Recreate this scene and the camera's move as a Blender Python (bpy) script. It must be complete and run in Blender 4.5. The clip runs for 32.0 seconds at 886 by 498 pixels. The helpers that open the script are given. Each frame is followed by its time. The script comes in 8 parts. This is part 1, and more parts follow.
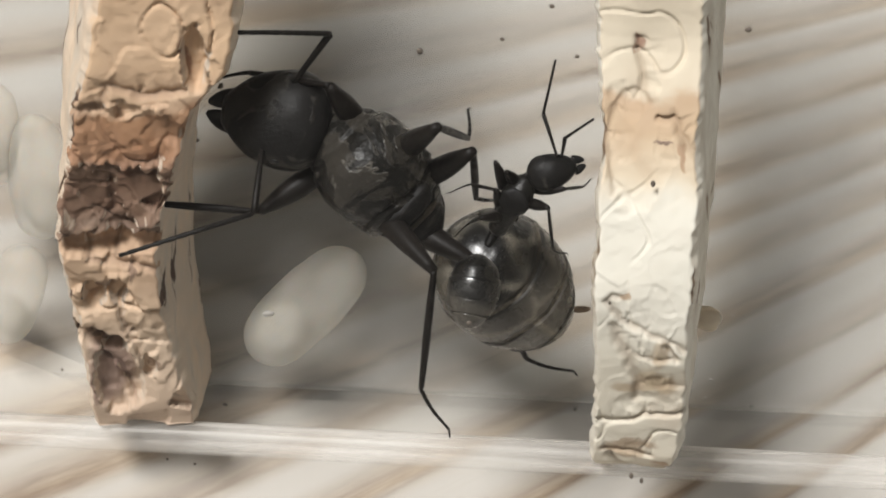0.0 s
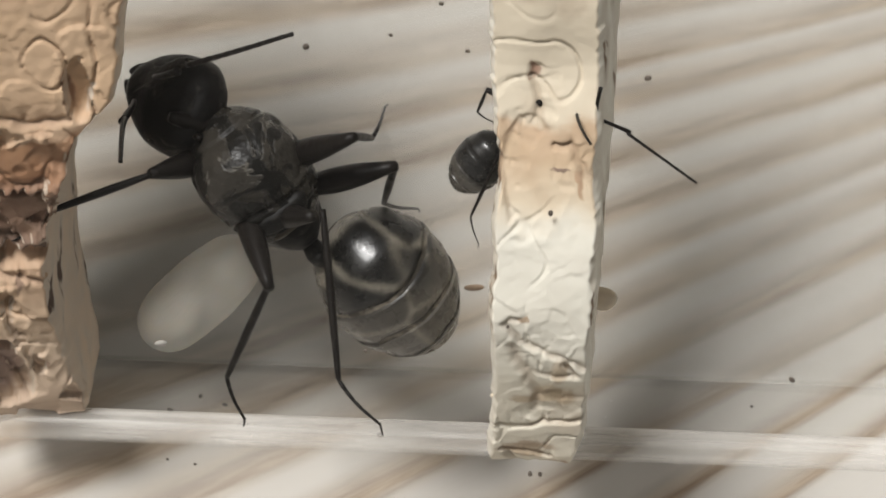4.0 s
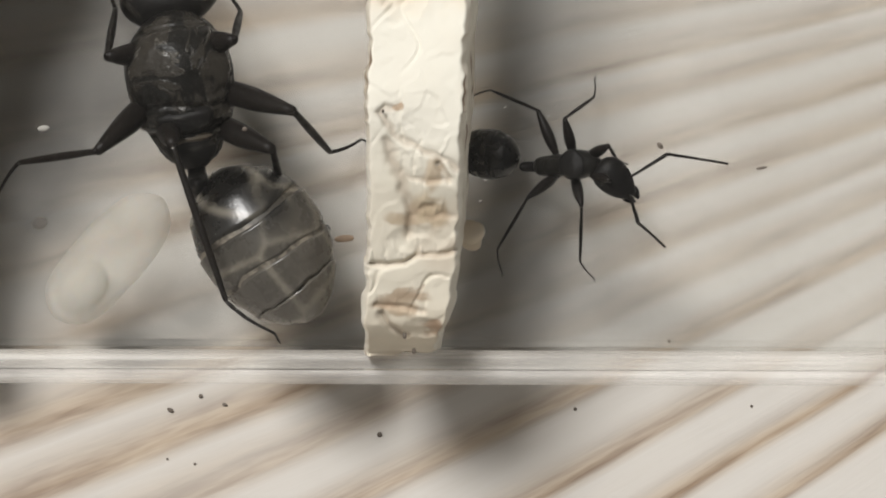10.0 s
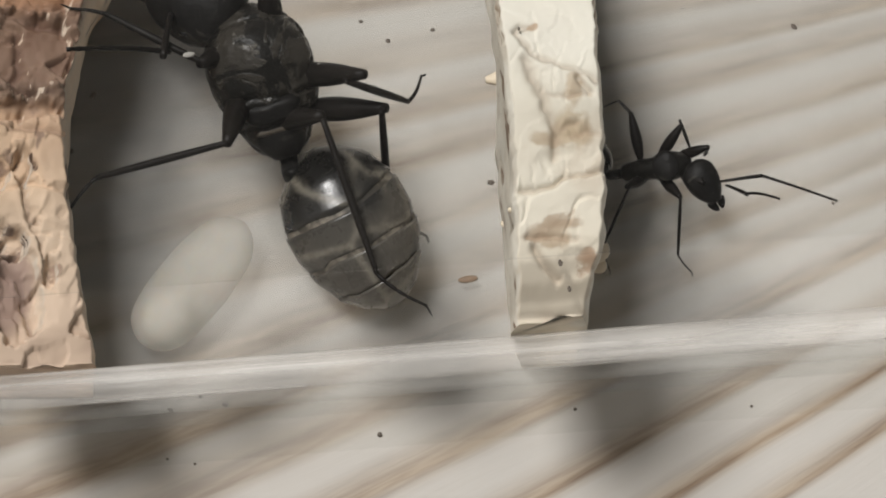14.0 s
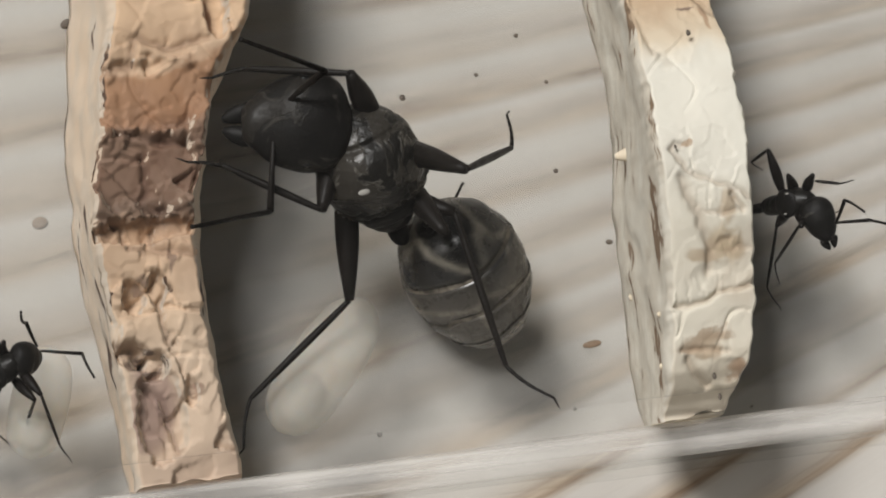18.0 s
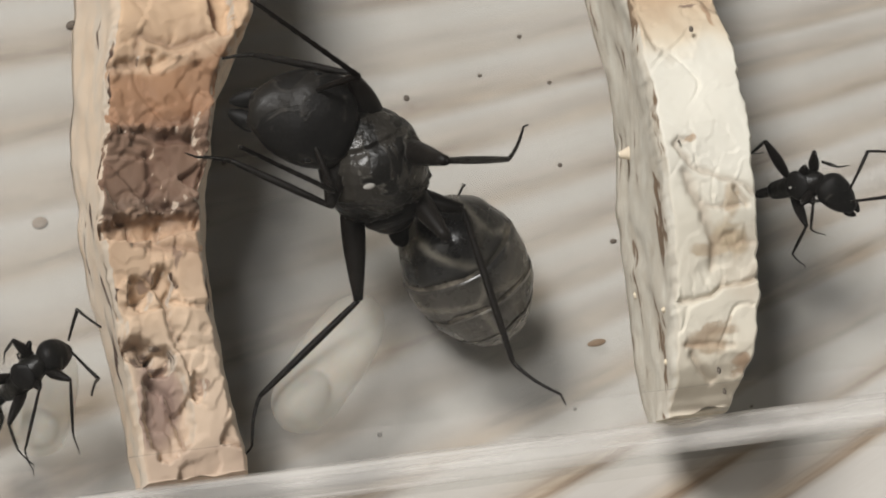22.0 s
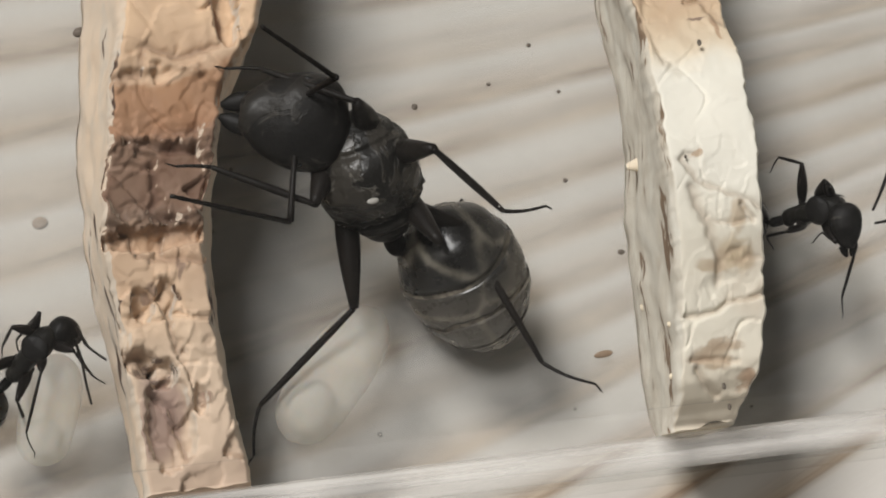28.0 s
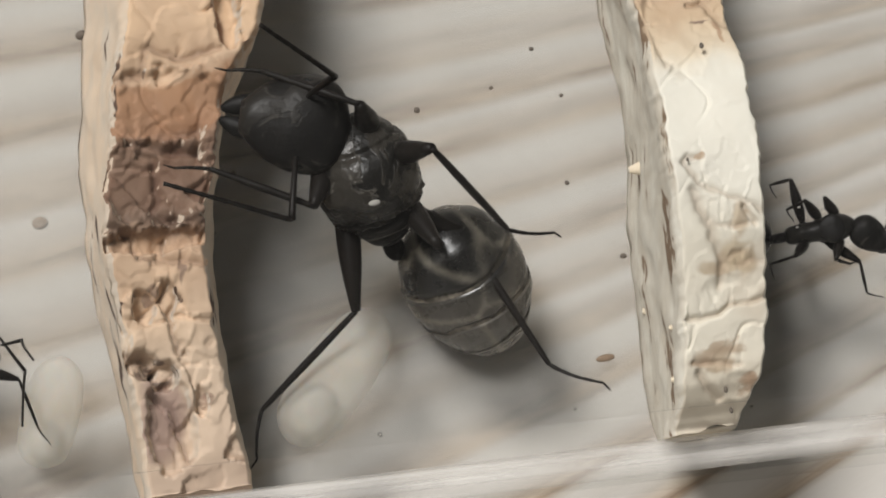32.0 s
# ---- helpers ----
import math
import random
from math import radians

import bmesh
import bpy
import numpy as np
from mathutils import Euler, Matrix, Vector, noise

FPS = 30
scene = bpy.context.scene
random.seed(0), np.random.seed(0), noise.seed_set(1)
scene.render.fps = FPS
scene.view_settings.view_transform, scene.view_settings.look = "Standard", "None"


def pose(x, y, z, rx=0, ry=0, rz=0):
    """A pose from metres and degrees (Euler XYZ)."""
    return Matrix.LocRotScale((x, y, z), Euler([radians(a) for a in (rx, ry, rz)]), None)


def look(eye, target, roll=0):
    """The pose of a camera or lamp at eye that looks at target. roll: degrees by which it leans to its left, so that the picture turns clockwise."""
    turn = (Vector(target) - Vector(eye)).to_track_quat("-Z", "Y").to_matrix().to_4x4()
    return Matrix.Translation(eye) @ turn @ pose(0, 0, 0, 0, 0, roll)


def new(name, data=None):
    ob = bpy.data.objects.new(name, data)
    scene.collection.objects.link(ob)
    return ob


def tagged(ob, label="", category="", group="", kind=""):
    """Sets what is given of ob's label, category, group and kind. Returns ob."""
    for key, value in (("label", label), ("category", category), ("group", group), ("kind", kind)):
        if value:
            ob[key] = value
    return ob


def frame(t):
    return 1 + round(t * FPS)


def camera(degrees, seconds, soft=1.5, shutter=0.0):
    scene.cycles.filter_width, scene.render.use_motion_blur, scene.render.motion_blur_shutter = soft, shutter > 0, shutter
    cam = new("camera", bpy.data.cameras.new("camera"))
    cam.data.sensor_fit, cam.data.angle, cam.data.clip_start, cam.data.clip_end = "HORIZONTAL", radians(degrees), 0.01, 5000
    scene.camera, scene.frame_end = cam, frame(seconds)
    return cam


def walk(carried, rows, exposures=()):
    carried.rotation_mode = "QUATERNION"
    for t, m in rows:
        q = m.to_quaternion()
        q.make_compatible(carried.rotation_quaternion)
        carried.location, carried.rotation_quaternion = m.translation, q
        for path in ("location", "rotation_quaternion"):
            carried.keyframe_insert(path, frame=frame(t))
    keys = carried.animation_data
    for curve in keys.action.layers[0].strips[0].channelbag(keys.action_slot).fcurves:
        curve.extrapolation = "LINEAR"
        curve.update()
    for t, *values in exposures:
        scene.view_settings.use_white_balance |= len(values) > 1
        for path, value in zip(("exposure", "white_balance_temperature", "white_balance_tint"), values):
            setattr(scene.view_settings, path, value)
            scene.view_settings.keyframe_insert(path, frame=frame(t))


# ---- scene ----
cam = camera(14, 32.0, soft=1.9)
walk(cam, [
    (0, pose(-0.04070, -0.03370, 0.15943, 12.02, -10.19, -8.76)),
    (32, pose(-0.04070, -0.03370, 0.15943, 12.02, -10.19, -8.76)),
], exposures=[(0, 0.4), (7, 0.32), (10, 0.24), (12, 0.1), (16, -0.02), (20, 0.1), (32, 0.12)])

# world, sun and exposure
world = bpy.data.worlds.new("room_light")
world.use_nodes = True
scene.world = world
wn = world.node_tree.nodes
sky = wn.new("ShaderNodeTexSky")
sky.sky_type = "NISHITA"
sky.sun_disc = False
sky.sun_elevation = radians(58)
sky.sun_rotation = radians(-77)
sky.air_density, sky.dust_density, sky.ozone_density = 1.0, 3.0, 1.0
wn["Background"].inputs["Strength"].default_value = 0.05
tame = wn.new("ShaderNodeHueSaturation")
tame.inputs["Saturation"].default_value = 0.06
world.node_tree.links.new(sky.outputs["Color"], tame.inputs["Color"])
warm = wn.new("ShaderNodeMix")
warm.data_type, warm.blend_type = "RGBA", "MULTIPLY"
warm.inputs[0].default_value = 1.0
warm.inputs[7].default_value = (1.0, 0.95, 0.885, 1)
world.node_tree.links.new(tame.outputs["Color"], warm.inputs[6])
world.node_tree.links.new(warm.outputs[2], wn["Background"].inputs["Color"])
sun = new("sun", bpy.data.lights.new("sun", "SUN"))
sun.data.energy, sun.data.angle, sun.data.color = 3.0, radians(15), (1.0, 0.985, 0.975)
sun.matrix_world = look((-0.043, 0.037, 0.1), (0, 0, 0))

S = 0.001  # all plans below are in millimetres


# ---- materials ----
class Mat:
    def __init__(self, name):
        self.m = bpy.data.materials.new(name)
        self.m.use_nodes = True
        self.t = self.m.node_tree
        self.b = self.t.nodes["Principled BSDF"]
        self.tc = self.t.nodes.new("ShaderNodeTexCoord")

    def n(self, kind, **kw):
        node = self.t.nodes.new(kind)
        for k, v in kw.items():
            if k in node.inputs:
                node.inputs[k].default_value = v
        return node

    def link(self, a, b):
        self.t.links.new(a, b)

    def noise(self, scale, detail=4.0, rough=0.55, vec=None, distort=0.0):
        node = self.n("ShaderNodeTexNoise", Scale=scale, Detail=detail, Roughness=rough, Distortion=distort)
        self.link(vec if vec is not None else self.tc.outputs["Object"], node.inputs["Vector"])
        return node.outputs["Fac"]

    def ramp(self, fac, stops):
        node = self.t.nodes.new("ShaderNodeValToRGB")
        e = node.color_ramp.elements
        while len(e) < len(stops):
            e.new(0.5)
        for el, (p, c) in zip(e, stops):
            el.position = p
            el.color = (*c, 1) if len(c) == 3 else c
        self.link(fac, node.inputs["Fac"])
        return node.outputs["Color"]

    def mix(self, fac, a, b, how="MIX"):
        node = self.t.nodes.new("ShaderNodeMix")
        node.data_type, node.blend_type = "RGBA", how
        for sock, v in ((node.inputs[0], fac), (node.inputs[6], a), (node.inputs[7], b)):
            if isinstance(v, (int, float)):
                sock.default_value = v
            elif isinstance(v, tuple):
                sock.default_value = (*v, 1)
            else:
                self.link(v, sock)
        return node.outputs[2]

    def math(self, op, a, b=0.0):
        node = self.t.nodes.new("ShaderNodeMath")
        node.operation = op
        for sock, v in ((node.inputs[0], a), (node.inputs[1], b)):
            if isinstance(v, (int, float)):
                sock.default_value = v
            else:
                self.link(v, sock)
        return node.outputs[0]

    def bump(self, height, strength, dist):
        node = self.n("ShaderNodeBump", Strength=strength, Distance=dist)
        self.link(height, node.inputs["Height"])
        self.link(node.outputs["Normal"], self.b.inputs["Normal"])

    def base(self, col, rough, metal=0.0):
        if isinstance(col, tuple):
            self.b.inputs["Base Color"].default_value = (*col, 1)
        else:
            self.link(col, self.b.inputs["Base Color"])
        if isinstance(rough, (int, float)):
            self.b.inputs["Roughness"].default_value = rough
        else:
            self.link(rough, self.b.inputs["Roughness"])
        self.b.inputs["Metallic"].default_value = metal


def wood_material():
    m = Mat("pale_wood")
    sep = m.n("ShaderNodeSeparateXYZ")
    m.link(m.tc.outputs["Object"], sep.inputs[0])
    wob = m.noise(38.0, 3.0, 0.55)
    gx, gy = sep.outputs["X"], sep.outputs["Y"]
    # along and across the board
    x = m.math("ADD", m.math("ADD", m.math("MULTIPLY", gx, 1.3055), m.math("MULTIPLY", gy, -0.0382)), -0.00246)
    y = m.math("ADD", m.math("ADD", m.math("MULTIPLY", gx, 0.0017), m.math("MULTIPLY", gy, 1.3170)), -0.00336)
    dx = m.math("SUBTRACT", 0.083, x)
    dy = m.math("SUBTRACT", 0.0104, y)
    slope = m.math("DIVIDE", dy, dx)
    slope = m.math("ADD", slope, m.math("MULTIPLY", m.math("SUBTRACT", wob, 0.5), 0.014))
    comb = m.n("ShaderNodeCombineXYZ")
    m.link(slope, comb.inputs[0])
    m.link(m.math("MULTIPLY", x, 0.9), comb.inputs[1])
    rings = m.noise(26.0, 2.0, 0.5, comb.outputs[0])
    fine = m.noise(130.0, 3.0, 0.65, comb.outputs[0])
    # growth rings: each darkens slowly and ends sharply
    late = None
    for group in ((0.022, 0.094, 0.156, 0.231, 0.294, 0.384, 0.478), (0.056, 0.127, 0.194, 0.262, 0.335, 0.432)):
        stops = []
        for c in group:
            stops += [(c - 0.019, (0, 0, 0)), (c - 0.004, (0.8, 0.8, 0.8)), (c + 0.002, (1, 1, 1)), (c + 0.010, (0, 0, 0))]
        r = m.ramp(slope, stops)
        late = r if late is None else m.mix(1.0, late, r, "ADD")
    late = m.math("MULTIPLY", late, m.ramp(rings, [(0.30, (0.45, 0.45, 0.45)), (0.58, (1, 1, 1))]))
    patch = m.noise(45.0, 4.0, 0.6)
    pale = m.mix(patch, (0.46, 0.43, 0.385), (0.58, 0.555, 0.515))
    dark = m.mix(m.ramp(fine, [(0.35, (0, 0, 0)), (0.62, (1, 1, 1))]), (0.185, 0.12, 0.07), (0.40, 0.315, 0.225))
    col = m.mix(m.math("MULTIPLY", late, 1.0), pale, dark)
    col = m.mix(m.math("MULTIPLY", m.math("SUBTRACT", fine, 0.35), 0.22), col, (0.42, 0.34, 0.25))
    m.base(col, m.math("ADD", m.math("MULTIPLY", fine, 0.2), 0.42))
    m.bump(fine, 0.25, 0.0001)
    return m.m


def strip_material(name, zones, start, length, pale, speck, side, stains_and_pits=(), relief=0.24, uneven=0.26):
    """Crumbly pressed board: staining that follows the length of the strip, pits and cracks."""
    m = Mat(name)
    sep = m.n("ShaderNodeSeparateXYZ")
    m.link(m.tc.outputs["Object"], sep.inputs[0])
    w1 = m.noise(330.0, 5.0, 0.62)
    warp = m.math("MULTIPLY", m.math("SUBTRACT", w1, 0.5), 0.0030)
    along = m.math("ADD", sep.outputs["Y"], warp)
    col = m.ramp(m.math("DIVIDE", m.math("SUBTRACT", along, start * S), length * S), zones)
    for cx, cy, rx, ry, tint in stains_and_pits:
        ex = m.math("DIVIDE", m.math("SUBTRACT", m.math("ADD", sep.outputs["X"], warp), cx * S), rx * S)
        ey = m.math("DIVIDE", m.math("SUBTRACT", along, cy * S), ry * S)
        d = m.math("ADD", m.math("MULTIPLY", ex, ex), m.math("MULTIPLY", ey, ey))
        col = m.mix(m.ramp(d, [(0.0, (1, 1, 1)), (0.5, (0.75, 0.75, 0.75)), (1.0, (0, 0, 0))]), col, tint)
    grain = m.noise(1100.0, 5.0, 0.65)
    blot = m.noise(260.0, 3.0, 0.5, distort=0.8)
    crack = m.ramp(m.math("ABSOLUTE", m.math("SUBTRACT", m.noise(260.0, 3.0, 0.5, distort=0.7), 0.5)), [(0.0, (1, 1, 1)), (0.02, (0, 0, 0))])
    gate = m.ramp(blot, [(0.54, (0, 0, 0)), (0.62, (1, 1, 1))])
    crack = m.mix(gate, (0, 0, 0), crack)
    plate = m.t.nodes.new("ShaderNodeTexVoronoi")
    plate.inputs["Scale"].default_value = 520.0
    m.link(m.mix(0.0011, m.tc.outputs["Object"], m.n("ShaderNodeTexNoise", Scale=700.0, Detail=3.0).outputs["Color"], "ADD"), plate.inputs["Vector"])
    shade = m.n("ShaderNodeSeparateColor")
    m.link(plate.outputs["Color"], shade.inputs[0])
    col = m.mix(m.math("MULTIPLY", shade.outputs[0], uneven), col, speck)
    col = m.mix(m.math("MULTIPLY", shade.outputs[1], 0.4 * uneven), col, pale)
    col = m.mix(m.math("MULTIPLY", grain, 0.14), col, pale)
    col = m.mix(m.math("MULTIPLY", m.ramp(blot, [(0.25, (1, 1, 1)), (0.42, (0, 0, 0))]), 0.35), col, speck)
    col = m.mix(m.math("MULTIPLY", crack, 0.55), col, speck)
    # shade inside the gnawed cracks, painted in as a darker brown
    crack_shade = m.t.nodes.new("ShaderNodeAttribute")
    crack_shade.attribute_name = "crack_shade"
    col = m.mix(m.math("MULTIPLY", crack_shade.outputs["Fac"], m.math("ADD", m.math("MULTIPLY", grain, 0.7), 0.05)), col, tuple(0.7 * c for c in speck))
    # the cut flanks are paler than the gnawed top, with dark slits along the layers
    nz = m.n("ShaderNodeSeparateXYZ")
    m.link(m.tc.outputs["Normal"], nz.inputs[0])
    up = m.ramp(m.math("ABSOLUTE", nz.outputs["X"]), [(0.70, (0, 0, 0)), (0.86, (1, 1, 1))])
    streak = m.n("ShaderNodeMapping")
    streak.inputs["Scale"].default_value = (120, 190, 620)
    m.link(m.tc.outputs["Object"], streak.inputs["Vector"])
    fib = m.noise(1.0, 4.0, 0.6, streak.outputs["Vector"])
    slit = m.ramp(fib, [(0.375, (1, 1, 1)), (0.40, (0, 0, 0))])
    wear_sheen = m.ramp(m.math("ADD", m.math("MULTIPLY", fib, 0.6), m.math("MULTIPLY", grain, 0.4)), [(0.36, (0, 0, 0)), (0.62, (1, 1, 1))])
    flank = m.mix(slit, m.mix(wear_sheen, tuple(0.84 * c for c in side), pale), tuple(0.6 * c for c in speck))
    col = m.mix(up, col, flank)
    m.base(col, 0.72)
    m.b.inputs["Specular IOR Level"].default_value = 0.35
    h = m.math("SUBTRACT", m.math("ADD", m.math("MULTIPLY", grain, 0.22), m.math("MULTIPLY", blot, 0.6)), m.math("MULTIPLY", crack, 0.8))
    m.bump(h, relief, 0.00018)
    return m.m


def chitin(name, col, rough, warm, wear_sheen=0.0, sheen=0.26):
    """Hard shell: fine pits, dents, and painted brownish sheen patches with crisp pale rims."""
    m = Mat(name)
    g = m.noise(1400.0, 4.0, 0.6)
    big = m.noise(260.0, 3.0, 0.5)
    mid = m.noise(620.0, 3.0, 0.6)
    c = m.mix(big, col, warm)
    r = m.math("ADD", m.math("MULTIPLY", g, 0.22), rough)
    h = m.math("ADD", g, m.math("MULTIPLY", m.math("ADD", big, mid), 2.0))
    if wear_sheen:
        # broken reflections painted as brown-grey patches, their pale edges as glints
        glint_noise = m.noise(330.0, 5.0, 0.6, distort=0.9)
        patch = m.ramp(glint_noise, [(0.53, (0, 0, 0)), (0.56, (1, 1, 1))])
        rim = m.ramp(m.math("ABSOLUTE", m.math("SUBTRACT", glint_noise, 0.545)), [(0.0, (1, 1, 1)), (0.018, (0, 0, 0))])
        c = m.mix(m.math("MULTIPLY", patch, wear_sheen), c, (0.070, 0.062, 0.051))
        c = m.mix(m.math("MULTIPLY", m.mix(m.ramp(mid, [(0.5, (0, 0, 0)), (0.6, (1, 1, 1))]), (0, 0, 0), rim), 0.8 * wear_sheen), c, (0.30, 0.28, 0.24))
        r = m.math("SUBTRACT", r, m.math("MULTIPLY", patch, 0.10))
        h = m.math("ADD", h, m.math("MULTIPLY", patch, 0.5))
    m.base(c, r)
    m.b.inputs["Specular IOR Level"].default_value = sheen
    m.bump(h, 0.6 if wear_sheen > 0.2 else 0.3, 0.00011)
    return m.m


def pale_membrane():
    m = Mat("membrane")
    g = m.noise(1500.0, 4.0, 0.6)
    patchy = m.ramp(m.noise(330.0, 2.0, 0.5), [(0.36, (0, 0, 0)), (0.50, (1, 1, 1))])
    pale = m.ramp(g, [(0.40, (0.05, 0.043, 0.033)), (0.56, (0.20, 0.175, 0.14))])
    m.base(m.mix(patchy, (0.035, 0.031, 0.025), pale), 0.5)
    return m.m


def cocoon_material():
    m = Mat("silk_cocoon")
    g = m.noise(900.0, 4.0, 0.6)
    m.base(m.mix(g, (0.66, 0.63, 0.56), (0.78, 0.75, 0.68)), 0.45)
    m.b.inputs["Transmission Weight"].default_value = 0.3
    m.b.inputs["IOR"].default_value = 1.15
    m.b.inputs["Subsurface Weight"].default_value = 0.5
    m.b.inputs["Subsurface Radius"].default_value = (0.0016, 0.0012, 0.0009)
    m.b.inputs["Subsurface Scale"].default_value = 0.6
    m.bump(g, 0.2, 0.0001)
    m.link(m.math("ADD", m.math("MULTIPLY", m.noise(220.0, 2.0), 0.3), 0.19), m.b.inputs["Alpha"])
    return m.m


def pupa_material():
    m = Mat("pale_pupa")
    g = m.noise(500.0, 3.0, 0.6)
    m.base(m.mix(g, (0.62, 0.59, 0.52), (0.76, 0.73, 0.66)), 0.5)
    m.b.inputs["Specular IOR Level"].default_value = 0.1
    m.b.inputs["Alpha"].default_value = 0.34
    return m.m


def sheet_material(name, haze, ior=1.06):
    """A thin clear sheet: see-through, with a faint gloss and a little dust haze."""
    m = Mat(name)
    out = m.t.nodes["Material Output"]
    clear = m.n("ShaderNodeBsdfTransparent")
    clear.inputs["Color"].default_value = (0.985, 0.985, 0.98, 1)
    gloss = m.n("ShaderNodeBsdfGlossy", Roughness=0.02)
    dust = m.n("ShaderNodeBsdfDiffuse")
    dust.inputs["Color"].default_value = (0.7, 0.68, 0.64, 1)
    fres = m.n("ShaderNodeFresnel", IOR=ior)
    a = m.n("ShaderNodeMixShader")
    m.link(fres.outputs[0], a.inputs[0])
    m.link(clear.outputs[0], a.inputs[1])
    m.link(gloss.outputs[0], a.inputs[2])
    b = m.n("ShaderNodeMixShader")
    m.link(m.math("MULTIPLY", m.noise(160.0, 4.0, 0.6), haze), b.inputs[0])
    m.link(a.outputs[0], b.inputs[1])
    m.link(dust.outputs[0], b.inputs[2])
    m.link(b.outputs[0], out.inputs["Surface"])
    return m.m


def acrylic_material():
    """Milky rounded rim: half see-through, with pale streaks drawn out along it."""
    m = Mat("milky_acrylic")
    out = m.t.nodes["Material Output"]
    st = m.n("ShaderNodeMapping")
    st.inputs["Scale"].default_value = (22, 1500, 1500)
    m.link(m.tc.outputs["Object"], st.inputs["Vector"])
    streak = m.noise(1.0, 3.0, 0.6, st.outputs["Vector"])
    cloud = m.noise(120.0, 3.0, 0.6)
    milk = m.math("ADD", m.math("MULTIPLY", streak, 0.75), m.math("MULTIPLY", cloud, 0.45))
    fac = m.ramp(milk, [(0.42, (0.10, 0.10, 0.10)), (0.60, (0.20, 0.20, 0.20)), (0.76, (0.50, 0.50, 0.50))])
    m.base(m.mix(streak, (0.66, 0.62, 0.56), (0.82, 0.80, 0.76)), 0.35)
    m.b.inputs["Specular IOR Level"].default_value = 0.2
    m.bump(streak, 0.3, 0.0002)
    clear = m.n("ShaderNodeBsdfTransparent")
    both = m.n("ShaderNodeMixShader")
    m.link(fac, both.inputs[0])
    m.link(clear.outputs[0], both.inputs[1])
    m.link(m.b.outputs[0], both.inputs[2])
    m.link(both.outputs[0], out.inputs["Surface"])
    return m.m


def speck_material(name, col):
    m = Mat(name)
    g = m.noise(2500.0, 3.0)
    m.base(m.mix(g, col, tuple(min(1, c * 1.8 + 0.02) for c in col)), 0.7)
    return m.m


WOOD = wood_material()
TAN = strip_material("gnawed_tan_board",
                     [(0.0, (0.563, 0.424, 0.323)), (0.236, (0.601, 0.465, 0.344)), (0.305, (0.582, 0.424, 0.292)), (0.395, (0.485, 0.323, 0.208)), (0.42, (0.0776, 0.0404, 0.026)), (0.448, (0.126, 0.0606, 0.0354)),
                      (0.525, (0.136, 0.0646, 0.0375)), (0.54, (0.252, 0.116, 0.0521)), (0.60, (0.291, 0.141, 0.0625)), (0.612, (0.524, 0.364, 0.24)), (0.66, (0.582, 0.402, 0.255)), (1.0, (0.621, 0.434, 0.271))], -17.2, 30.6,
                     (0.66, 0.525, 0.396), (0.126, 0.0707, 0.05), (0.601, 0.545, 0.469),
                     # tinted ovals over the dents; the two near-black ones fill the front holes
                     [(-22.87, -11.53, 1.15, 2.21, (0.252, 0.167, 0.14)), (-23.04, -9.66, 0.59, 0.3, (0.0679, 0.0424, 0.0365)), (-22.53, -10.17, 0.38, 0.26, (0.0582, 0.0354, 0.0312)), (-21.08, -11.36, 0.26, 0.42, (0.262, 0.171, 0.125)), (-19.04, 3.52, 0.3, 1.36, (0.194, 0.0858, 0.0469)), (-22.87, -7.11, 0.42, 0.26, (0.194, 0.122, 0.0833)), (-21.59, -6.26, 0.21, 0.51, (0.194, 0.122, 0.0833))])
CREAM = strip_material("gnawed_cream_board",
                       [(0.0, (0.652, 0.574, 0.458)), (0.12, (0.633, 0.564, 0.447)), (0.2, (0.692, 0.644, 0.539)), (0.33, (0.633, 0.594, 0.498)), (0.42, (0.71, 0.683, 0.599)),
                        (0.56, (0.71, 0.683, 0.599)), (0.60, (0.633, 0.534, 0.396)), (0.655, (0.5, 0.357, 0.223)), (0.685, (0.479, 0.336, 0.214)), (0.70, (0.652, 0.574, 0.447)), (1.0, (0.614, 0.534, 0.407))], -17.7, 29.5,
                       (0.748, 0.722, 0.64), (0.346, 0.237, 0.153), (0.633, 0.564, 0.458),
                       [(0.37, -8.69, 0.9, 0.98, (0.384, 0.297, 0.188)), (-0.69, -9.02, 0.82, 0.49, (0.404, 0.317, 0.214)), (0.54, -7.13, 0.41, 0.74, (0.442, 0.357, 0.255)), (-0.45, -12.05, 1.15, 0.41, (0.326, 0.232, 0.147)), (-0.61, -12.71, 0.41, 0.66, (0.422, 0.326, 0.223)), (0.29, -13.69, 0.49, 0.41, (0.346, 0.227, 0.142)), (0.37, 1.23, 0.41, 0.13, (0.135, 0.0693, 0.0457)), (1.03, 0.66, 0.2, 0.74, (0.364, 0.218, 0.122)), (-1.02, 4.43, 0.25, 0.49, (0.259, 0.128, 0.0813)), (-0.94, -4.67, 0.25, 0.18, (0.384, 0.277, 0.183))], 0.16, 0.10)
BLACK = chitin("black_chitin", (0.005, 0.005, 0.005), 0.36, (0.012, 0.011, 0.010), 0.14, 0.11)
DULL = chitin("dull_black_chitin", (0.005, 0.005, 0.0045), 0.24, (0.011, 0.010, 0.0085), 0.34, 0.22)
PITTED = chitin("pitted_brown_chitin", (0.02, 0.017, 0.013), 0.34, (0.11, 0.09, 0.066))


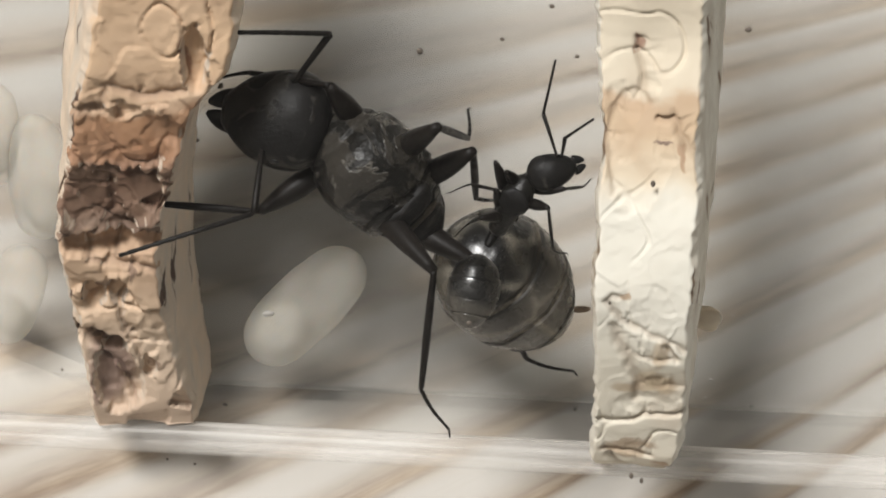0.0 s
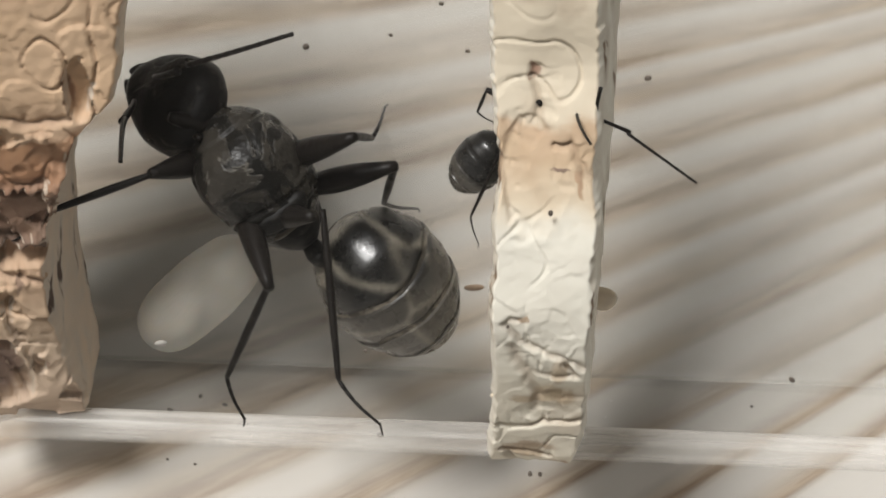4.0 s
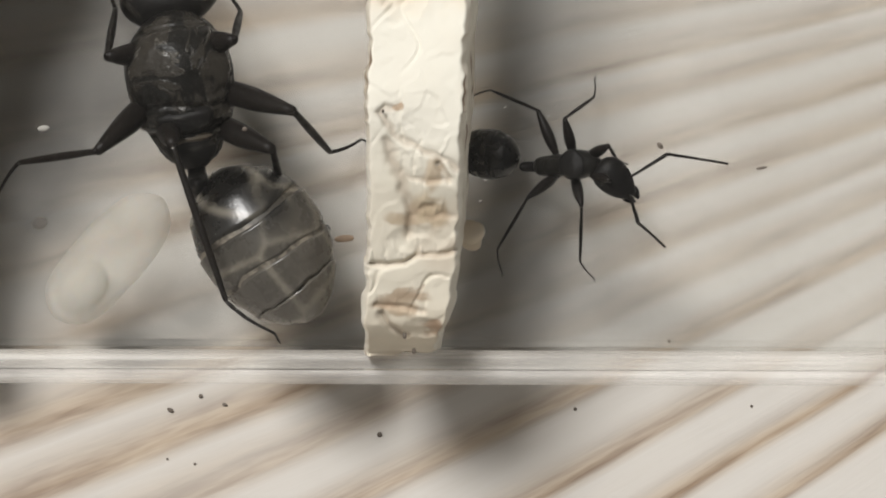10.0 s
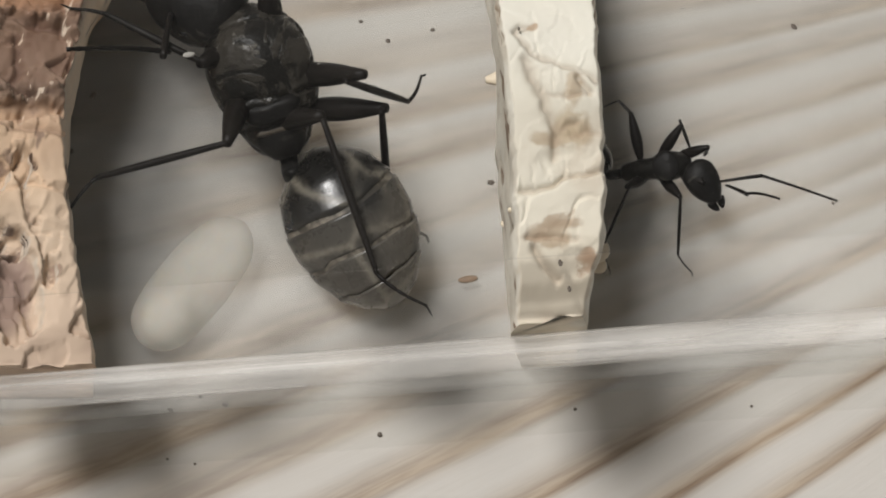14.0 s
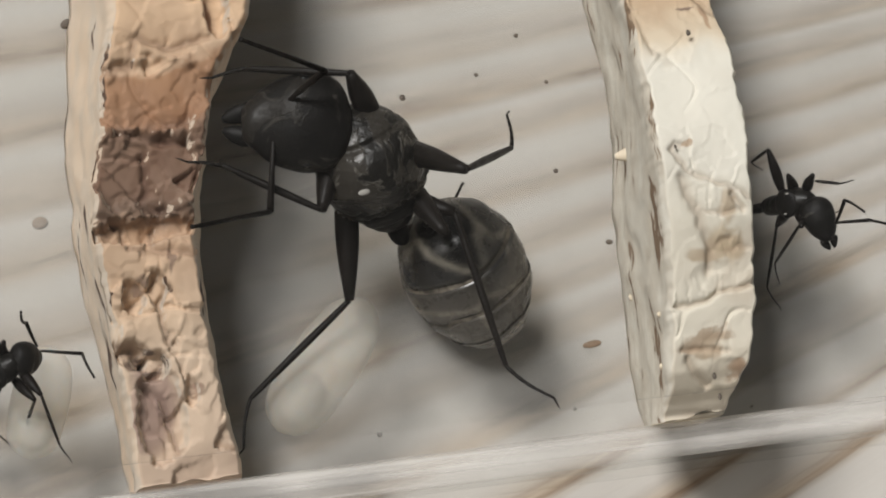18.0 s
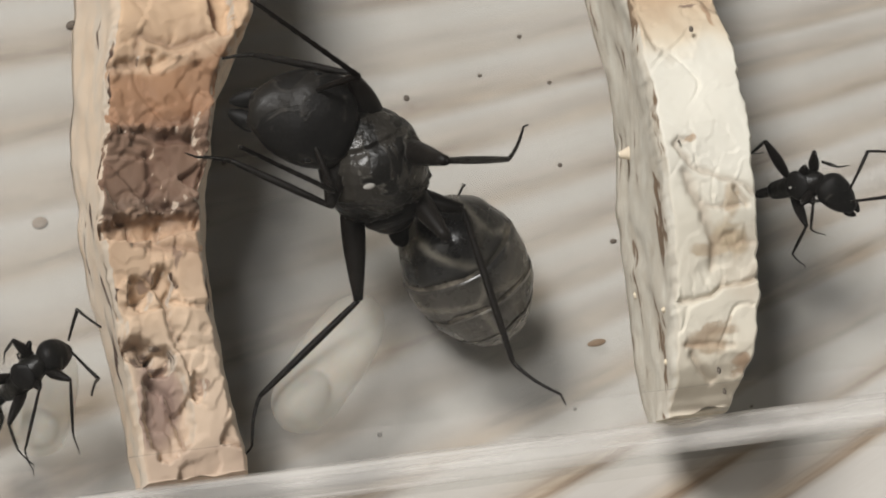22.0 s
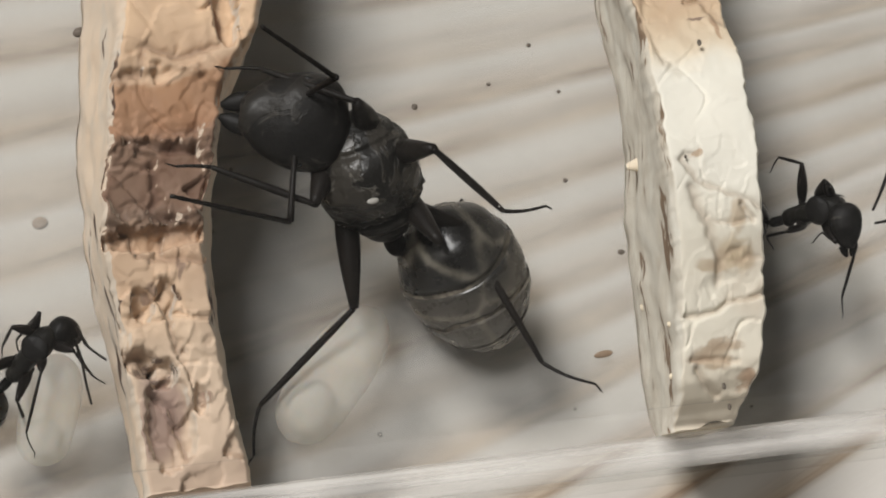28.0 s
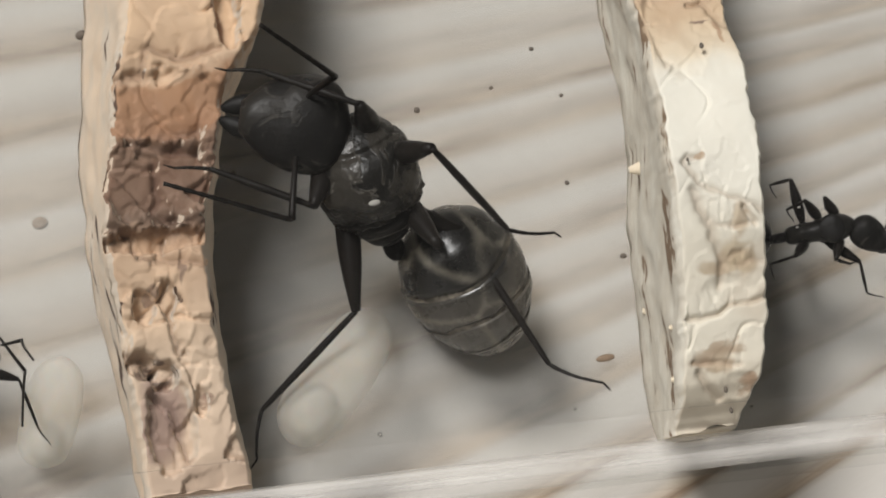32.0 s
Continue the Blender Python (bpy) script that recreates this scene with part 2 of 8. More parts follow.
def gaster_material(name, length, veins):
    """Smoky plates, darker at the waist, with thin pale seams between them."""
    m = Mat(name)
    sep = m.n("ShaderNodeSeparateXYZ")
    m.link(m.tc.outputs["Object"], sep.inputs[0])
    g = m.noise(1300.0, 4.0, 0.6)
    big = m.noise(300.0, 3.0, 0.55)
    u = m.math("ADD", m.math("DIVIDE", sep.outputs["X"], length * S), m.math("MULTIPLY", m.math("SUBTRACT", big, 0.5), 0.3))
    c = m.ramp(u, [(0.14, (0.006, 0.0056, 0.005)), (0.33, (0.016, 0.0155, 0.0145)), (0.42, (0.055, 0.050, 0.042)), (0.80, (0.078, 0.071, 0.060)), (1.0, (0.12, 0.107, 0.086))])
    if veins:
        seam = m.t.nodes.new("ShaderNodeTexVoronoi")
        seam.feature = "DISTANCE_TO_EDGE"
        seam.inputs["Scale"].default_value = 320.0
        bent = m.n("ShaderNodeMapping")
        bent.inputs["Scale"].default_value = (1.0, 1.0, 0.55)
        m.link(m.tc.outputs["Object"], bent.inputs["Vector"])
        m.link(m.mix(0.0012, bent.outputs["Vector"], m.n("ShaderNodeTexNoise", Scale=500.0).outputs["Color"], "ADD"), seam.inputs["Vector"])
        line = m.ramp(seam.outputs["Distance"], [(0.0, (1, 1, 1)), (0.02, (0.8, 0.8, 0.8)), (0.045, (0, 0, 0))])
        gate = m.ramp(m.noise(170.0, 2.0, 0.5), [(0.36, (0, 0, 0)), (0.50, (1, 1, 1))])
        c = m.mix(m.math("MULTIPLY", m.mix(gate, (0, 0, 0), line), 0.8), c, (0.26, 0.235, 0.19))
    m.base(c, m.math("ADD", m.math("MULTIPLY", g, 0.22), 0.17))
    m.b.inputs["Specular IOR Level"].default_value = 0.42
    dent = m.noise(430.0, 3.0, 0.55, distort=0.5)
    m.bump(m.math("ADD", m.math("MULTIPLY", g, 0.5), m.math("MULTIPLY", m.math("ADD", big, dent), 1.2)), 0.35, 0.00012)
    return m.m


GASTER = gaster_material("smoky_gaster", 9.0, True)
WORKER_GASTER = gaster_material("worker_gaster", 6.0, False)
LEG = chitin("leg_chitin", (0.005, 0.004, 0.004), 0.34, (0.013, 0.011, 0.009), 0.0, 0.13)
MEMBRANE = pale_membrane()
EYE = chitin("eye", (0.006, 0.006, 0.006), 0.12, (0.012, 0.012, 0.012))
COCOON = cocoon_material()
PUPA = pupa_material()
LID = sheet_material("clear_lid", 0.008)
FLOOR_SHEET = sheet_material("milky_floor", 0.24, 1.01)
ACRYLIC = acrylic_material()
CLEAR = sheet_material("clear_body", 0.02, 1.001)
FRONT = sheet_material("clear_front", 0.08, 1.001)
DARK_SPECK = speck_material("dark_speck", (0.07, 0.055, 0.042))
PALE_SPECK = speck_material("pale_speck", (0.20, 0.19, 0.17))
TAN_SPECK = speck_material("tan_speck", (0.14, 0.095, 0.06))


# ---- builders ----
def solid(name, verts, faces, material, smooth=True):
    me = bpy.data.meshes.new(name)
    me.from_pydata([(x * S, y * S, z * S) for x, y, z in verts], [], faces)
    me.validate()
    me.polygons.foreach_set("use_smooth", [smooth] * len(me.polygons))
    me.materials.append(material)
    return me


def part(name, me, parent, m=None, label=""):
    ob = new(name, me)
    ob.parent = parent
    if m is not None:
        ob.matrix_local = m
    if label:
        tagged(ob, label)
    return ob


def mm(x, y, z, rx=0, ry=0, rz=0):
    return pose(x * S, y * S, z * S, rx, ry, rz)


def loft(rings, sides=20, power=2.0, seed=0, rough=0.0):
    """Closed skin round the local x axis. A ring: (x, half width, half height, centre z)."""
    verts, faces = [], []
    for i, (x, ry, rz, cz) in enumerate(rings):
        for k in range(sides):
            a = 2 * math.pi * k / sides
            c, s = math.cos(a), math.sin(a)
            p = (abs(c) ** power + abs(s) ** power) ** (-1 / power)
            dx = 0.0
            if rough:
                v = noise.noise(Vector((x * 0.9 + seed, c * 2, s * 2)))
                p *= 1 + rough * v
            verts.append((x + dx, ry * c * p, cz + rz * s * p))
    for i in range(len(rings) - 1):
        for k in range(sides):
            a, b = i * sides + k, i * sides + (k + 1) % sides
            faces.append((a, b, b + sides, a + sides))
    faces.append(tuple(range(sides))[::-1])
    n = (len(rings) - 1) * sides
    faces.append(tuple(range(n, n + sides)))
    return verts, faces


def smooth_rings(keys, steps=22):
    """Rings between the given ones, by a rounded spline through them."""
    k = np.array(keys, float)
    u = np.linspace(0, len(k) - 1, steps)
    out = []
    for v in u:
        i = min(int(v), len(k) - 2)
        f = v - i
        p0, p1, p2, p3 = k[max(i - 1, 0)], k[i], k[i + 1], k[min(i + 2, len(k) - 1)]
        q = 0.5 * (2 * p1 + (p2 - p0) * f + (2 * p0 - 5 * p1 + 4 * p2 - p3) * f * f + (3 * p1 - p0 - 3 * p2 + p3) * f ** 3)
        q[1:3] = np.maximum(q[1:3], 0.01)
        out.append(tuple(q))
    return out


def lofted(name, keys, material, steps=22, sides=20, power=2.0, rough=0.0, seed=0):
    v, f = loft(smooth_rings(keys, steps), sides, power, seed, rough)
    return solid(name, v, f, material)


def tube(name, pts, radii, material, sides=10):
    """A limb along a bent centre line."""
    verts, faces = [], []
    P = [Vector(p) for p in pts]
    for i, p in enumerate(P):
        d = (P[min(i + 1, len(P) - 1)] - P[max(i - 1, 0)]).normalized()
        a = d.cross(Vector((0, 1, 0))).normalized()
        b = d.cross(a)
        for k in range(sides):
            w = 2 * math.pi * k / sides
            verts.append(tuple(p + (a * math.cos(w) + b * math.sin(w)) * radii[i]))
    for i in range(len(P) - 1):
        for k in range(sides):
            a, b = i * sides + k, i * sides + (k + 1) % sides
            faces.append((a, b, b + sides, a + sides))
    faces.append(tuple(range(sides))[::-1])
    n = (len(P) - 1) * sides
    faces.append(tuple(range(n, n + sides)))
    return solid(name, verts, faces, material)


def blob(name, rx, ry, rz, material, seed=0, rough=0.25, rings=10, sides=12):
    keys = []
    for i in range(rings):
        a = math.pi * (i + 0.03) / (rings - 0.94)
        keys.append((-rx * math.cos(a), ry * math.sin(a) + 0.004, rz * math.sin(a) + 0.004, 0))
    v, f = loft(keys, sides, 2.0, seed, rough)
    return solid(name, v, f, material)


# ---- large structure ----
TABLE = 7.2


def table_top():
    nx, ny = 8, 8
    verts = [(-400 + 800 * i / nx, -400 + 800 * j / ny, TABLE) for j in range(ny + 1) for i in range(nx + 1)]
    faces = [(j * (nx + 1) + i, j * (nx + 1) + i + 1, (j + 1) * (nx + 1) + i + 1, (j + 1) * (nx + 1) + i) for j in range(ny) for i in range(nx)]
    me = solid("table_top", verts, faces, WOOD, False)
    bm = bmesh.new()
    bm.from_mesh(me)
    r = bmesh.ops.extrude_face_region(bm, geom=bm.faces[:])
    bmesh.ops.translate(bm, vec=(0, 0, -0.02), verts=[g for g in r["geom"] if isinstance(g, bmesh.types.BMVert)])
    bmesh.ops.recalc_face_normals(bm, faces=bm.faces[:])
    bm.to_mesh(me)
    bm.free()
    return tagged(new("table_top", me), "pale softwood table top with fanned brown grain", "table", kind="structure")


def slab(name, x0, x1, y0, y1, z0, z1, material, label, edge=0.25, turn=0.0):
    bm = bmesh.new()
    bmesh.ops.create_cube(bm, size=1)
    for v in bm.verts:
        v.co = Vector(((x0 + x1) / 2 + v.co.x * (x1 - x0), (y0 + y1) / 2 + v.co.y * (y1 - y0), (z0 + z1) / 2 + v.co.z * (z1 - z0))) * S
    bmesh.ops.bevel(bm, geom=bm.edges[:], offset=edge * S, segments=5, profile=0.5, affect="EDGES")
    me = bpy.data.meshes.new(name)
    bm.to_mesh(me)
    bm.free()
    me.polygons.foreach_set("use_smooth", [True] * len(me.polygons))
    me.materials.append(material)
    return part(name, me, nest, mm(0, 0, 0, 0, 0, math.degrees(turn)), label)


table_top()
nest = tagged(new("ant_nest"), "clear plastic ant nest with gnawed board dividers on a table", "ant nest")
nest.empty_display_size = 0.01
body = slab("base_block", -36, 26, -16.3, 20, 6.5, 10.3, CLEAR, "clear plastic nest bottom", 0.12)
base = slab("floor_sheet", -36, 26, -15.4, 20, 10.304, 10.9, FLOOR_SHEET, "thin milky plastic nest floor", 0.08)
front = slab("front_wall", -36, 26, -16.25, -15.05, 10.904, 14.3, FRONT, "clear acrylic front wall", 0.2)
rim = slab("front_rim", -36, 26, -16.35, -14.95, 14.304, 15.4, ACRYLIC, "rounded milky rim along the clear front wall", 0.5)
lid = slab("lid_sheet", -36, 26, -14.6, 20, 22.1, 22.5, LID, "thin clear plastic lid with dust specks", 0.1)
for ob in (body, base, front, rim, lid):
    ob.visible_shadow = False


def profile(y, table):
    ys, vs = [a for a, b in table], [b for a, b in table]
    return float(np.mean(np.interp([y - 0.6, y, y + 0.6], ys, vs)))


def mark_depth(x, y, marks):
    """How deep gnawed cracks cut at a place, from the nearest of their lines; below zero on a raised lip. Second value:
    strength of the shade painted along them.
    """
    cut = tinge = 0.0
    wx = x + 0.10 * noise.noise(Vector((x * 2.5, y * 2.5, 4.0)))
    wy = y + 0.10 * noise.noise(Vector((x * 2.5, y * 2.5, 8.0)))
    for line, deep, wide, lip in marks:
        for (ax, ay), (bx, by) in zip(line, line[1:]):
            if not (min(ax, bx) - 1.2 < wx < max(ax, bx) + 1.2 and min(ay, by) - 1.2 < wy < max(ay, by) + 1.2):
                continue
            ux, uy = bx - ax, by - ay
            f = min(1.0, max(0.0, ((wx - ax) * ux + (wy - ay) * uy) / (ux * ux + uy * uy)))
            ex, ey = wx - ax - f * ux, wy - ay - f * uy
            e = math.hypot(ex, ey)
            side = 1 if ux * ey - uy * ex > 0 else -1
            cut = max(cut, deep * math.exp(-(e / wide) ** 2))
            # painted crevice shade, fading with distance from the crack line
            tinge = max(tinge, math.exp(-(e / (wide * 1.2)) ** 2))
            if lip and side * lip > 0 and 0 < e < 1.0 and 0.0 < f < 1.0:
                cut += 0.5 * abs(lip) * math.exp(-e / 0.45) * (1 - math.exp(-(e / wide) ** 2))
    return cut, tinge


def divider(name, left, right, base_l, base_r, crest, y0, y1, material, seed, label, dents, ledge=0.3, marks=()):
    """A gnawed board standing on edge: its top, flanks and ends in one uneven skin."""
    rows, top, side = 400, 60, 18
    verts, crack_shades = [], []
    ring = []
    for k in range(side):
        ring.append(("l", k / side))
    for k in range(top + 1):
        ring.append(("t", k / top))
    for k in range(1, side + 1):
        ring.append(("r", k / side))
    for j in range(rows + 1):
        y = y0 + (y1 - y0) * j / rows
        xl, xr = profile(y, left), profile(y, right)
        bl, br = profile(y, base_l), profile(y, base_r)
        top_z = profile(y, crest)
        for where, f in ring:
            crack_shade = 0.0
            barb = 0.22 * max(0.0, noise.noise(Vector((seed + y * 2.9, 1.7, 3 if f < 0.5 else 6))) - 0.28)
            jag = -barb + 0.16 * noise.noise(Vector((seed + y * 0.37, y * 0.61, 3.1))) + 0.09 * noise.noise(Vector((seed + y * 1.7, y * 2.3, 9.0)))
            if where == "t":
                x = xl + (xr - xl) * f + jag * (1 - 2 * f)
                z = top_z
                low = noise.noise(Vector((x * 0.45, y * 0.35, seed)))
                step = noise.noise(Vector((x * 0.55, y * 0.45, seed + 20))) + 0.16 * noise.noise(Vector((x * 2.2, y * 2.0, seed + 9)))
                crease = noise.noise(Vector((x * 0.5, y * 0.5, seed + 40)))
                soft = max(0.0, noise.noise(Vector((x * 0.3, y * 0.3, seed + 60))) + 0.25)
                wx, wy = x + 0.35 * noise.noise(Vector((x * 1.1, y * 1.1, seed + 70))), y + 0.35 * noise.noise(Vector((x * 1.1, y * 1.1, seed + 80)))
                cell = noise.voronoi(Vector((wx * 0.62, wy * 0.50, seed)))[1][0]
                lift = noise.noise(cell * 3.7)
                tilt = (wx * 0.62 - cell.x) * noise.noise(cell * 5.1) + (wy * 0.50 - cell.y) * noise.noise(cell * 7.3)
                hgt = 0.22 * low + ledge * (0.3 + 0.7 * min(1.0, max(0.0, 2.2 - y))) * (0.7 * lift + 0.8 * tilt + 0.35 * math.floor(step * 3.0) / 3.0) + (0.012 + 0.03 * ledge) * noise.noise(Vector((x * 3.0, y * 2.6, seed + 5)))
                hgt -= (0.22 + 0.35 * ledge) * soft * max(0.0, 1 - abs(crease) / 0.05)
                z += min(0.05, hgt - 0.15)
                for dx, dy, r0, r1, deep in dents:
                    q = ((x - dx) / r0) ** 2 + ((y - dy) / r1) ** 2
                    q *= 1 + 0.4 * noise.noise(Vector((x * 1.3, y * 1.3, dx))) + 0.25 * noise.noise(Vector((x * 3.5, y * 3.5, dy)))
                    if q < 1.6:
                        z -= deep * (1 - min(1, q / 1.6) ** (5 if deep > 0.45 else 1.5))
                cut, crack_shade = mark_depth(x, y, marks)
                z -= cut
                z -= 0.5 * max(0, abs(2 * f - 1) - 0.9) / 0.1
            else:
                g = f if where == "l" else 1 - f
                x = (bl + (xl - bl) * g) if where == "l" else (br + (xr - br) * g)
                z = 10.9 + (top_z - 0.7 - 10.9) * g
                n = noise.noise(Vector((seed + 2, y * 0.6, z * 0.5))) * 0.16 + noise.noise(Vector((seed + 7, y * 0.9, z * 0.9))) * 0.08
                n += 0.03 * noise.noise(Vector((seed + 4, y * 2.2, z * 1.2)))
                x += n * (1 if where == "l" else -1) + (jag if where == "l" else -jag) * g ** 9
            crack_shades.append(crack_shade)
            verts.append((x, y + 0.25 * noise.noise(Vector((x, z * 0.4, seed))) * (1 if j in (0, rows) else 0), z))
    n = len(ring)
    faces = []
    for j in range(rows):
        for k in range(n - 1):
            a = j * n + k
            faces.append((a, a + 1, a + 1 + n, a + n))
        a = j * n
        faces.append((a, a + n, a + 2 * n - 1, a + n - 1))
    faces.append(tuple(range(n)))
    faces.append(tuple(range(rows * n, rows * n + n))[::-1])
    me = solid(name, verts, faces, material)
    # per-vertex strength of the painted crack shade
    me.attributes.new("crack_shade", "FLOAT", "POINT").data.foreach_set("value", crack_shades)
    return part(name, me, nest, None, label)


A_L = [(-15, -23.7), (-13.5, -23.75), (-11, -23.9), (-9, -24.1), (-7, -24.2), (-4.3, -24.5), (-1, -23.8), (1.4, -23.4), (3.6, -22.8), (7, -22.2), (20, -21.0)]
A_R = [(-15, -19.4), (-14.3, -19.4), (-11.3, -20.0), (-9.5, -20.2), (-7, -20.5), (-5, -20.5), (-3, -20.1), (-1.5, -19.5), (0.7, -19.1), (1.7, -18.7), (2.3, -17.7), (3.5, -17.1), (7, -16.6), (20, -15.4)]
A_BL = [(-15, -23.6), (-10.5, -23.9), (-6, -24.5), (0, -24.4), (6, -23.4), (20, -21.6)]
A_BR = [(-15, -18.9), (-11, -19.2), (-9, -19.4), (-4, -19.3), (-1, -18.7), (1.5, -18.0), (3, -16.9), (7, -16.2), (20, -15.0)]
A_Z = [(-15, 14.7), (-14.5, 15.0), (-13.8, 15.4), (-12, 16.0), (-8, 17.5), (-3, 18.5), (0, 19.2), (9, 19.4), (20, 19.4)]
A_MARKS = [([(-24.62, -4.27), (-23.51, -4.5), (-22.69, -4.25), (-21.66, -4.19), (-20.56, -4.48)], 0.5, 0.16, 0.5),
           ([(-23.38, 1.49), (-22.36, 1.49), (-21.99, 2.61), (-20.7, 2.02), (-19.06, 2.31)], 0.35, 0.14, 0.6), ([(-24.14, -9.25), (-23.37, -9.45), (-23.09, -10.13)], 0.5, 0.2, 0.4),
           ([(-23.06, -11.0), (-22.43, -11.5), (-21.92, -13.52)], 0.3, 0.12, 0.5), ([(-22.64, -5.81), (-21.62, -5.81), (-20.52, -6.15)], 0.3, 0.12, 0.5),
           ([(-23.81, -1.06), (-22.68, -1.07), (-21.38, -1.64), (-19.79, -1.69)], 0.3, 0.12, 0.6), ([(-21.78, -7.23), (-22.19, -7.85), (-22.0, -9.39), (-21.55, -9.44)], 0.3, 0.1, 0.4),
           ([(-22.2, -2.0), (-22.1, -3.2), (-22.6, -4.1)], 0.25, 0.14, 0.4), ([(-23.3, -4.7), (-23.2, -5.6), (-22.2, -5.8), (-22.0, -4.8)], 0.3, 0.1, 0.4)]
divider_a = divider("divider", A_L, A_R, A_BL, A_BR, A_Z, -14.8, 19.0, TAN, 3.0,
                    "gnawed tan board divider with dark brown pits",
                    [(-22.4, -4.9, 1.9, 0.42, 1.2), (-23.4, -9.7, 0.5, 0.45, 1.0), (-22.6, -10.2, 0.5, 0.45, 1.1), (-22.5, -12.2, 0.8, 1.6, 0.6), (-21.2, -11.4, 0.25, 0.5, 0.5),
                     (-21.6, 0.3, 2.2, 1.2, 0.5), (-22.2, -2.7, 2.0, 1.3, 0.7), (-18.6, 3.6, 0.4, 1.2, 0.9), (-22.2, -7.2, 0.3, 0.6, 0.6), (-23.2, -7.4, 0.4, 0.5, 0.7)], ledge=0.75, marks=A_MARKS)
B_L = [(-15, -2.3), (-13.3, -2.3), (-11, -2.1), (-8, -2.0), (-5.5, -2.1), (-2, -2.0), (1, -1.9), (5, -2.2), (20, -2.6)]
B_R = [(-15, 0.5), (-14.5, 0.7), (-13.3, 1.05), (-12.4, 1.35), (-11, 1.5), (-8, 1.7), (-5, 1.8), (-2, 1.9), (2, 1.9), (5, 1.9), (20, 1.5)]
B_BL = [(-15, -1.6), (-13, -1.8), (-8, -1.7), (-5.5, -1.5), (-3, -1.1), (0, -1.0), (4, -1.3), (20, -2.0)]
B_BR = [(-15, 0.6), (-13, 1.2), (-9, 1.8), (-5, 2.0), (0, 2.25), (5, 2.3), (20, 2.0)]
B_Z = [(-15, 15.5), (-14.6, 16.8), (-14.0, 18.5), (-13.3, 19.2), (-10, 20.3), (-7, 21.2), (-4.5, 21.6), (-1, 20.9), (2, 19.6), (5, 18.4), (20, 18.4)]
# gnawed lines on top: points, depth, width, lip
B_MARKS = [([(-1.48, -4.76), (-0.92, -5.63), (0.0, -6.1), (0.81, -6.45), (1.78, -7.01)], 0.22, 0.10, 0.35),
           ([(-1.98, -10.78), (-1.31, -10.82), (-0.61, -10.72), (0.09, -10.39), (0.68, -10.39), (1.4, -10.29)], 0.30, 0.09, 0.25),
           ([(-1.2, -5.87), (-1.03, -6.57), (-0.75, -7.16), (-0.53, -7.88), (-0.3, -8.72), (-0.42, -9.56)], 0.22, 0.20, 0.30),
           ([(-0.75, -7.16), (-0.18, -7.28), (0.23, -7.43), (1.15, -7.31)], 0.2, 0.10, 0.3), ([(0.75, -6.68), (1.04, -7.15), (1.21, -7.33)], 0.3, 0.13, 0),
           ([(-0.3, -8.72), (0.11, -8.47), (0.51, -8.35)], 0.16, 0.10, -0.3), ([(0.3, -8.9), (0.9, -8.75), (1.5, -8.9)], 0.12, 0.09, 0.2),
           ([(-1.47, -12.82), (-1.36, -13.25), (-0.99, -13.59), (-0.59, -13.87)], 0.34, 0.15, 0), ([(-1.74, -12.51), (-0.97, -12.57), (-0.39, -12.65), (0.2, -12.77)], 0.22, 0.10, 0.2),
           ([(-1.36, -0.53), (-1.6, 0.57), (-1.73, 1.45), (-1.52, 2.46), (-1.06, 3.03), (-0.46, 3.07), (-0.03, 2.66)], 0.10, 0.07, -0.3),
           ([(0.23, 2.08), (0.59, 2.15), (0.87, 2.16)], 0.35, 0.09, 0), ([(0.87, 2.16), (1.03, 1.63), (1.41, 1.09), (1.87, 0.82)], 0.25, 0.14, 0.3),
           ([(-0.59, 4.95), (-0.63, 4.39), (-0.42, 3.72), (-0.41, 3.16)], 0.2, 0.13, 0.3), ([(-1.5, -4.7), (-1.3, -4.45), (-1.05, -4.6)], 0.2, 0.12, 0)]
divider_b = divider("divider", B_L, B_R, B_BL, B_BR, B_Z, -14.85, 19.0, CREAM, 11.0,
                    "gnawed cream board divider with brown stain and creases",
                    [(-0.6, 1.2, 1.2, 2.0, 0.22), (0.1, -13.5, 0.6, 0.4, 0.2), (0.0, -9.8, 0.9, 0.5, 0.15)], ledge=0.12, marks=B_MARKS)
spike = lofted("splinter", [(0, 0.42, 0.34, 0), (0.4, 0.26, 0.22, 0.02), (0.75, 0.13, 0.12, 0.06)], CREAM, 8, 10, rough=0.3)
part("splinter", spike, divider_b, mm(-1.3, -3.5, 14.6, 0, 0, 185))
for x, y, z, s in ((0.16, 0.09, 20.72, 0.12), (-0.59, -13.71, 19.22, 0.11), (-0.24, -14.47, 18.32, 0.1), (-1.36, -4.64, 21.52, 0.07)):
    part("dark_fleck", blob("dark_fleck", s * 0.8, s * 1.2, s * 0.5, DARK_SPECK, x + y, 0.4, 7, 8), divider_b, mm(x, y, z), "small dark fleck")
for x, y, z, s in ((-1.75, -9.3, 13, 0.2), (1.95, -10.4, 12.0, 0.62), (2.0, -10.9, 11.6, 0.42), (-2.05, -12.8, 17, 0.16), (-2.1, -10.8, 18, 0.14)):
    part("crumb", blob("crumb", s, s * 0.8, s * 0.6, CREAM, x + y, 0.5), divider_b, mm(x, y, z))


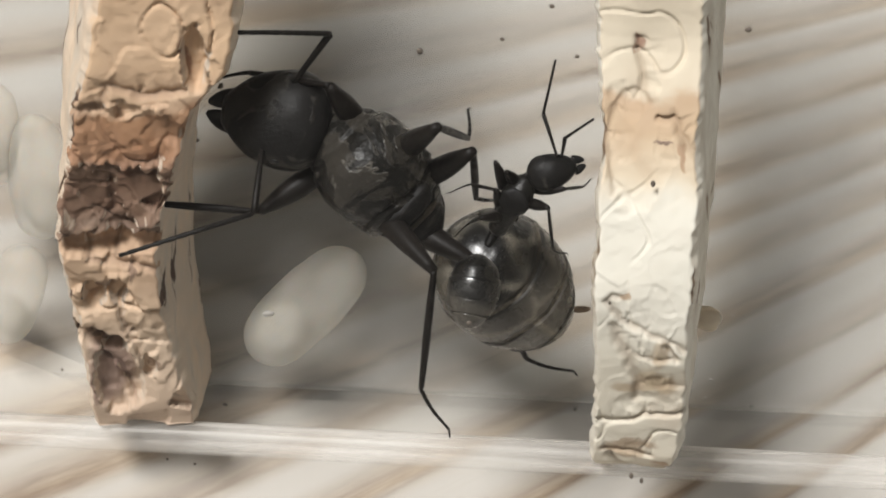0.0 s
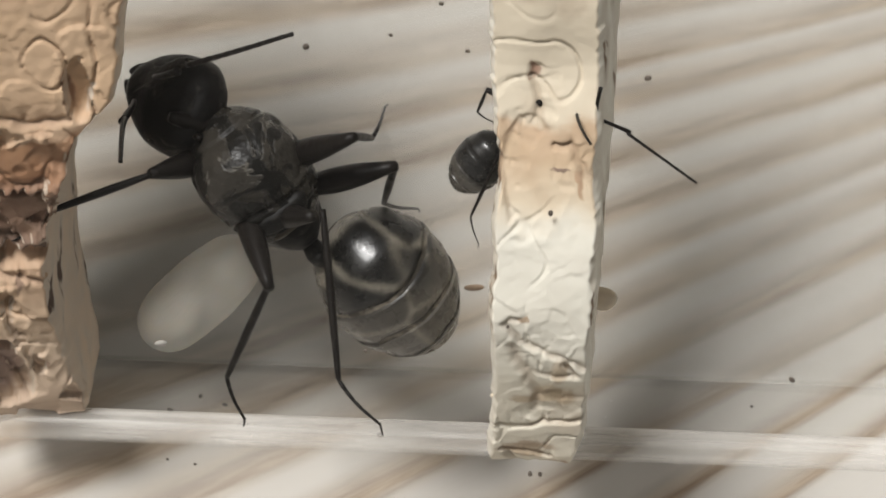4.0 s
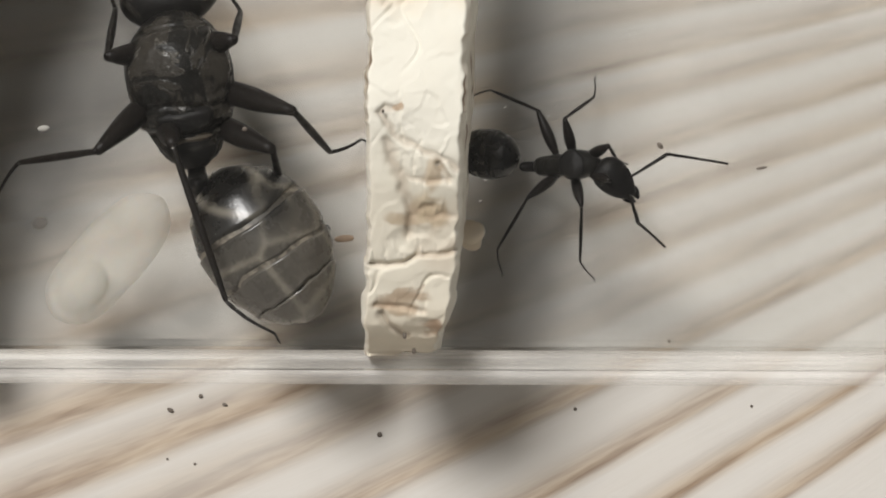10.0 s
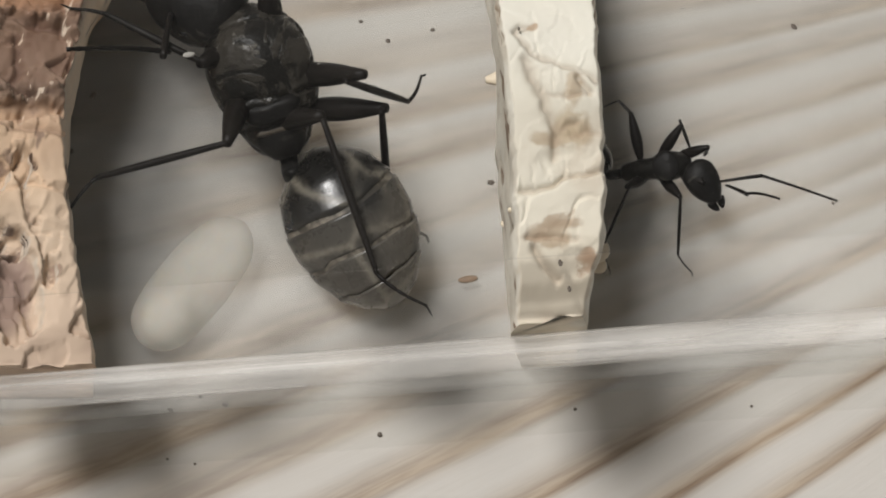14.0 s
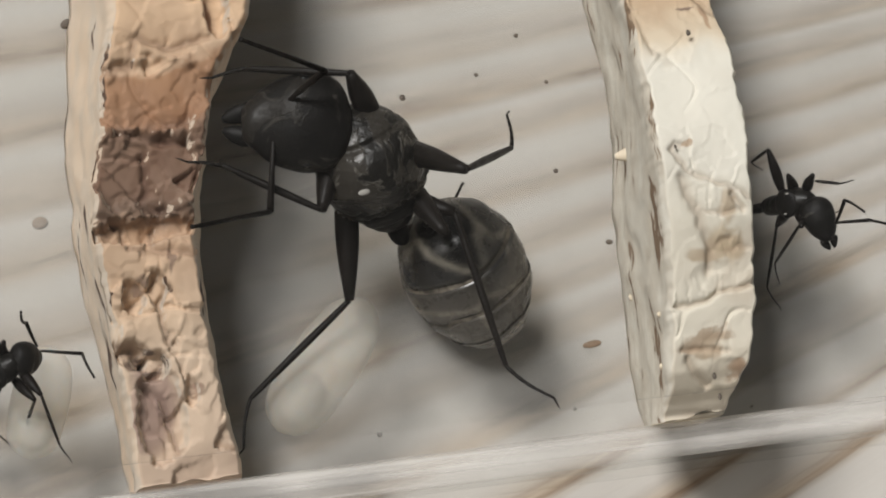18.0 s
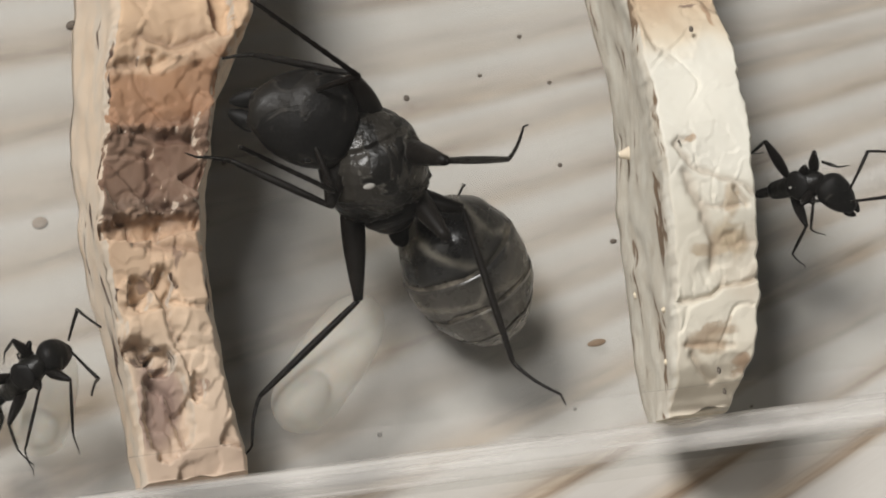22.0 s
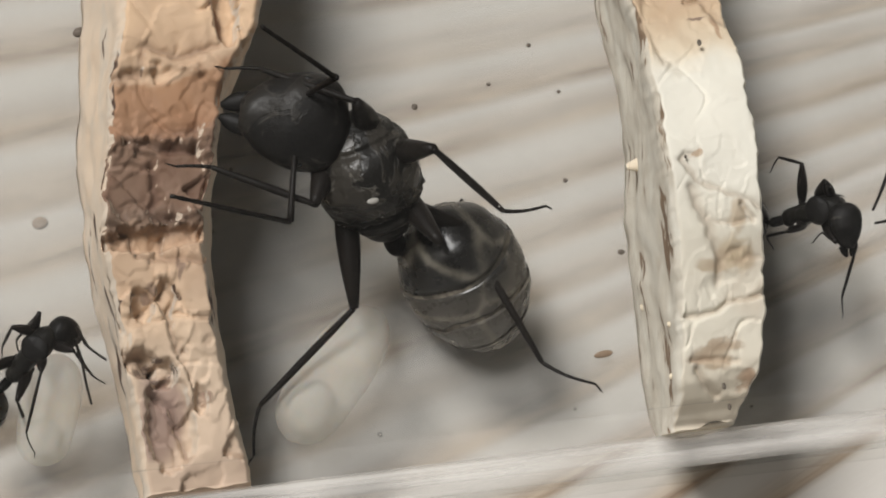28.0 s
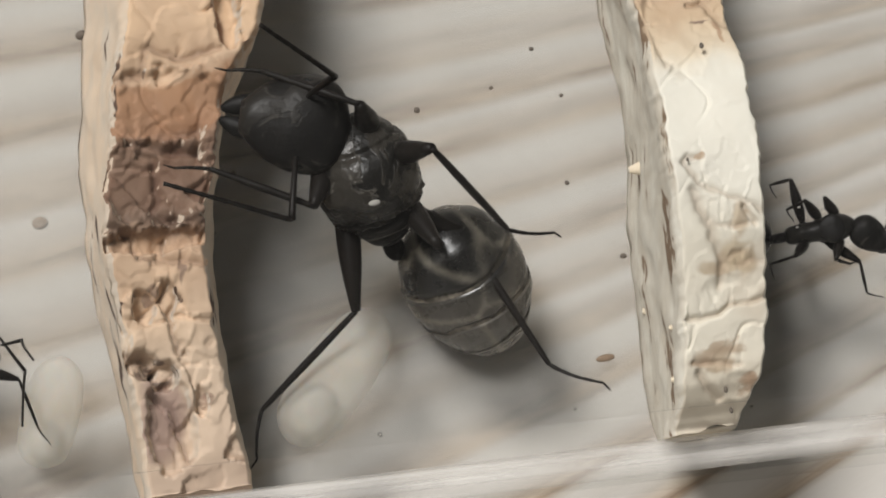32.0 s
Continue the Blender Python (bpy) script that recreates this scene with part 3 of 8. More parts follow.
# ---- ants ----
def thorax_relief(x, y, z):
    """Grooves and pits of a winged queen's thorax: seams between the plates, sunken wing sockets."""
    v = Vector((x, y, z))
    out = Vector((0, y, z))
    if out.length < 1e-6:
        return x, y, z
    out.normalize()
    side = abs(y)
    d = 0.0
    seam = 2.95 + 0.18 * math.sin(y * 1.3)          # between scutum and scutellum
    if z > 0.2:
        d += 0.22 * math.exp(-((x - seam) / 0.10) ** 2) + 0.20 * math.exp(-((x - 1.72) / 0.13) ** 2)
        d += 0.05 * math.exp(-((side - 0.85) / 0.07) ** 2) * (1 if 3.9 < x < 6.0 else 0)
    front = 6.85 - 0.35 * max(0.0, 1.4 - z)          # collar seam
    d += 0.16 * math.exp(-((x - front) / 0.09) ** 2)
    d += 0.16 * math.exp(-((z - 0.62 - 0.12 * (x - 4)) / 0.09) ** 2) * (1 if 2.9 < x < 6.2 else 0)
    d += 0.14 * math.exp(-((x - 3.4 - 0.25 * z) / 0.10) ** 2) * (1 if z < 0.6 else 0)
    pit = ((x - 2.9) / 0.75) ** 2 + ((side - 1.72) / 0.5) ** 2 + ((z - 0.85) / 0.5) ** 2
    if pit < 1:
        d += 0.42 * (1 - pit)
    d += 0.10 * math.exp(-((side - 1.55 - 0.12 * (x - 5)) / 0.08) ** 2) * (1 if 3.2 < x < 6.2 and z > 0.6 else 0)
    d += 0.12 * math.exp(-((z + 0.55 + 0.3 * (x - 3)) / 0.10) ** 2) * (1 if x < 3.3 else 0)
    if 1.4 < x < 3.6 and z > -0.2:
        d += 0.10 * noise.noise(v * 2.4) + 0.06 * noise.noise(v * 5.0)
    d += 0.05 * noise.noise(v * 1.1) + 0.02 * noise.noise(v * 3.1)
    v -= out * d * 1.5
    return v.x, v.y, v.z


def leg_meshes(kind, femur, tibia, thick, hook):
    f = tube(kind + "_femur", [(femur * u, 0, 0.04 * femur * math.sin(math.pi * u)) for u in np.linspace(0, 1, 12)],
             [thick * 1.3 * (0.5 + 0.8 * math.sin(math.pi * min(1, u * 1.02)) ** 0.9 * (1.15 - 0.35 * u)) for u in np.linspace(0, 1, 12)], LEG)
    pts, rad = [], []
    for u in (0, 0.03, 0.08, 0.16, 0.26, 0.36, 0.46, 0.54, 0.60, 0.635, 0.645, 0.66, 0.72, 0.725, 0.735, 0.80, 0.805, 0.815, 0.87, 0.875, 0.885, 0.94, 0.945, 0.955, 1.0):
        low = -0.05 * u / 0.64 if u < 0.64 else -0.05 * (1 - (u - 0.64) / 0.36)
        aside = -hook * u / 0.64 if u < 0.64 else -hook * (1 - (u - 0.64) / 0.36)
        aside -= 0.12 * hook * math.sin(math.pi * max(0, (u - 0.64) / 0.36))
        pts.append((tibia * (u + (0.12 * min(u / 0.64, (1 - u) / 0.36))), tibia * aside, tibia * low))
        if u < 0.64:
            r = thick * (0.31 + 0.23 * math.sin(math.pi * min(1, u / 0.64 * 0.85 + 0.1)))
        else:
            r = thick * (0.30 - 0.12 * (u - 0.64) / 0.36) * (0.72 if u in (0.725, 0.805, 0.875, 0.945, 0.645) else 1)
        rad.append(max(r, thick * 0.12))
    t = tube(kind + "_tibia", pts, rad, LEG)
    claw = tube(kind + "_claw", [(0, 0, 0), (thick * 0.9, 0.0, thick * 0.25), (thick * 1.6, 0, -thick * 0.25)], [thick * 0.16, thick * 0.14, thick * 0.05], LEG, 6)
    spur = tube(kind + "_spur", [(0, 0, 0), (thick * 1.3, 0, -thick * 0.7)], [thick * 0.13, thick * 0.03], LEG, 5)
    return f, t, claw, spur


def ant(name, label, category, k, d, queenly):
    """k: length scale. d: thorax length, head length, gaster length, hips, legs, antenna bases, antenna lengths."""
    root = new(name)
    root.empty_display_size = 0.002
    root.scale = (k, k, k)
    tagged(root, label, category, "ants in the nest")
    P = {"root": root}
    L = d["tho"]
    if queenly:
        keys = smooth_rings([(0.0, 0.75, 0.65, -0.4), (0.35, 1.3, 1.1, -0.4), (1.4, 1.85, 1.6, -0.25), (2.4, 2.35, 1.95, 0.0), (3.6, 2.6, 2.3, 0.25), (5.0, 2.65, 2.5, 0.35), (6.2, 2.3, 2.2, 0.2), (7.1, 1.5, 1.35, -0.2), (7.65, 0.55, 0.55, -0.35)], 76)
        v, f = loft(keys, 56, 2.1)
        v = [thorax_relief(*p) for p in v]
        part("mesosoma", solid("mesosoma", v, f, DULL), root)
        part("scutellum", lofted("scutellum", [(-0.66, 0.6, 0.1, 0), (-0.4, 1.2, 0.34, 0.02), (0.25, 1.45, 0.42, 0.03), (0.58, 1.1, 0.14, 0)], BLACK, 16, 24, rough=0.08, seed=2), root, mm(2.25, 0, 1.66, 0, -10, 0))
        part("postnotum", lofted("postnotum", [(-0.2, 0.8, 0.1, 0), (0, 1.15, 0.2, 0), (0.2, 0.8, 0.1, 0)], PITTED, 8, 20, rough=0.2, seed=5), root, mm(1.3, 0, 1.15, 0, -22, 0))
        for s in (1, -1):
            part("tegula", lofted("tegula", [(-0.5, 0.1, 0.08, 0), (0, 0.3, 0.2, 0), (0.5, 0.1, 0.08, 0)], BLACK, 10, 12, rough=0.15), root, mm(4.2, s * 2.3, 1.05, 0, 0, s * 6))
            for n, (x, y, z, l, w, turn) in enumerate(((3.25, 1.86, 1.02, 0.42, 0.16, 14), (2.5, 1.66, 0.85, 0.3, 0.14, -20), (2.95, 1.98, 0.45, 0.34, 0.13, 30))):
                part("wing_scar", lofted("wing_scar", [(-l, 0.05, 0.05, 0), (-l * 0.3, w, w * 0.7, 0.02), (l * 0.4, w * 0.8, w * 0.8, 0), (l, 0.05, 0.05, 0)], (MEMBRANE, PITTED, PITTED)[n], 10, 10, rough=0.4, seed=n), root, mm(x, s * (y + 0.17), z + 0.05, 0, 0, s * turn), "pale torn wing stub" if n == 0 else "")
            part("side_plate", lofted("side_plate", [(-1.1, 0.15, 0.3, 0), (-0.5, 0.36, 0.8, 0), (0.6, 0.38, 0.85, 0), (1.1, 0.15, 0.3, 0)], DULL, 18, 18, rough=0.1, seed=s), root, mm(4.6, s * 2.1, -0.55, 0, 0, s * 2))
            part("hind_plate", lofted("hind_plate", [(-0.8, 0.12, 0.3, 0), (-0.3, 0.3, 0.62, 0), (0.4, 0.3, 0.7, 0), (0.8, 0.1, 0.3, 0)], PITTED, 14, 16, rough=0.15, seed=s + 3), root, mm(1.9, s * 1.55, -0.3, 0, 0, s * 16), "brownish side plate")
        part("petiole", lofted("petiole", [(-1.8, 0.28, 0.28, -0.1), (-1.45, 0.45, 0.7, 0.1), (-0.9, 0.55, 1.0, 0.25), (-0.45, 0.45, 0.55, 0), (0.2, 0.55, 0.45, -0.1)], BLACK, 18, 16), root, mm(0, 0, -0.45))
        part("propodeum", lofted("propodeum", [(-0.3, 0.6, 0.5, 0), (0.4, 1.2, 1.0, 0.1), (1.4, 1.45, 1.1, 0.15), (2.0, 1.0, 0.6, 0.1)], BLACK, 16, 18), root, mm(0.1, 0, 0.0))
    else:
        part("mesosoma", lofted("mesosoma", [(0, 0.28, 0.28, -0.22), (0.25, 0.46, 0.5, -0.2), (1.0, 0.52, 0.6, -0.05), (1.75, 0.56, 0.6, 0.05), (2.5, 0.74, 0.7, 0.1), (3.15, 0.6, 0.55, 0.0), (3.6, 0.28, 0.28, -0.1)], DULL, 26, 20), root)
        part("pronotum", lofted("pronotum", [(-0.7, 0.3, 0.06, 0), (-0.3, 0.7, 0.16, 0), (0.2, 0.72, 0.17, 0), (0.6, 0.3, 0.06, -0.05)], BLACK, 12, 16), root, mm(2.5, 0, 0.66, 0, 4, 0))
        part("petiole", lofted("petiole", [(-0.85, 0.14, 0.14, -0.1), (-0.6, 0.24, 0.45, 0.12), (-0.35, 0.26, 0.4, 0.1), (0.1, 0.24, 0.22, -0.1)], BLACK, 14, 14), root, mm(0, 0, -0.2))
    # head with its eyes and jaws
    h = d["head"]
    hw = 0.94 * h if queenly else 0.75 * h
    head = part("head", lofted("head", [(0, 0.10 * h, 0.10 * h, 0), (0.06 * h, 0.281 * hw, 0.163 * h, 0), (0.20 * h, 0.394 * hw, 0.215 * h, 0.02), (0.42 * h, 0.389 * hw, 0.228 * h, 0.02), (0.62 * h, 0.308 * hw, 0.168 * h, 0), (0.76 * h, 0.185 * hw, 0.14 * h, -0.02), (0.82 * h, 0.11 * h, 0.09 * h, -0.03)], BLACK, 34, 28, 2.25, rough=0.03, seed=4), root)
    P["head"] = head
    for s in (1, -1):
        part("eye", blob("eye", 0.055 * h, 0.03 * h, 0.045 * h, EYE, 0, 0.0), head, mm(0.34 * h, s * (0.335 * hw), 0.10 * h, 0, 0, s * 8))
        jaw = lofted("mandible", [(0, 0.07 * h, 0.06 * h, 0), (0.08 * h, 0.075 * h, 0.055 * h, 0), (0.16 * h, 0.055 * h, 0.04 * h, 0), (0.22 * h, 0.02 * h, 0.02 * h, 0)], BLACK, 12, 12)
        part("mandible", jaw, head, mm(0.755 * h, s * 0.105 * h, -0.05 * h, 0, 4, -s * 17))
    # gaster in overlapping rings
    g = d["gas"]
    W, H = (0.355 * g, 0.335 * g) if queenly else (0.34 * g, 0.30 * g)
    shape = [(0.0, 0.10, 0.12), (0.05, 0.42, 0.45), (0.16, 0.78, 0.80), (0.34, 0.98, 0.98), (0.52, 1.0, 1.0), (0.68, 0.91, 0.91), (0.82, 0.73, 0.73), (0.93, 0.47, 0.47), (0.98, 0.26, 0.26), (1.0, 0.08, 0.08)]
    gaster = part("gaster", lofted("gaster", [(u * g, w * W * (0.985 if u < 0.75 else 0.9), v * H * (0.985 if u < 0.75 else 0.9), 0) for u, w, v in shape[2:-1]], MEMBRANE if queenly else WORKER_GASTER, 34, 26), root)
    P["gaster"] = gaster
    fs = np.array(shape)

    def at(u):
        return float(np.interp(u, fs[:, 0], fs[:, 1]))
    cuts = (0.0, 0.335, 0.60, 0.80, 1.0)
    for c0, a, b in zip((0.0,) + cuts, cuts, cuts[1:]):
        uu = np.linspace(a + (0.0 if not a else 0.034 if a < 0.4 else 0.018 if a < 0.7 else 0.010), b - (0.0 if b < 1 else 0.0), 12)
        keys = [((u) * g, at(u) * W * (1.0 + 0.028 * (1 - (u - a) / (b - a)) + 0.012) + 0.01, at(u) * H * (1.0 + 0.028 * (1 - (u - a) / (b - a)) + 0.012) + 0.01, 0) for u in uu]
        v, f = loft(keys, 26)
        if queenly:
            v = [(x + 0.035 * g * (noise.noise(Vector((y * 0.5, z * 0.5, a * 9))) + 0.6 * noise.noise(Vector((y * 2.1, z * 2.1, a * 9)))) * (max(0.0, 1 - abs(x / g - b) / 0.09) if b < 1 else 0) + 0.035 * g * (noise.noise(Vector((y * 0.5, z * 0.5, c0 * 9))) + 0.35 * noise.noise(Vector((y * 1.9, z * 1.9, c0 * 9)))) * (max(0.0, 1 - abs(x / g - a) / 0.09) if a else 0), y, z) for x, y, z in v]
        part("gaster_ring", solid("gaster_ring", v, f, GASTER if queenly else WORKER_GASTER), gaster)
    # limbs
    th = 0.38 if queenly else 0.17
    for i, n in enumerate(("left_front", "left_middle", "left_hind", "right_front", "right_middle", "right_hind")):
        F, T = d["legs"][i % 3]
        hook = 0.06 if i % 3 == 0 else 0.13
        fm, tm, cm, sm = leg_meshes("leg", F, T, th, hook)
        hx, hy, hz = d["hips"][i]
        s = 1 if hy > 0 else -1
        cox = tube("coxa", [(0, 0, 0), (0, s * 0.5 * th, -1.3 * th), (0, s * 1.0 * th, -2.2 * th)], [1.1 * th, 1.35 * th, 0.8 * th], BLACK, 12)
        part("coxa", cox, root, mm(hx, hy - s * 0.6 * th, hz + 1.5 * th))
        fe = part("femur", fm, root)
        ti = part("tibia", tm, root)
        part("claw", cm, ti, mm(T, 0, 0))
        part("spur", sm, ti, mm(T * 0.75, -hook * T, -0.05 * T))
        P[n + "_femur"], P[n + "_tibia"] = fe, ti
    for n in ("left", "right"):
        SL, FLG = d["ant"]
        at_ = 0.2 if queenly else 0.11
        sc = tube("scape", [(SL * u, 0, 0.06 * SL * math.sin(math.pi * u)) for u in np.linspace(0, 1, 10)], [at_ * (0.6 + 0.35 * u) for u in np.linspace(0, 1, 10)], LEG)
        segs = 22
        fl = tube("flagellum", [(FLG * u, 0, 0.05 * FLG * math.sin(math.pi * u)) for u in np.linspace(0, 1, segs)], [at_ * (0.78 if i % 2 else 0.62) * (1 - 0.25 * i / segs) for i in range(segs)], LEG)
        P[n + "_scape"], P[n + "_flagellum"] = part("scape", sc, root), part("flagellum", fl, root)
    return P


QUEEN = dict(tho=7.4, head=6.5, gas=8.8, legs=[(4.4, 6.9), (6.9, 9.0), (5.6, 10.4)], ant=(3.7, 6.7),
             hips=[(5.6, 1.0, -1.2), (3.7, 1.1, -1.5), (1.9, 1.0, -1.5), (5.6, -1.0, -1.2), (3.7, -1.1, -1.5), (1.9, -1.0, -1.5)])
WORKER = dict(tho=3.6, head=2.85, gas=3.6, legs=[(2.0, 3.5), (2.2, 4.1), (2.5, 4.8)], ant=(2.1, 3.9),
              hips=[(2.8, 0.4, -0.55), (1.9, 0.5, -0.65), (1.0, 0.45, -0.65), (2.8, -0.4, -0.55), (1.9, -0.5, -0.65), (1.0, -0.45, -0.65)])
queen = ant("queen_ant", "large glossy black queen ant with a banded gaster and wing scars", "ant", 0.818, QUEEN, True)
worker_a = ant("worker_ant", "small slender black worker ant beside the cream divider", "ant", 0.825, WORKER, False)
worker_b = ant("worker_ant", "small slender grey-black worker ant beside the tan divider", "ant", 0.80, WORKER, False)


# ---- brood ----
def cocoon(length, width, label, seed):
    keys = [(-0.5, 0.08, 0.08), (-0.46, 0.5, 0.5), (-0.36, 0.86, 0.86), (-0.15, 1.0, 1.0), (0.12, 1.0, 0.98), (0.34, 0.84, 0.82), (0.45, 0.5, 0.5), (0.5, 0.08, 0.08)]
    me = lofted("cocoon", [(u * length, a * width / 2, b * width / 2, 0) for u, a, b in keys], COCOON, 26, 24, rough=0.03, seed=seed)
    ob = tagged(new("cocoon", me), label, "cocoon", "ant brood")
    part("pupa", blob("pupa", length * 0.18, width * 0.34, width * 0.30, PUPA, seed, 0.06, 16, 18), ob, mm(-length * 0.25, 0, -width * 0.08), "pale pupa inside the thin silk")
    return ob


brood = [cocoon(5.6, 2.5, "oval cream silk cocoon beside the tan divider", 2), cocoon(4.7, 2.35, "oval off-white silk cocoon beside the tan divider", 3),
         cocoon(4.7, 2.35, "oval cream silk cocoon near the front wall", 4),
         cocoon(6.7, 2.9, "oval off-white silk cocoon lying on the nest floor", 1)]

# ---- dust and debris ----
# x, y, size, stretch, turn: dark specks on the lid, on the nest floor and on the table
for i, (x, y, s, st, turn) in enumerate([(3.60, 7.41, 0.11, 1.2, 20), (9.28, -5.86, 0.09, 1.7, -50), (13.18, -6.71, 0.05, 4.5, 10), (9.70, -13.42, 0.06, 1.1, 0), (-6.63, -5.25, 0.09, 1.1, 0)]):
    part("dust_speck", blob("dust_speck", s * st, s, s * 0.6, DARK_SPECK, i, 0.5, 7, 8), lid, mm(x, y, 22.5 + s * 0.3, 0, 0, turn), "tiny dark dust speck")
for i, (x, y, s, st, turn) in enumerate([(-9.86, 0.64, 0.13, 1, 0), (-4.54, 2.81, 0.09, 1.2, 0), (-1.86, -6.55, 0.11, 1.4, 0), (-23.63, 5.27, 0.2, 1.3, 10), (-6.53, 1.29, 0.08, 1.2, 0), (-3.53, 0.66, 0.08, 1.2, 0), (-19.13, -3.76, 0.11, 1, 0), (-18.03, -1.27, 0.1, 1.6, 60), (-22.67, -5.21, 0.08, 1.5, 20), (-20.54, 3.36, 0.07, 1, 0)]):
    part("dust_speck", blob("dust_speck", s * st, s, s * 0.6, DARK_SPECK, i + 30, 0.5, 7, 8), base, mm(x, y, 10.9 + s * 0.4, 0, 0, turn), "tiny dark dust speck")
for i, (x, y, s, st, turn) in enumerate([(-21.51, -10.94, 0.12, 1.8, -40), (-19.15, -10.99, 0.1, 1.6, -30), (-20.14, -10.49, 0.12, 1, 0), (-12.66, -13.11, 0.14, 1.1, 0), (4.02, -13.92, 0.09, 1, 0), (-3.9, -13.07, 0.1, 1, 0), (-20.79, -13.37, 0.08, 1, 0), (-21.93, -13.01, 0.07, 1, 0), (-25.87, -8.63, 0.07, 1, 0)]):
    ob = tagged(new("dust_speck", blob("dust_speck", s * st * 0.75, s * 0.75, s * 0.5, DARK_SPECK, i + 90, 0.5, 7, 8)), "tiny dark dust speck lying on the wooden table", "speck", "dust specks")
    ob.matrix_world = mm(x, y, TABLE + s * 0.4, 0, 0, turn)
flake = tagged(new("wood_flake", blob("wood_flake", 0.34, 0.26, 0.08, TAN_SPECK, 8, 0.35)), "small tan wood flake lying on the table", "flake")
flake.matrix_world = mm(-25.99, -2.17, TABLE + 0.08, 0, 0, 12)
part("crumb", blob("crumb", 0.42, 0.15, 0.1, TAN_SPECK, 9, 0.35), base, mm(-3.31, -10.82, 11.0, 0, 0, 5), "thin brown wood flake")
for i, (x, y, s) in enumerate([(-14.35, -5.25, 0.24), (3.35, -4.39, 0.06), (5.01, -4.72, 0.06), (-9.4, -6, 0.05), (2.6, -7.2, 0.07), (2.4, -8.0, 0.06)]):
    part("dust_speck", blob("dust_speck", s, s * 0.5, s * 0.3, PALE_SPECK, i + 60, 0.4, 7, 8), lid, mm(x, y, 22.5 + s * 0.15, 0, 0, 8), "tiny whitish dust speck")


def keyed(ant_parts, name, rows):
    walk(ant_parts[name], [(r[0], mm(*r[1:])) for r in rows])


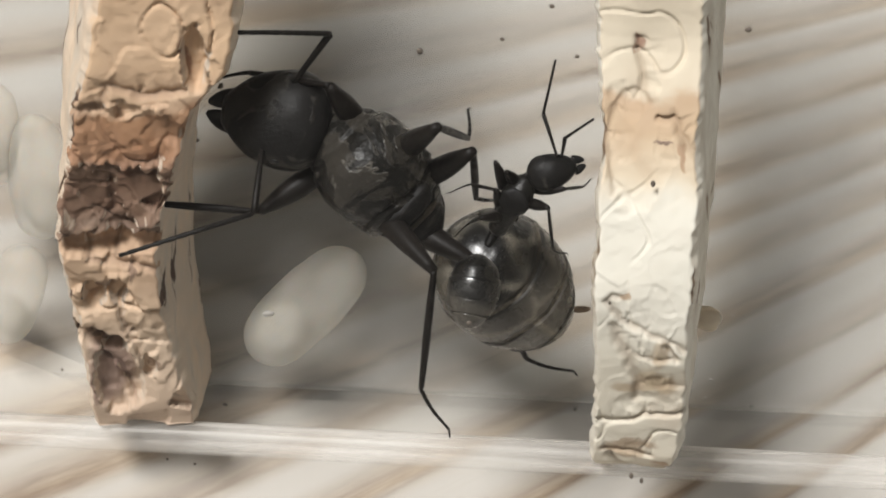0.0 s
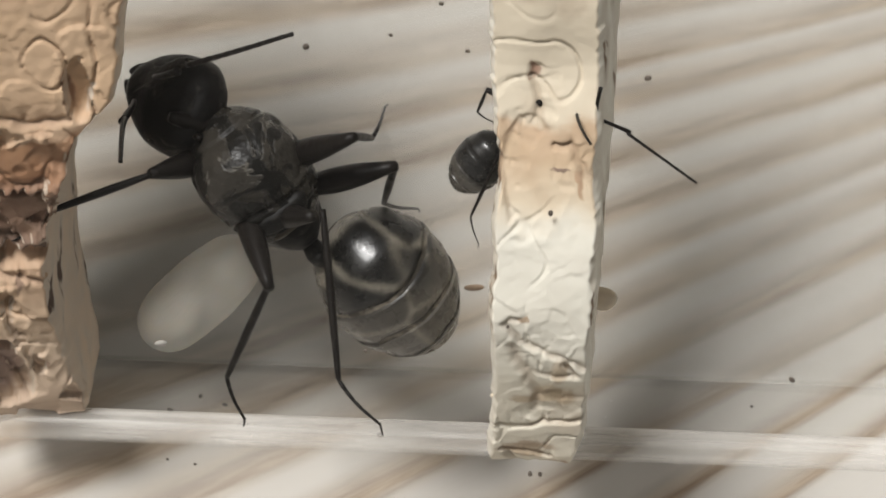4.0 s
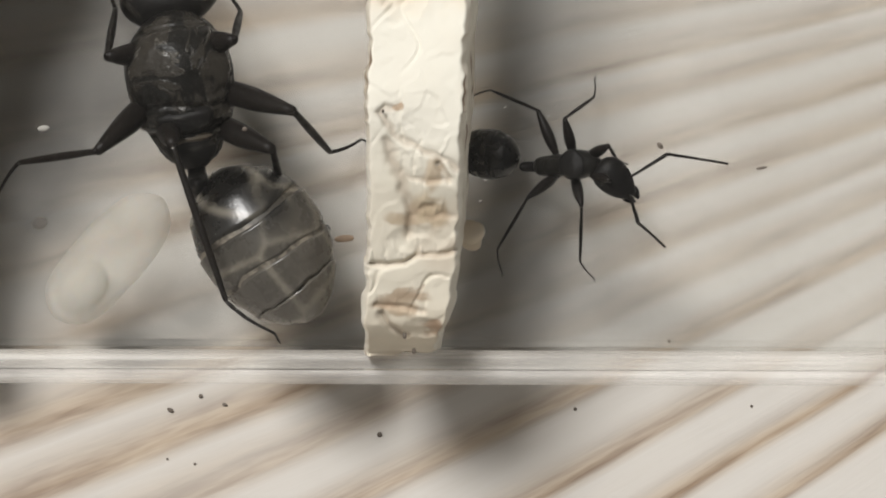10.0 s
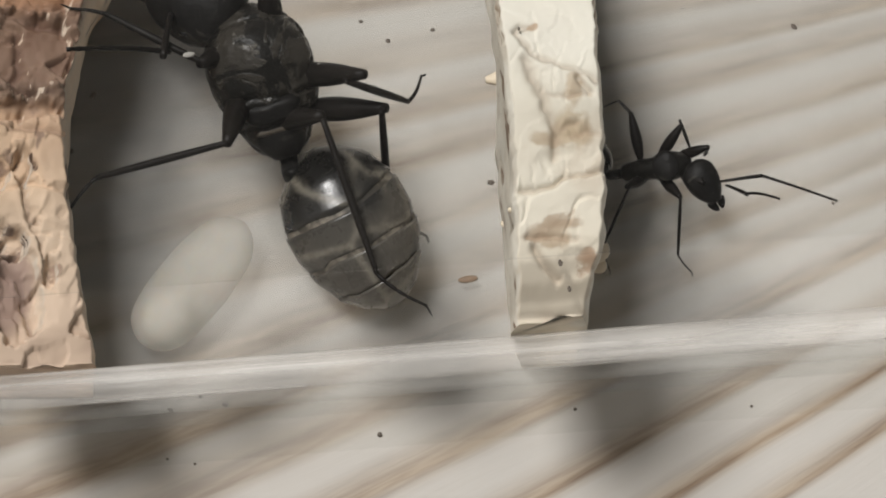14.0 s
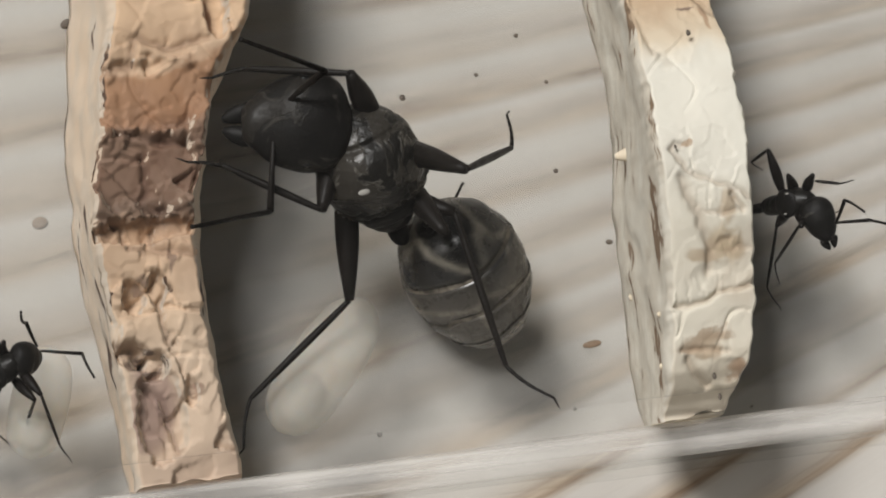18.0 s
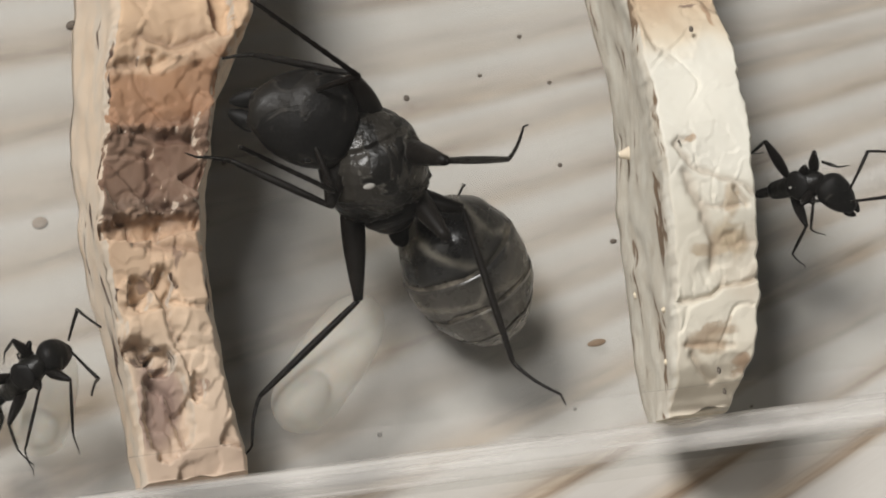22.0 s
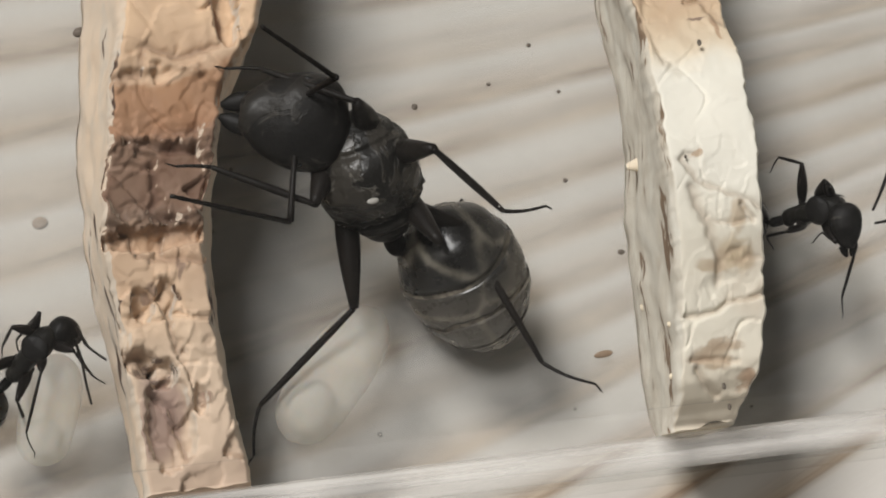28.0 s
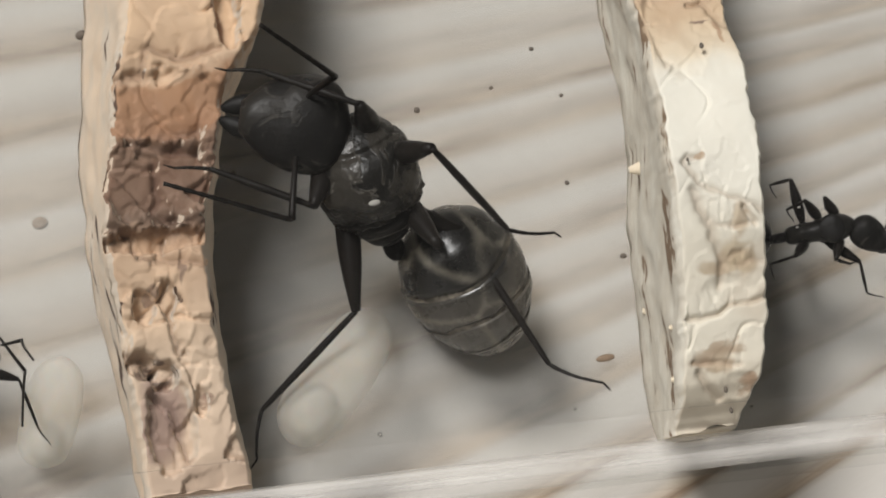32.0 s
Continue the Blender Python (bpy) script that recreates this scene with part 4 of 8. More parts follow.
def motions():
    keyed(queen, 'root', [(0, -11.92, -7.17, 21.2, -16.66, -19.82, 132.16), (0.5, -12.38, -7.28, 21.8, -14.17, -12.42, 128.57), (1, -12.22, -7.07, 20.33, -15.66, -4.49, 126.09), (1.5, -12.74, -7.57, 21.59, -14.06, -5.06, 124.98), (2, -13.67, -7.79, 20.71, -15.6, -5.22, 124.12), (2.5, -15.63, -6.8, 21.31, -15.23, -5.51, 126.61), (3, -16.05, -6.4, 20.34, -15.74, -5.14, 129.2), (3.5, -17.21, -7.22, 22.72, -16.65, -12.88, 127.63), (5.5, -17.34, -6.47, 21.81, -20.26, -31.16, 117.51), (6, -19.09, -5.68, 20.79, -16.17, -31.26, 110.74), (6.5, -20.44, -4.49, 20.34, -14.97, -29.7, 106.63), (7, -20.13, -4.02, 19.07, -14.77, -29.09, 103.18), (7.5, -20.35, -3.01, 18.67, -13.83, -28.7, 107.13), (8, -20.48, -2.81, 18.58, -16.39, -31.39, 112.21), (9, -20.14, -2.94, 18.46, -13.45, -16.14, 99.9), (9.5, -20.67, -2.67, 19.17, -11.84, -14.77, 96.64), (10, -20.51, -2.67, 17.98, -12.37, -14.31, 93.6), (10.5, -20.46, -2.25, 17.1, -14.07, -17.36, 96.3), (11, -18.33, -1.81, 16.35, -12.92, -13.9, 96.95), (11.5, -17.41, -2.97, 17.85, -12.44, -9.66, 99.22), (12, -16.35, -4.15, 19.1, -13.81, -11.95, 103.1), (12.5, -16.63, -4.16, 19.49, -13.39, -11.41, 101.82), (13, -16.86, -3.91, 19.35, -13.44, -12.64, 100.45), (13.5, -16.9, -3.34, 19.51, -13.39, -11.66, 100.69), (15.5, -15.07, -2.34, 14.53, -13.59, -12.68, 101.42), (16, -13.45, -2.58, 14.28, -13.6, -12.29, 101.59), (16.5, -13.32, -3.11, 14.66, -14.66, -22.06, 108.12), (17, -12.44, -4.65, 15.93, -17.07, -33.25, 115.29), (17.5, -12.44, -5.48, 16.78, -19.14, -42.91, 118.27), (18, -12.55, -5.77, 17.01, -22.16, -50.05, 121.48), (18.5, -12.47, -5.81, 16.79, -22.42, -50.22, 121.68), (19, -12.48, -5.72, 16.69, -22.05, -49.94, 121.44), (19.5, -12.49, -5.76, 16.65, -22.05, -49.84, 121.42), (20, -12.49, -5.77, 16.66, -22.09, -49.89, 121.37), (20.5, -12.53, -5.77, 16.65, -22.32, -50.43, 121.18), (21, -12.57, -5.78, 16.67, -22.47, -50.97, 120.92), (21.5, -12.5, -5.76, 16.58, -22.44, -51.21, 120.41), (22, -12.43, -5.75, 16.56, -22.6, -51.77, 120.15), (22.5, -12.37, -5.72, 16.54, -22.41, -51.34, 120.17), (23, -12.45, -5.76, 16.69, -22.25, -51.08, 120.22), (23.5, -12.49, -5.6, 16.57, -21.93, -50.44, 120.16), (24, -12.53, -5.52, 16.52, -21.7, -49.99, 120), (24.5, -12.58, -5.52, 16.51, -22.06, -49.93, 120.44), (25, -12.62, -5.49, 16.54, -21.72, -49.4, 120.31), (25.5, -12.65, -5.51, 16.55, -21.52, -49.29, 120.09), (27.5, -12.74, -6.15, 16.98, -21.56, -48.4, 119.27), (28, -12.77, -6.18, 16.98, -21.36, -48.32, 119), (28.5, -12.77, -6.21, 17, -21.12, -48.2, 118.73), (29, -12.8, -6.21, 16.98, -20.79, -47.66, 118.32), (29.5, -12.77, -6.23, 16.95, -20.5, -47.2, 117.94), (30, -12.82, -6.27, 17.03, -20.32, -47.25, 117.68), (30.5, -12.82, -6.25, 16.98, -20.39, -47.32, 117.67), (31, -12.77, -6.35, 17.01, -20.41, -47.39, 117.54), (31.5, -12.82, -6.36, 17.03, -20.73, -47.54, 117.65), (32, -12.84, -6.36, 17.04, -20.7, -47.76, 117.6)])
    keyed(queen, 'head', [(0, 7.4, -0, 0, 12.51, 26.7, 40.16), (1, 7.4, 0, -0, 1.61, 15.84, 33.24), (2, 7.4, -0, -0, 3.31, 40.31, 58.55), (3, 7.4, -0, -0, 3.6, 39.3, 42.44), (6, 7.4, 0, 0, 21.21, 78.34, 30), (7, 7.4, 0, 0, -1.23, 78.12, -1.86), (8, 7.4, 0, -0, -2.22, 76.93, -3.23), (9, 7.4, 0, -0, 0.58, 56.97, 2.89), (10, 7.4, -0, -0, 0.07, 54.98, 0.59), (11, 7.4, -0, -0, 2.62, 56.41, 20.07), (12, 7.4, 0, -0, 2.19, 23.08, 29.44), (13, 7.4, 0, -0, 3.37, 27.95, 45.75), (15.5, 7.4, -0, -0, 3.89, -3.75, 59.09), (16, 7.4, -0, 0, 3.58, -3.31, 58.56), (17, 7.4, -0, 0, 22.66, 11.48, 55.8), (18, 7.4, -0, 0, 42.46, 11.97, 72.19), (20, 7.4, 0, 0, 42.49, 11.5, 72.86), (22, 7.4, -0, -0, 41.8, 17.36, 66.89), (25, 7.4, 0, -0, 39.1, 17.55, 64.58), (29, 7.4, -0, -0, 37.71, 15.53, 65.64), (32, 7.4, 0, 0, 37.8, 15.2, 66.11)])
    keyed(queen, 'gaster', [(0, -0.94, -0.69, -0.06, -1.09, 18.41, -177.38), (1, -0.76, -1.01, -0.33, -0.28, 26.57, -175.06), (2, -1.08, -1.44, -0.32, -0.75, 26.01, -167.49), (3, -0.62, -1.74, -0.35, 0.25, 28.84, 177.18), (6, -0.8, -1.04, -0.1, -8.25, -24.25, -159.9), (7, -1.12, -0.99, -0.05, -6.14, -5.34, -163.1), (8, -1.31, -0.97, 0.1, -9.45, -23.19, -157.27), (9, -0.78, -0.93, -0.34, -2.63, -7.02, -159.5), (10, -0.59, -0.87, -0.39, -1.91, -3.87, -154.26), (11, -0.5, -1.12, -0.39, -1.52, -4.54, -161.1), (12, -0.5, -1.15, -0.37, -0.77, -5.17, -169.36), (13, -0.33, -0.77, -0.38, -1.13, -4.91, -164.61), (15.5, -0.07, -1.63, -0.39, -0.53, 16.3, -173.67), (16, -0.02, -1.45, -0.38, -0.39, 6.39, -174.74), (17, -0.61, -1.09, -0.11, -1.18, 1.2, -177.77), (18, -0.27, -1.89, -0.24, -5.22, -16.27, -173.51), (20, -0.12, -1.98, -0.39, -4.38, -16.11, -174.55), (22, -0.07, -1.92, -0.45, -7.53, -19.16, -170.67), (25, -0.12, -2.06, -0.39, -5.53, -14.2, -173.09), (29, -0.09, -2.2, -0.41, -5.33, -11.73, -173.1), (32, -0.05, -2.21, -0.45, -6.48, -12.04, -171.55)])
    keyed(queen, 'left_front_femur', [(0, 5.6, 1, -1.2, 18.87, 1.49, 79.02), (1, 5.6, 1, -1.2, 2.59, -1.58, 64.93), (2, 5.6, 1, -1.2, 3.17, -31.86, 61.04), (3, 5.6, 1, -1.2, 4.5, -40.1, 49.82), (6, 5.6, 1, -1.2, 30.66, -35.66, 63.34), (7, 5.6, 1, -1.2, 15.13, -31.13, 29.08), (8, 5.6, 1, -1.2, 31.67, -47.31, 29.84), (9, 5.6, 1, -1.2, 8.83, -42.89, 52.69), (10, 5.6, 1, -1.2, 8.86, -60.14, 81.01), (11, 5.6, 1, -1.2, 7.44, -50.77, 79.64), (12, 5.6, 1, -1.2, 15.22, -74.21, 87.78), (13, 5.6, 1, -1.2, 11.95, -68.99, 76.37), (15.5, 5.6, 1, -1.2, 8.1, -65.58, 124.98), (16, 5.6, 1, -1.2, 7.93, -66.4, 123.6), (17, 5.6, 1, -1.2, 50.59, -68.21, 96.69), (18, 5.6, 1, -1.2, 58.35, -62.93, 99.88), (20, 5.6, 1, -1.2, 62.96, -64.02, 94.39), (22, 5.6, 1, -1.2, 72.57, -68.63, 87.89), (25, 5.6, 1, -1.2, 73.29, -65.11, 81.34), (29, 5.6, 1, -1.2, 73.8, -64.49, 77.62), (32, 5.6, 1, -1.2, 73, -64.32, 78.34)])
    keyed(queen, 'left_front_tibia', [(0, 6.44, 5.32, -1.31, 13.79, 7.93, 46.12), (1, 7.46, 4.98, -1.08, 2.69, 28.04, 57.62), (2, 7.41, 4.27, 1.12, 2.59, -4.15, 58.08), (3, 7.77, 3.57, 1.63, 3.68, -4.37, 57.99), (4.5, 7.49, 3.88, 1.5, -3.72, 27.15, 102.04), (6, 7.2, 4.19, 1.37, 23.57, 52.24, 165.67), (6.5, 8.05, 3.51, 1.22, 55.53, 64.79, 131.36), (7, 8.89, 2.83, 1.08, 78.29, 84.81, 91.76), (8, 8.19, 2.48, 2.03, 141.31, 87.48, 144.7), (9, 7.55, 3.56, 1.79, 8.4, 72.58, 27.33), (10, 5.94, 3.16, 2.62, 0.05, 61.36, 0.32), (11, 6.1, 3.74, 2.21, -0.18, 68.82, -0.97), (12, 5.65, 2.2, 3.03, 2.25, 22.1, 30.6), (13, 5.97, 2.53, 2.91, 2.93, -3.84, 43.05), (15.5, 4.56, 2.49, 2.81, 4.2, 16.59, 64.31), (16, 4.63, 2.47, 2.83, 3.83, -3.8, 65.71), (17, 5.41, 2.62, 2.89, 22.23, 11.62, 54.22), (18, 5.26, 2.97, 2.72, 35.13, 24.68, 54.15), (20, 5.45, 2.92, 2.76, 34.75, 24.86, 53.65), (22, 5.66, 2.6, 2.9, 37.04, 24.51, 56.13), (25, 5.88, 2.83, 2.79, 35.76, 22.37, 56.73), (29, 6.01, 2.85, 2.77, 35.02, 19.67, 58.66), (32, 5.99, 2.87, 2.77, 35.05, 19.42, 58.87)])
    keyed(queen, 'left_middle_femur', [(0, 3.7, 1.1, -1.5, 1.03, -57.49, 177.54), (1, 3.7, 1.1, -1.5, -0.57, -44.34, -171.44), (2, 3.7, 1.1, -1.5, -0.38, -49.22, -174.97), (3, 3.7, 1.1, -1.5, 0.53, -51.73, 175.2), (6, 3.7, 1.1, -1.5, 48.77, -68.55, 94.75), (7, 3.7, 1.1, -1.5, 35.64, -64.86, 104.85), (8, 3.7, 1.1, -1.5, 51.7, -71.88, 97.3), (9, 3.7, 1.1, -1.5, 10.87, -58.52, 122.31), (10, 3.7, 1.1, -1.5, 6.11, -56.1, 124.34), (11, 3.7, 1.1, -1.5, 7.36, -60.47, 123.5), (12, 3.7, 1.1, -1.5, 7.6, -62.15, 115.72), (13, 3.7, 1.1, -1.5, 5.71, -62.81, 137.31), (15.5, 3.7, 1.1, -1.5, 4.06, -70.34, 158.62), (16, 3.7, 1.1, -1.5, 1.3, -48.08, 167.06), (17, 3.7, 1.1, -1.5, 13.23, -25.19, 150.47), (18, 3.7, 1.1, -1.5, 19.79, -42.4, 151.41), (20, 3.7, 1.1, -1.5, 19.33, -42.38, 152.02), (22, 3.7, 1.1, -1.5, 16.74, -44.83, 156.53), (25, 3.7, 1.1, -1.5, 15.91, -42.59, 156.83), (29, 3.7, 1.1, -1.5, 14.01, -41.15, 158.82), (32, 3.7, 1.1, -1.5, 13.1, -41.35, 160.2)])
    keyed(queen, 'left_middle_tibia', [(0, -0.01, 1.26, 4.32, 12.32, 14.62, 145.91), (1, -1.18, 0.37, 3.32, 1.78, 18.48, 144.38), (2, -0.79, 0.7, 3.72, 1.57, 29.11, 153.84), (3, -0.56, 1.46, 3.92, 2.41, 31.55, 152.96), (6, 3.49, 3.61, 4.92, 25.68, 15.99, 101.21), (7, 2.95, 3.93, 4.75, 24.55, 32.65, 114.97), (8, 3.43, 3.23, 5.06, 30.86, 34.12, 111.03), (9, 1.77, 4.14, 4.38, 10.19, 42.52, 103.41), (10, 1.53, 4.28, 4.23, 6.31, 46.81, 106.14), (11, 1.82, 3.94, 4.5, 4.93, 19.47, 100.92), (12, 2.3, 4, 4.6, 4.45, 20.01, 96.72), (13, 1.38, 3.24, 4.64, 4.39, 14.95, 97.51), (15.5, 1.54, 1.95, 5, 4.43, 3.13, 101.68), (16, -0.79, 2.13, 3.63, 3.25, -5.94, 129.16), (17, -1.73, 4.18, 1.44, 23.63, -7.4, 121.09), (18, -0.77, 3.54, 3.15, 40.69, -22.61, 112.89), (20, -0.8, 3.49, 3.15, 39.5, -18, 115.96), (22, -0.79, 3.05, 3.36, 40.77, -22.17, 115.48), (25, -0.97, 3.1, 3.17, 37.1, -15.9, 121.1), (29, -1.14, 2.98, 3.04, 35.31, -17.35, 120.92), (32, -1.17, 2.85, 3.06, 34.76, -17.54, 122.14)])
    keyed(queen, 'left_hind_femur', [(0, 1.9, 1, -1.5, -6.74, -36.7, -160.22), (1, 1.9, 1, -1.5, -0.97, -3.37, -160.02), (2, 1.9, 1, -1.5, -1.67, -20.12, -148.37), (3, 1.9, 1, -1.5, -6, -51.8, -116.26), (6, 1.9, 1, -1.5, -108.09, -80.74, -52), (7, 1.9, 1, -1.5, -164.49, -86.48, -13.01), (8, 1.9, 1, -1.5, -69.04, -77.18, -84.64), (9, 1.9, 1, -1.5, -37.71, -83.41, -110.35), (10, 1.9, 1, -1.5, -11.12, -82.82, -150.71), (11, 1.9, 1, -1.5, -15, -78.74, -127.41), (12, 1.9, 1, -1.5, -12.41, -70.38, -87.72), (13, 1.9, 1, -1.5, -8.32, -59.74, -94.15), (15.5, 1.9, 1, -1.5, -5.26, -38.3, -110.76), (16, 1.9, 1, -1.5, -4.36, -29.53, -112.66), (17, 1.9, 1, -1.5, -26.04, -33.99, -116.56), (18, 1.9, 1, -1.5, -50.9, -44.48, -97.63), (20, 1.9, 1, -1.5, -45.69, -36.15, -103.52), (22, 1.9, 1, -1.5, -48.67, -36.8, -99.79), (25, 1.9, 1, -1.5, -36.95, -26.32, -120.35), (29, 1.9, 1, -1.5, -35.82, -23.97, -119.12), (32, 1.9, 1, -1.5, -35.66, -24.15, -119.37)])
    keyed(queen, 'left_hind_tibia', [(0, -2.32, -0.52, 1.85, 0.94, 27.05, 178.03), (1, -3.35, -0.91, -1.17, 0.11, 39.92, 178.35), (2, -2.58, -1.76, 0.43, -0.4, 44.67, -174.96), (3, 0.37, -2.11, 2.9, 2.13, 0.51, 150.54), (6, 2.45, 0.29, 4.03, -3.31, -26.07, -172.04), (7, 2.24, 0.92, 4.09, -5.26, -21.03, -165.06), (8, 2.02, -0.24, 3.96, -2.25, -25.69, -174.71), (9, 1.68, 0.4, 4.06, -1.53, -7.8, -168.23), (10, 1.29, 0.66, 4.06, -1.45, -4.16, -160.74), (11, 1.24, 0.13, 3.99, -1.29, 4.8, -164.32), (12, 1.97, -0.88, 3.77, -0.4, -5.45, -174.57), (13, 1.7, -1.81, 3.34, -0.91, -5.46, -167.64), (15.5, 0.34, -3.11, 1.97, -0.73, -5.87, -170.7), (16, 0.02, -3.5, 1.26, -0.46, -5.87, -173.69), (17, -0.18, -3.15, 1.63, -0.93, -30.29, -177.99), (18, 1.37, -2.96, 2.42, -5.69, -47.9, -171.96), (20, 0.84, -3.4, 1.8, -4.17, -47.82, -174.09), (22, 1.14, -3.42, 1.85, -7.77, -48.95, -169.24), (25, -0.64, -3.33, 0.98, -19.04, -44.03, -152.13), (29, -0.59, -3.47, 0.77, -15.94, -39.24, -155.79), (32, -0.61, -3.45, 0.79, -19.87, -41.45, -149.52)])
    keyed(queen, 'right_front_femur', [(0, 5.6, -1, -1.2, -2.75, -33.27, -5.09), (1, 5.6, -1, -1.2, -0.95, -62.18, -8.09), (1.5, 5.6, -1, -1.2, -12.22, -30.65, 39.39), (2, 5.6, -1, -1.2, 2.92, -1.63, 74), (3, 5.6, -1, -1.2, 4.35, -20.35, 69.23), (4.5, 5.6, -1, -1.2, -17.39, -19.91, 10.68), (6, 5.6, -1, -1.2, -29.6, -37.31, -49.49), (7, 5.6, -1, -1.2, -18.95, -22.62, -48.13), (8, 5.6, -1, -1.2, -51.53, -59.77, -66.62), (9, 5.6, -1, -1.2, -14.76, -60.04, -91.51), (10, 5.6, -1, -1.2, -9.36, -61.92, -85.47), (11, 5.6, -1, -1.2, -14.14, -72.17, -100.98), (11.5, 5.6, -1, -1.2, -19.03, -52.09, -45.06), (12, 5.6, -1, -1.2, -0.63, -36.61, -6.56), (13, 5.6, -1, -1.2, -0.53, -48.5, -4.3), (15.5, 5.6, -1, -1.2, -2.55, -38.91, -24.41), (16, 5.6, -1, -1.2, -1.85, -38.89, -18.96), (17, 5.6, -1, -1.2, 8.59, -7.06, 15.54), (18, 5.6, -1, -1.2, 2.32, -10.03, 1.88), (20, 5.6, -1, -1.2, 9.44, -9.83, 7.85), (22, 5.6, -1, -1.2, 6.4, -4.9, 5.58), (25, 5.6, -1, -1.2, 5.52, -18.71, 3.63), (29, 5.6, -1, -1.2, 3.1, -29.09, 1.5), (32, 5.6, -1, -1.2, 1.1, -29.39, 0.52)])
    keyed(queen, 'right_front_tibia', [(0, 9.26, -1.33, 1.21, 19.06, 49.11, 53.52), (1, 7.63, -1.29, 2.69, 3.15, 66.89, 28.51), (2, 6.81, 3.23, -1.07, 8.72, 70.91, 77.89), (3, 7.06, 2.86, 0.33, 10.72, 66.97, 85), (4.5, 7.47, -0.4, 0.9, 19.55, 81.85, 45.64), (6, 7.87, -3.66, 1.47, -97.31, 80.51, -118.55), (7, 8.31, -4.02, 0.49, -77.45, 70.83, -139.46), (7.5, 7.4, -3.53, 1.55, -106.42, 82.49, -131), (8, 6.48, -3.03, 2.6, 91.39, 84.26, 103.75), (9, 5.54, -3.2, 2.61, -1.73, 72.2, -5.64), (10, 5.76, -3.06, 2.68, 1.06, 72.48, 5.17), (11, 5.34, -2.32, 2.99, 3.54, 73.44, 15.71), (12, 9.11, -1.4, 1.42, 4.12, 72.89, 20.71), (13, 8.51, -1.22, 2.1, 5.87, 76.08, 24.97), (15.5, 8.72, -2.42, 1.56, 7, 58.95, 58.89), (16, 8.84, -2.11, 1.56, 5.77, 54.62, 57.6), (17, 9.81, 0.17, -0.66, 29, 42.4, 67.48), (18, 9.93, -0.86, -0.43, 45.75, 23.1, 82.92), (20, 9.89, -0.41, -0.45, 50.25, 34.35, 89.77), (22, 9.96, -0.57, -0.82, 50.13, 33.56, 86.13), (25, 9.76, -0.74, 0.21, 47.3, 37.29, 81.2), (29, 9.44, -0.9, 0.94, 41.02, 34.44, 71.7), (32, 9.43, -0.96, 0.96, 40.28, 32.29, 70.86)])
    keyed(queen, 'right_middle_femur', [(0, 3.7, -1.1, -1.5, -49.09, -65.17, -59.92), (1, 3.7, -1.1, -1.5, -7.58, -68.41, -95.6), (2, 3.7, -1.1, -1.5, -5.17, -55.87, -102.88), (3, 3.7, -1.1, -1.5, -7.94, -57.34, -91.34), (6, 3.7, -1.1, -1.5, -38, -51.99, -85.23), (7, 3.7, -1.1, -1.5, -32.67, -54.14, -91.41), (8, 3.7, -1.1, -1.5, -33.32, -47.73, -96.19), (9, 3.7, -1.1, -1.5, -10.69, -50.64, -108.27), (10, 3.7, -1.1, -1.5, -5.83, -47.79, -112.93), (11, 3.7, -1.1, -1.5, -5.91, -47.42, -117.68), (12, 3.7, -1.1, -1.5, -5.01, -53.98, -131.39), (13, 3.7, -1.1, -1.5, -5.08, -52.05, -129), (15.5, 3.7, -1.1, -1.5, -12.18, -69.81, -56.2), (16, 3.7, -1.1, -1.5, -12.33, -71.57, -55.99), (17, 3.7, -1.1, -1.5, -46.63, -61.03, -91.37), (18, 3.7, -1.1, -1.5, -84.23, -57.97, -58.47), (20, 3.7, -1.1, -1.5, -96.35, -58.92, -45.7), (22, 3.7, -1.1, -1.5, -100.66, -54.45, -35.28), (25, 3.7, -1.1, -1.5, -88.98, -50.61, -33.6), (29, 3.7, -1.1, -1.5, -82.5, -49.76, -32.2), (32, 3.7, -1.1, -1.5, -79.98, -48.73, -31.51)])
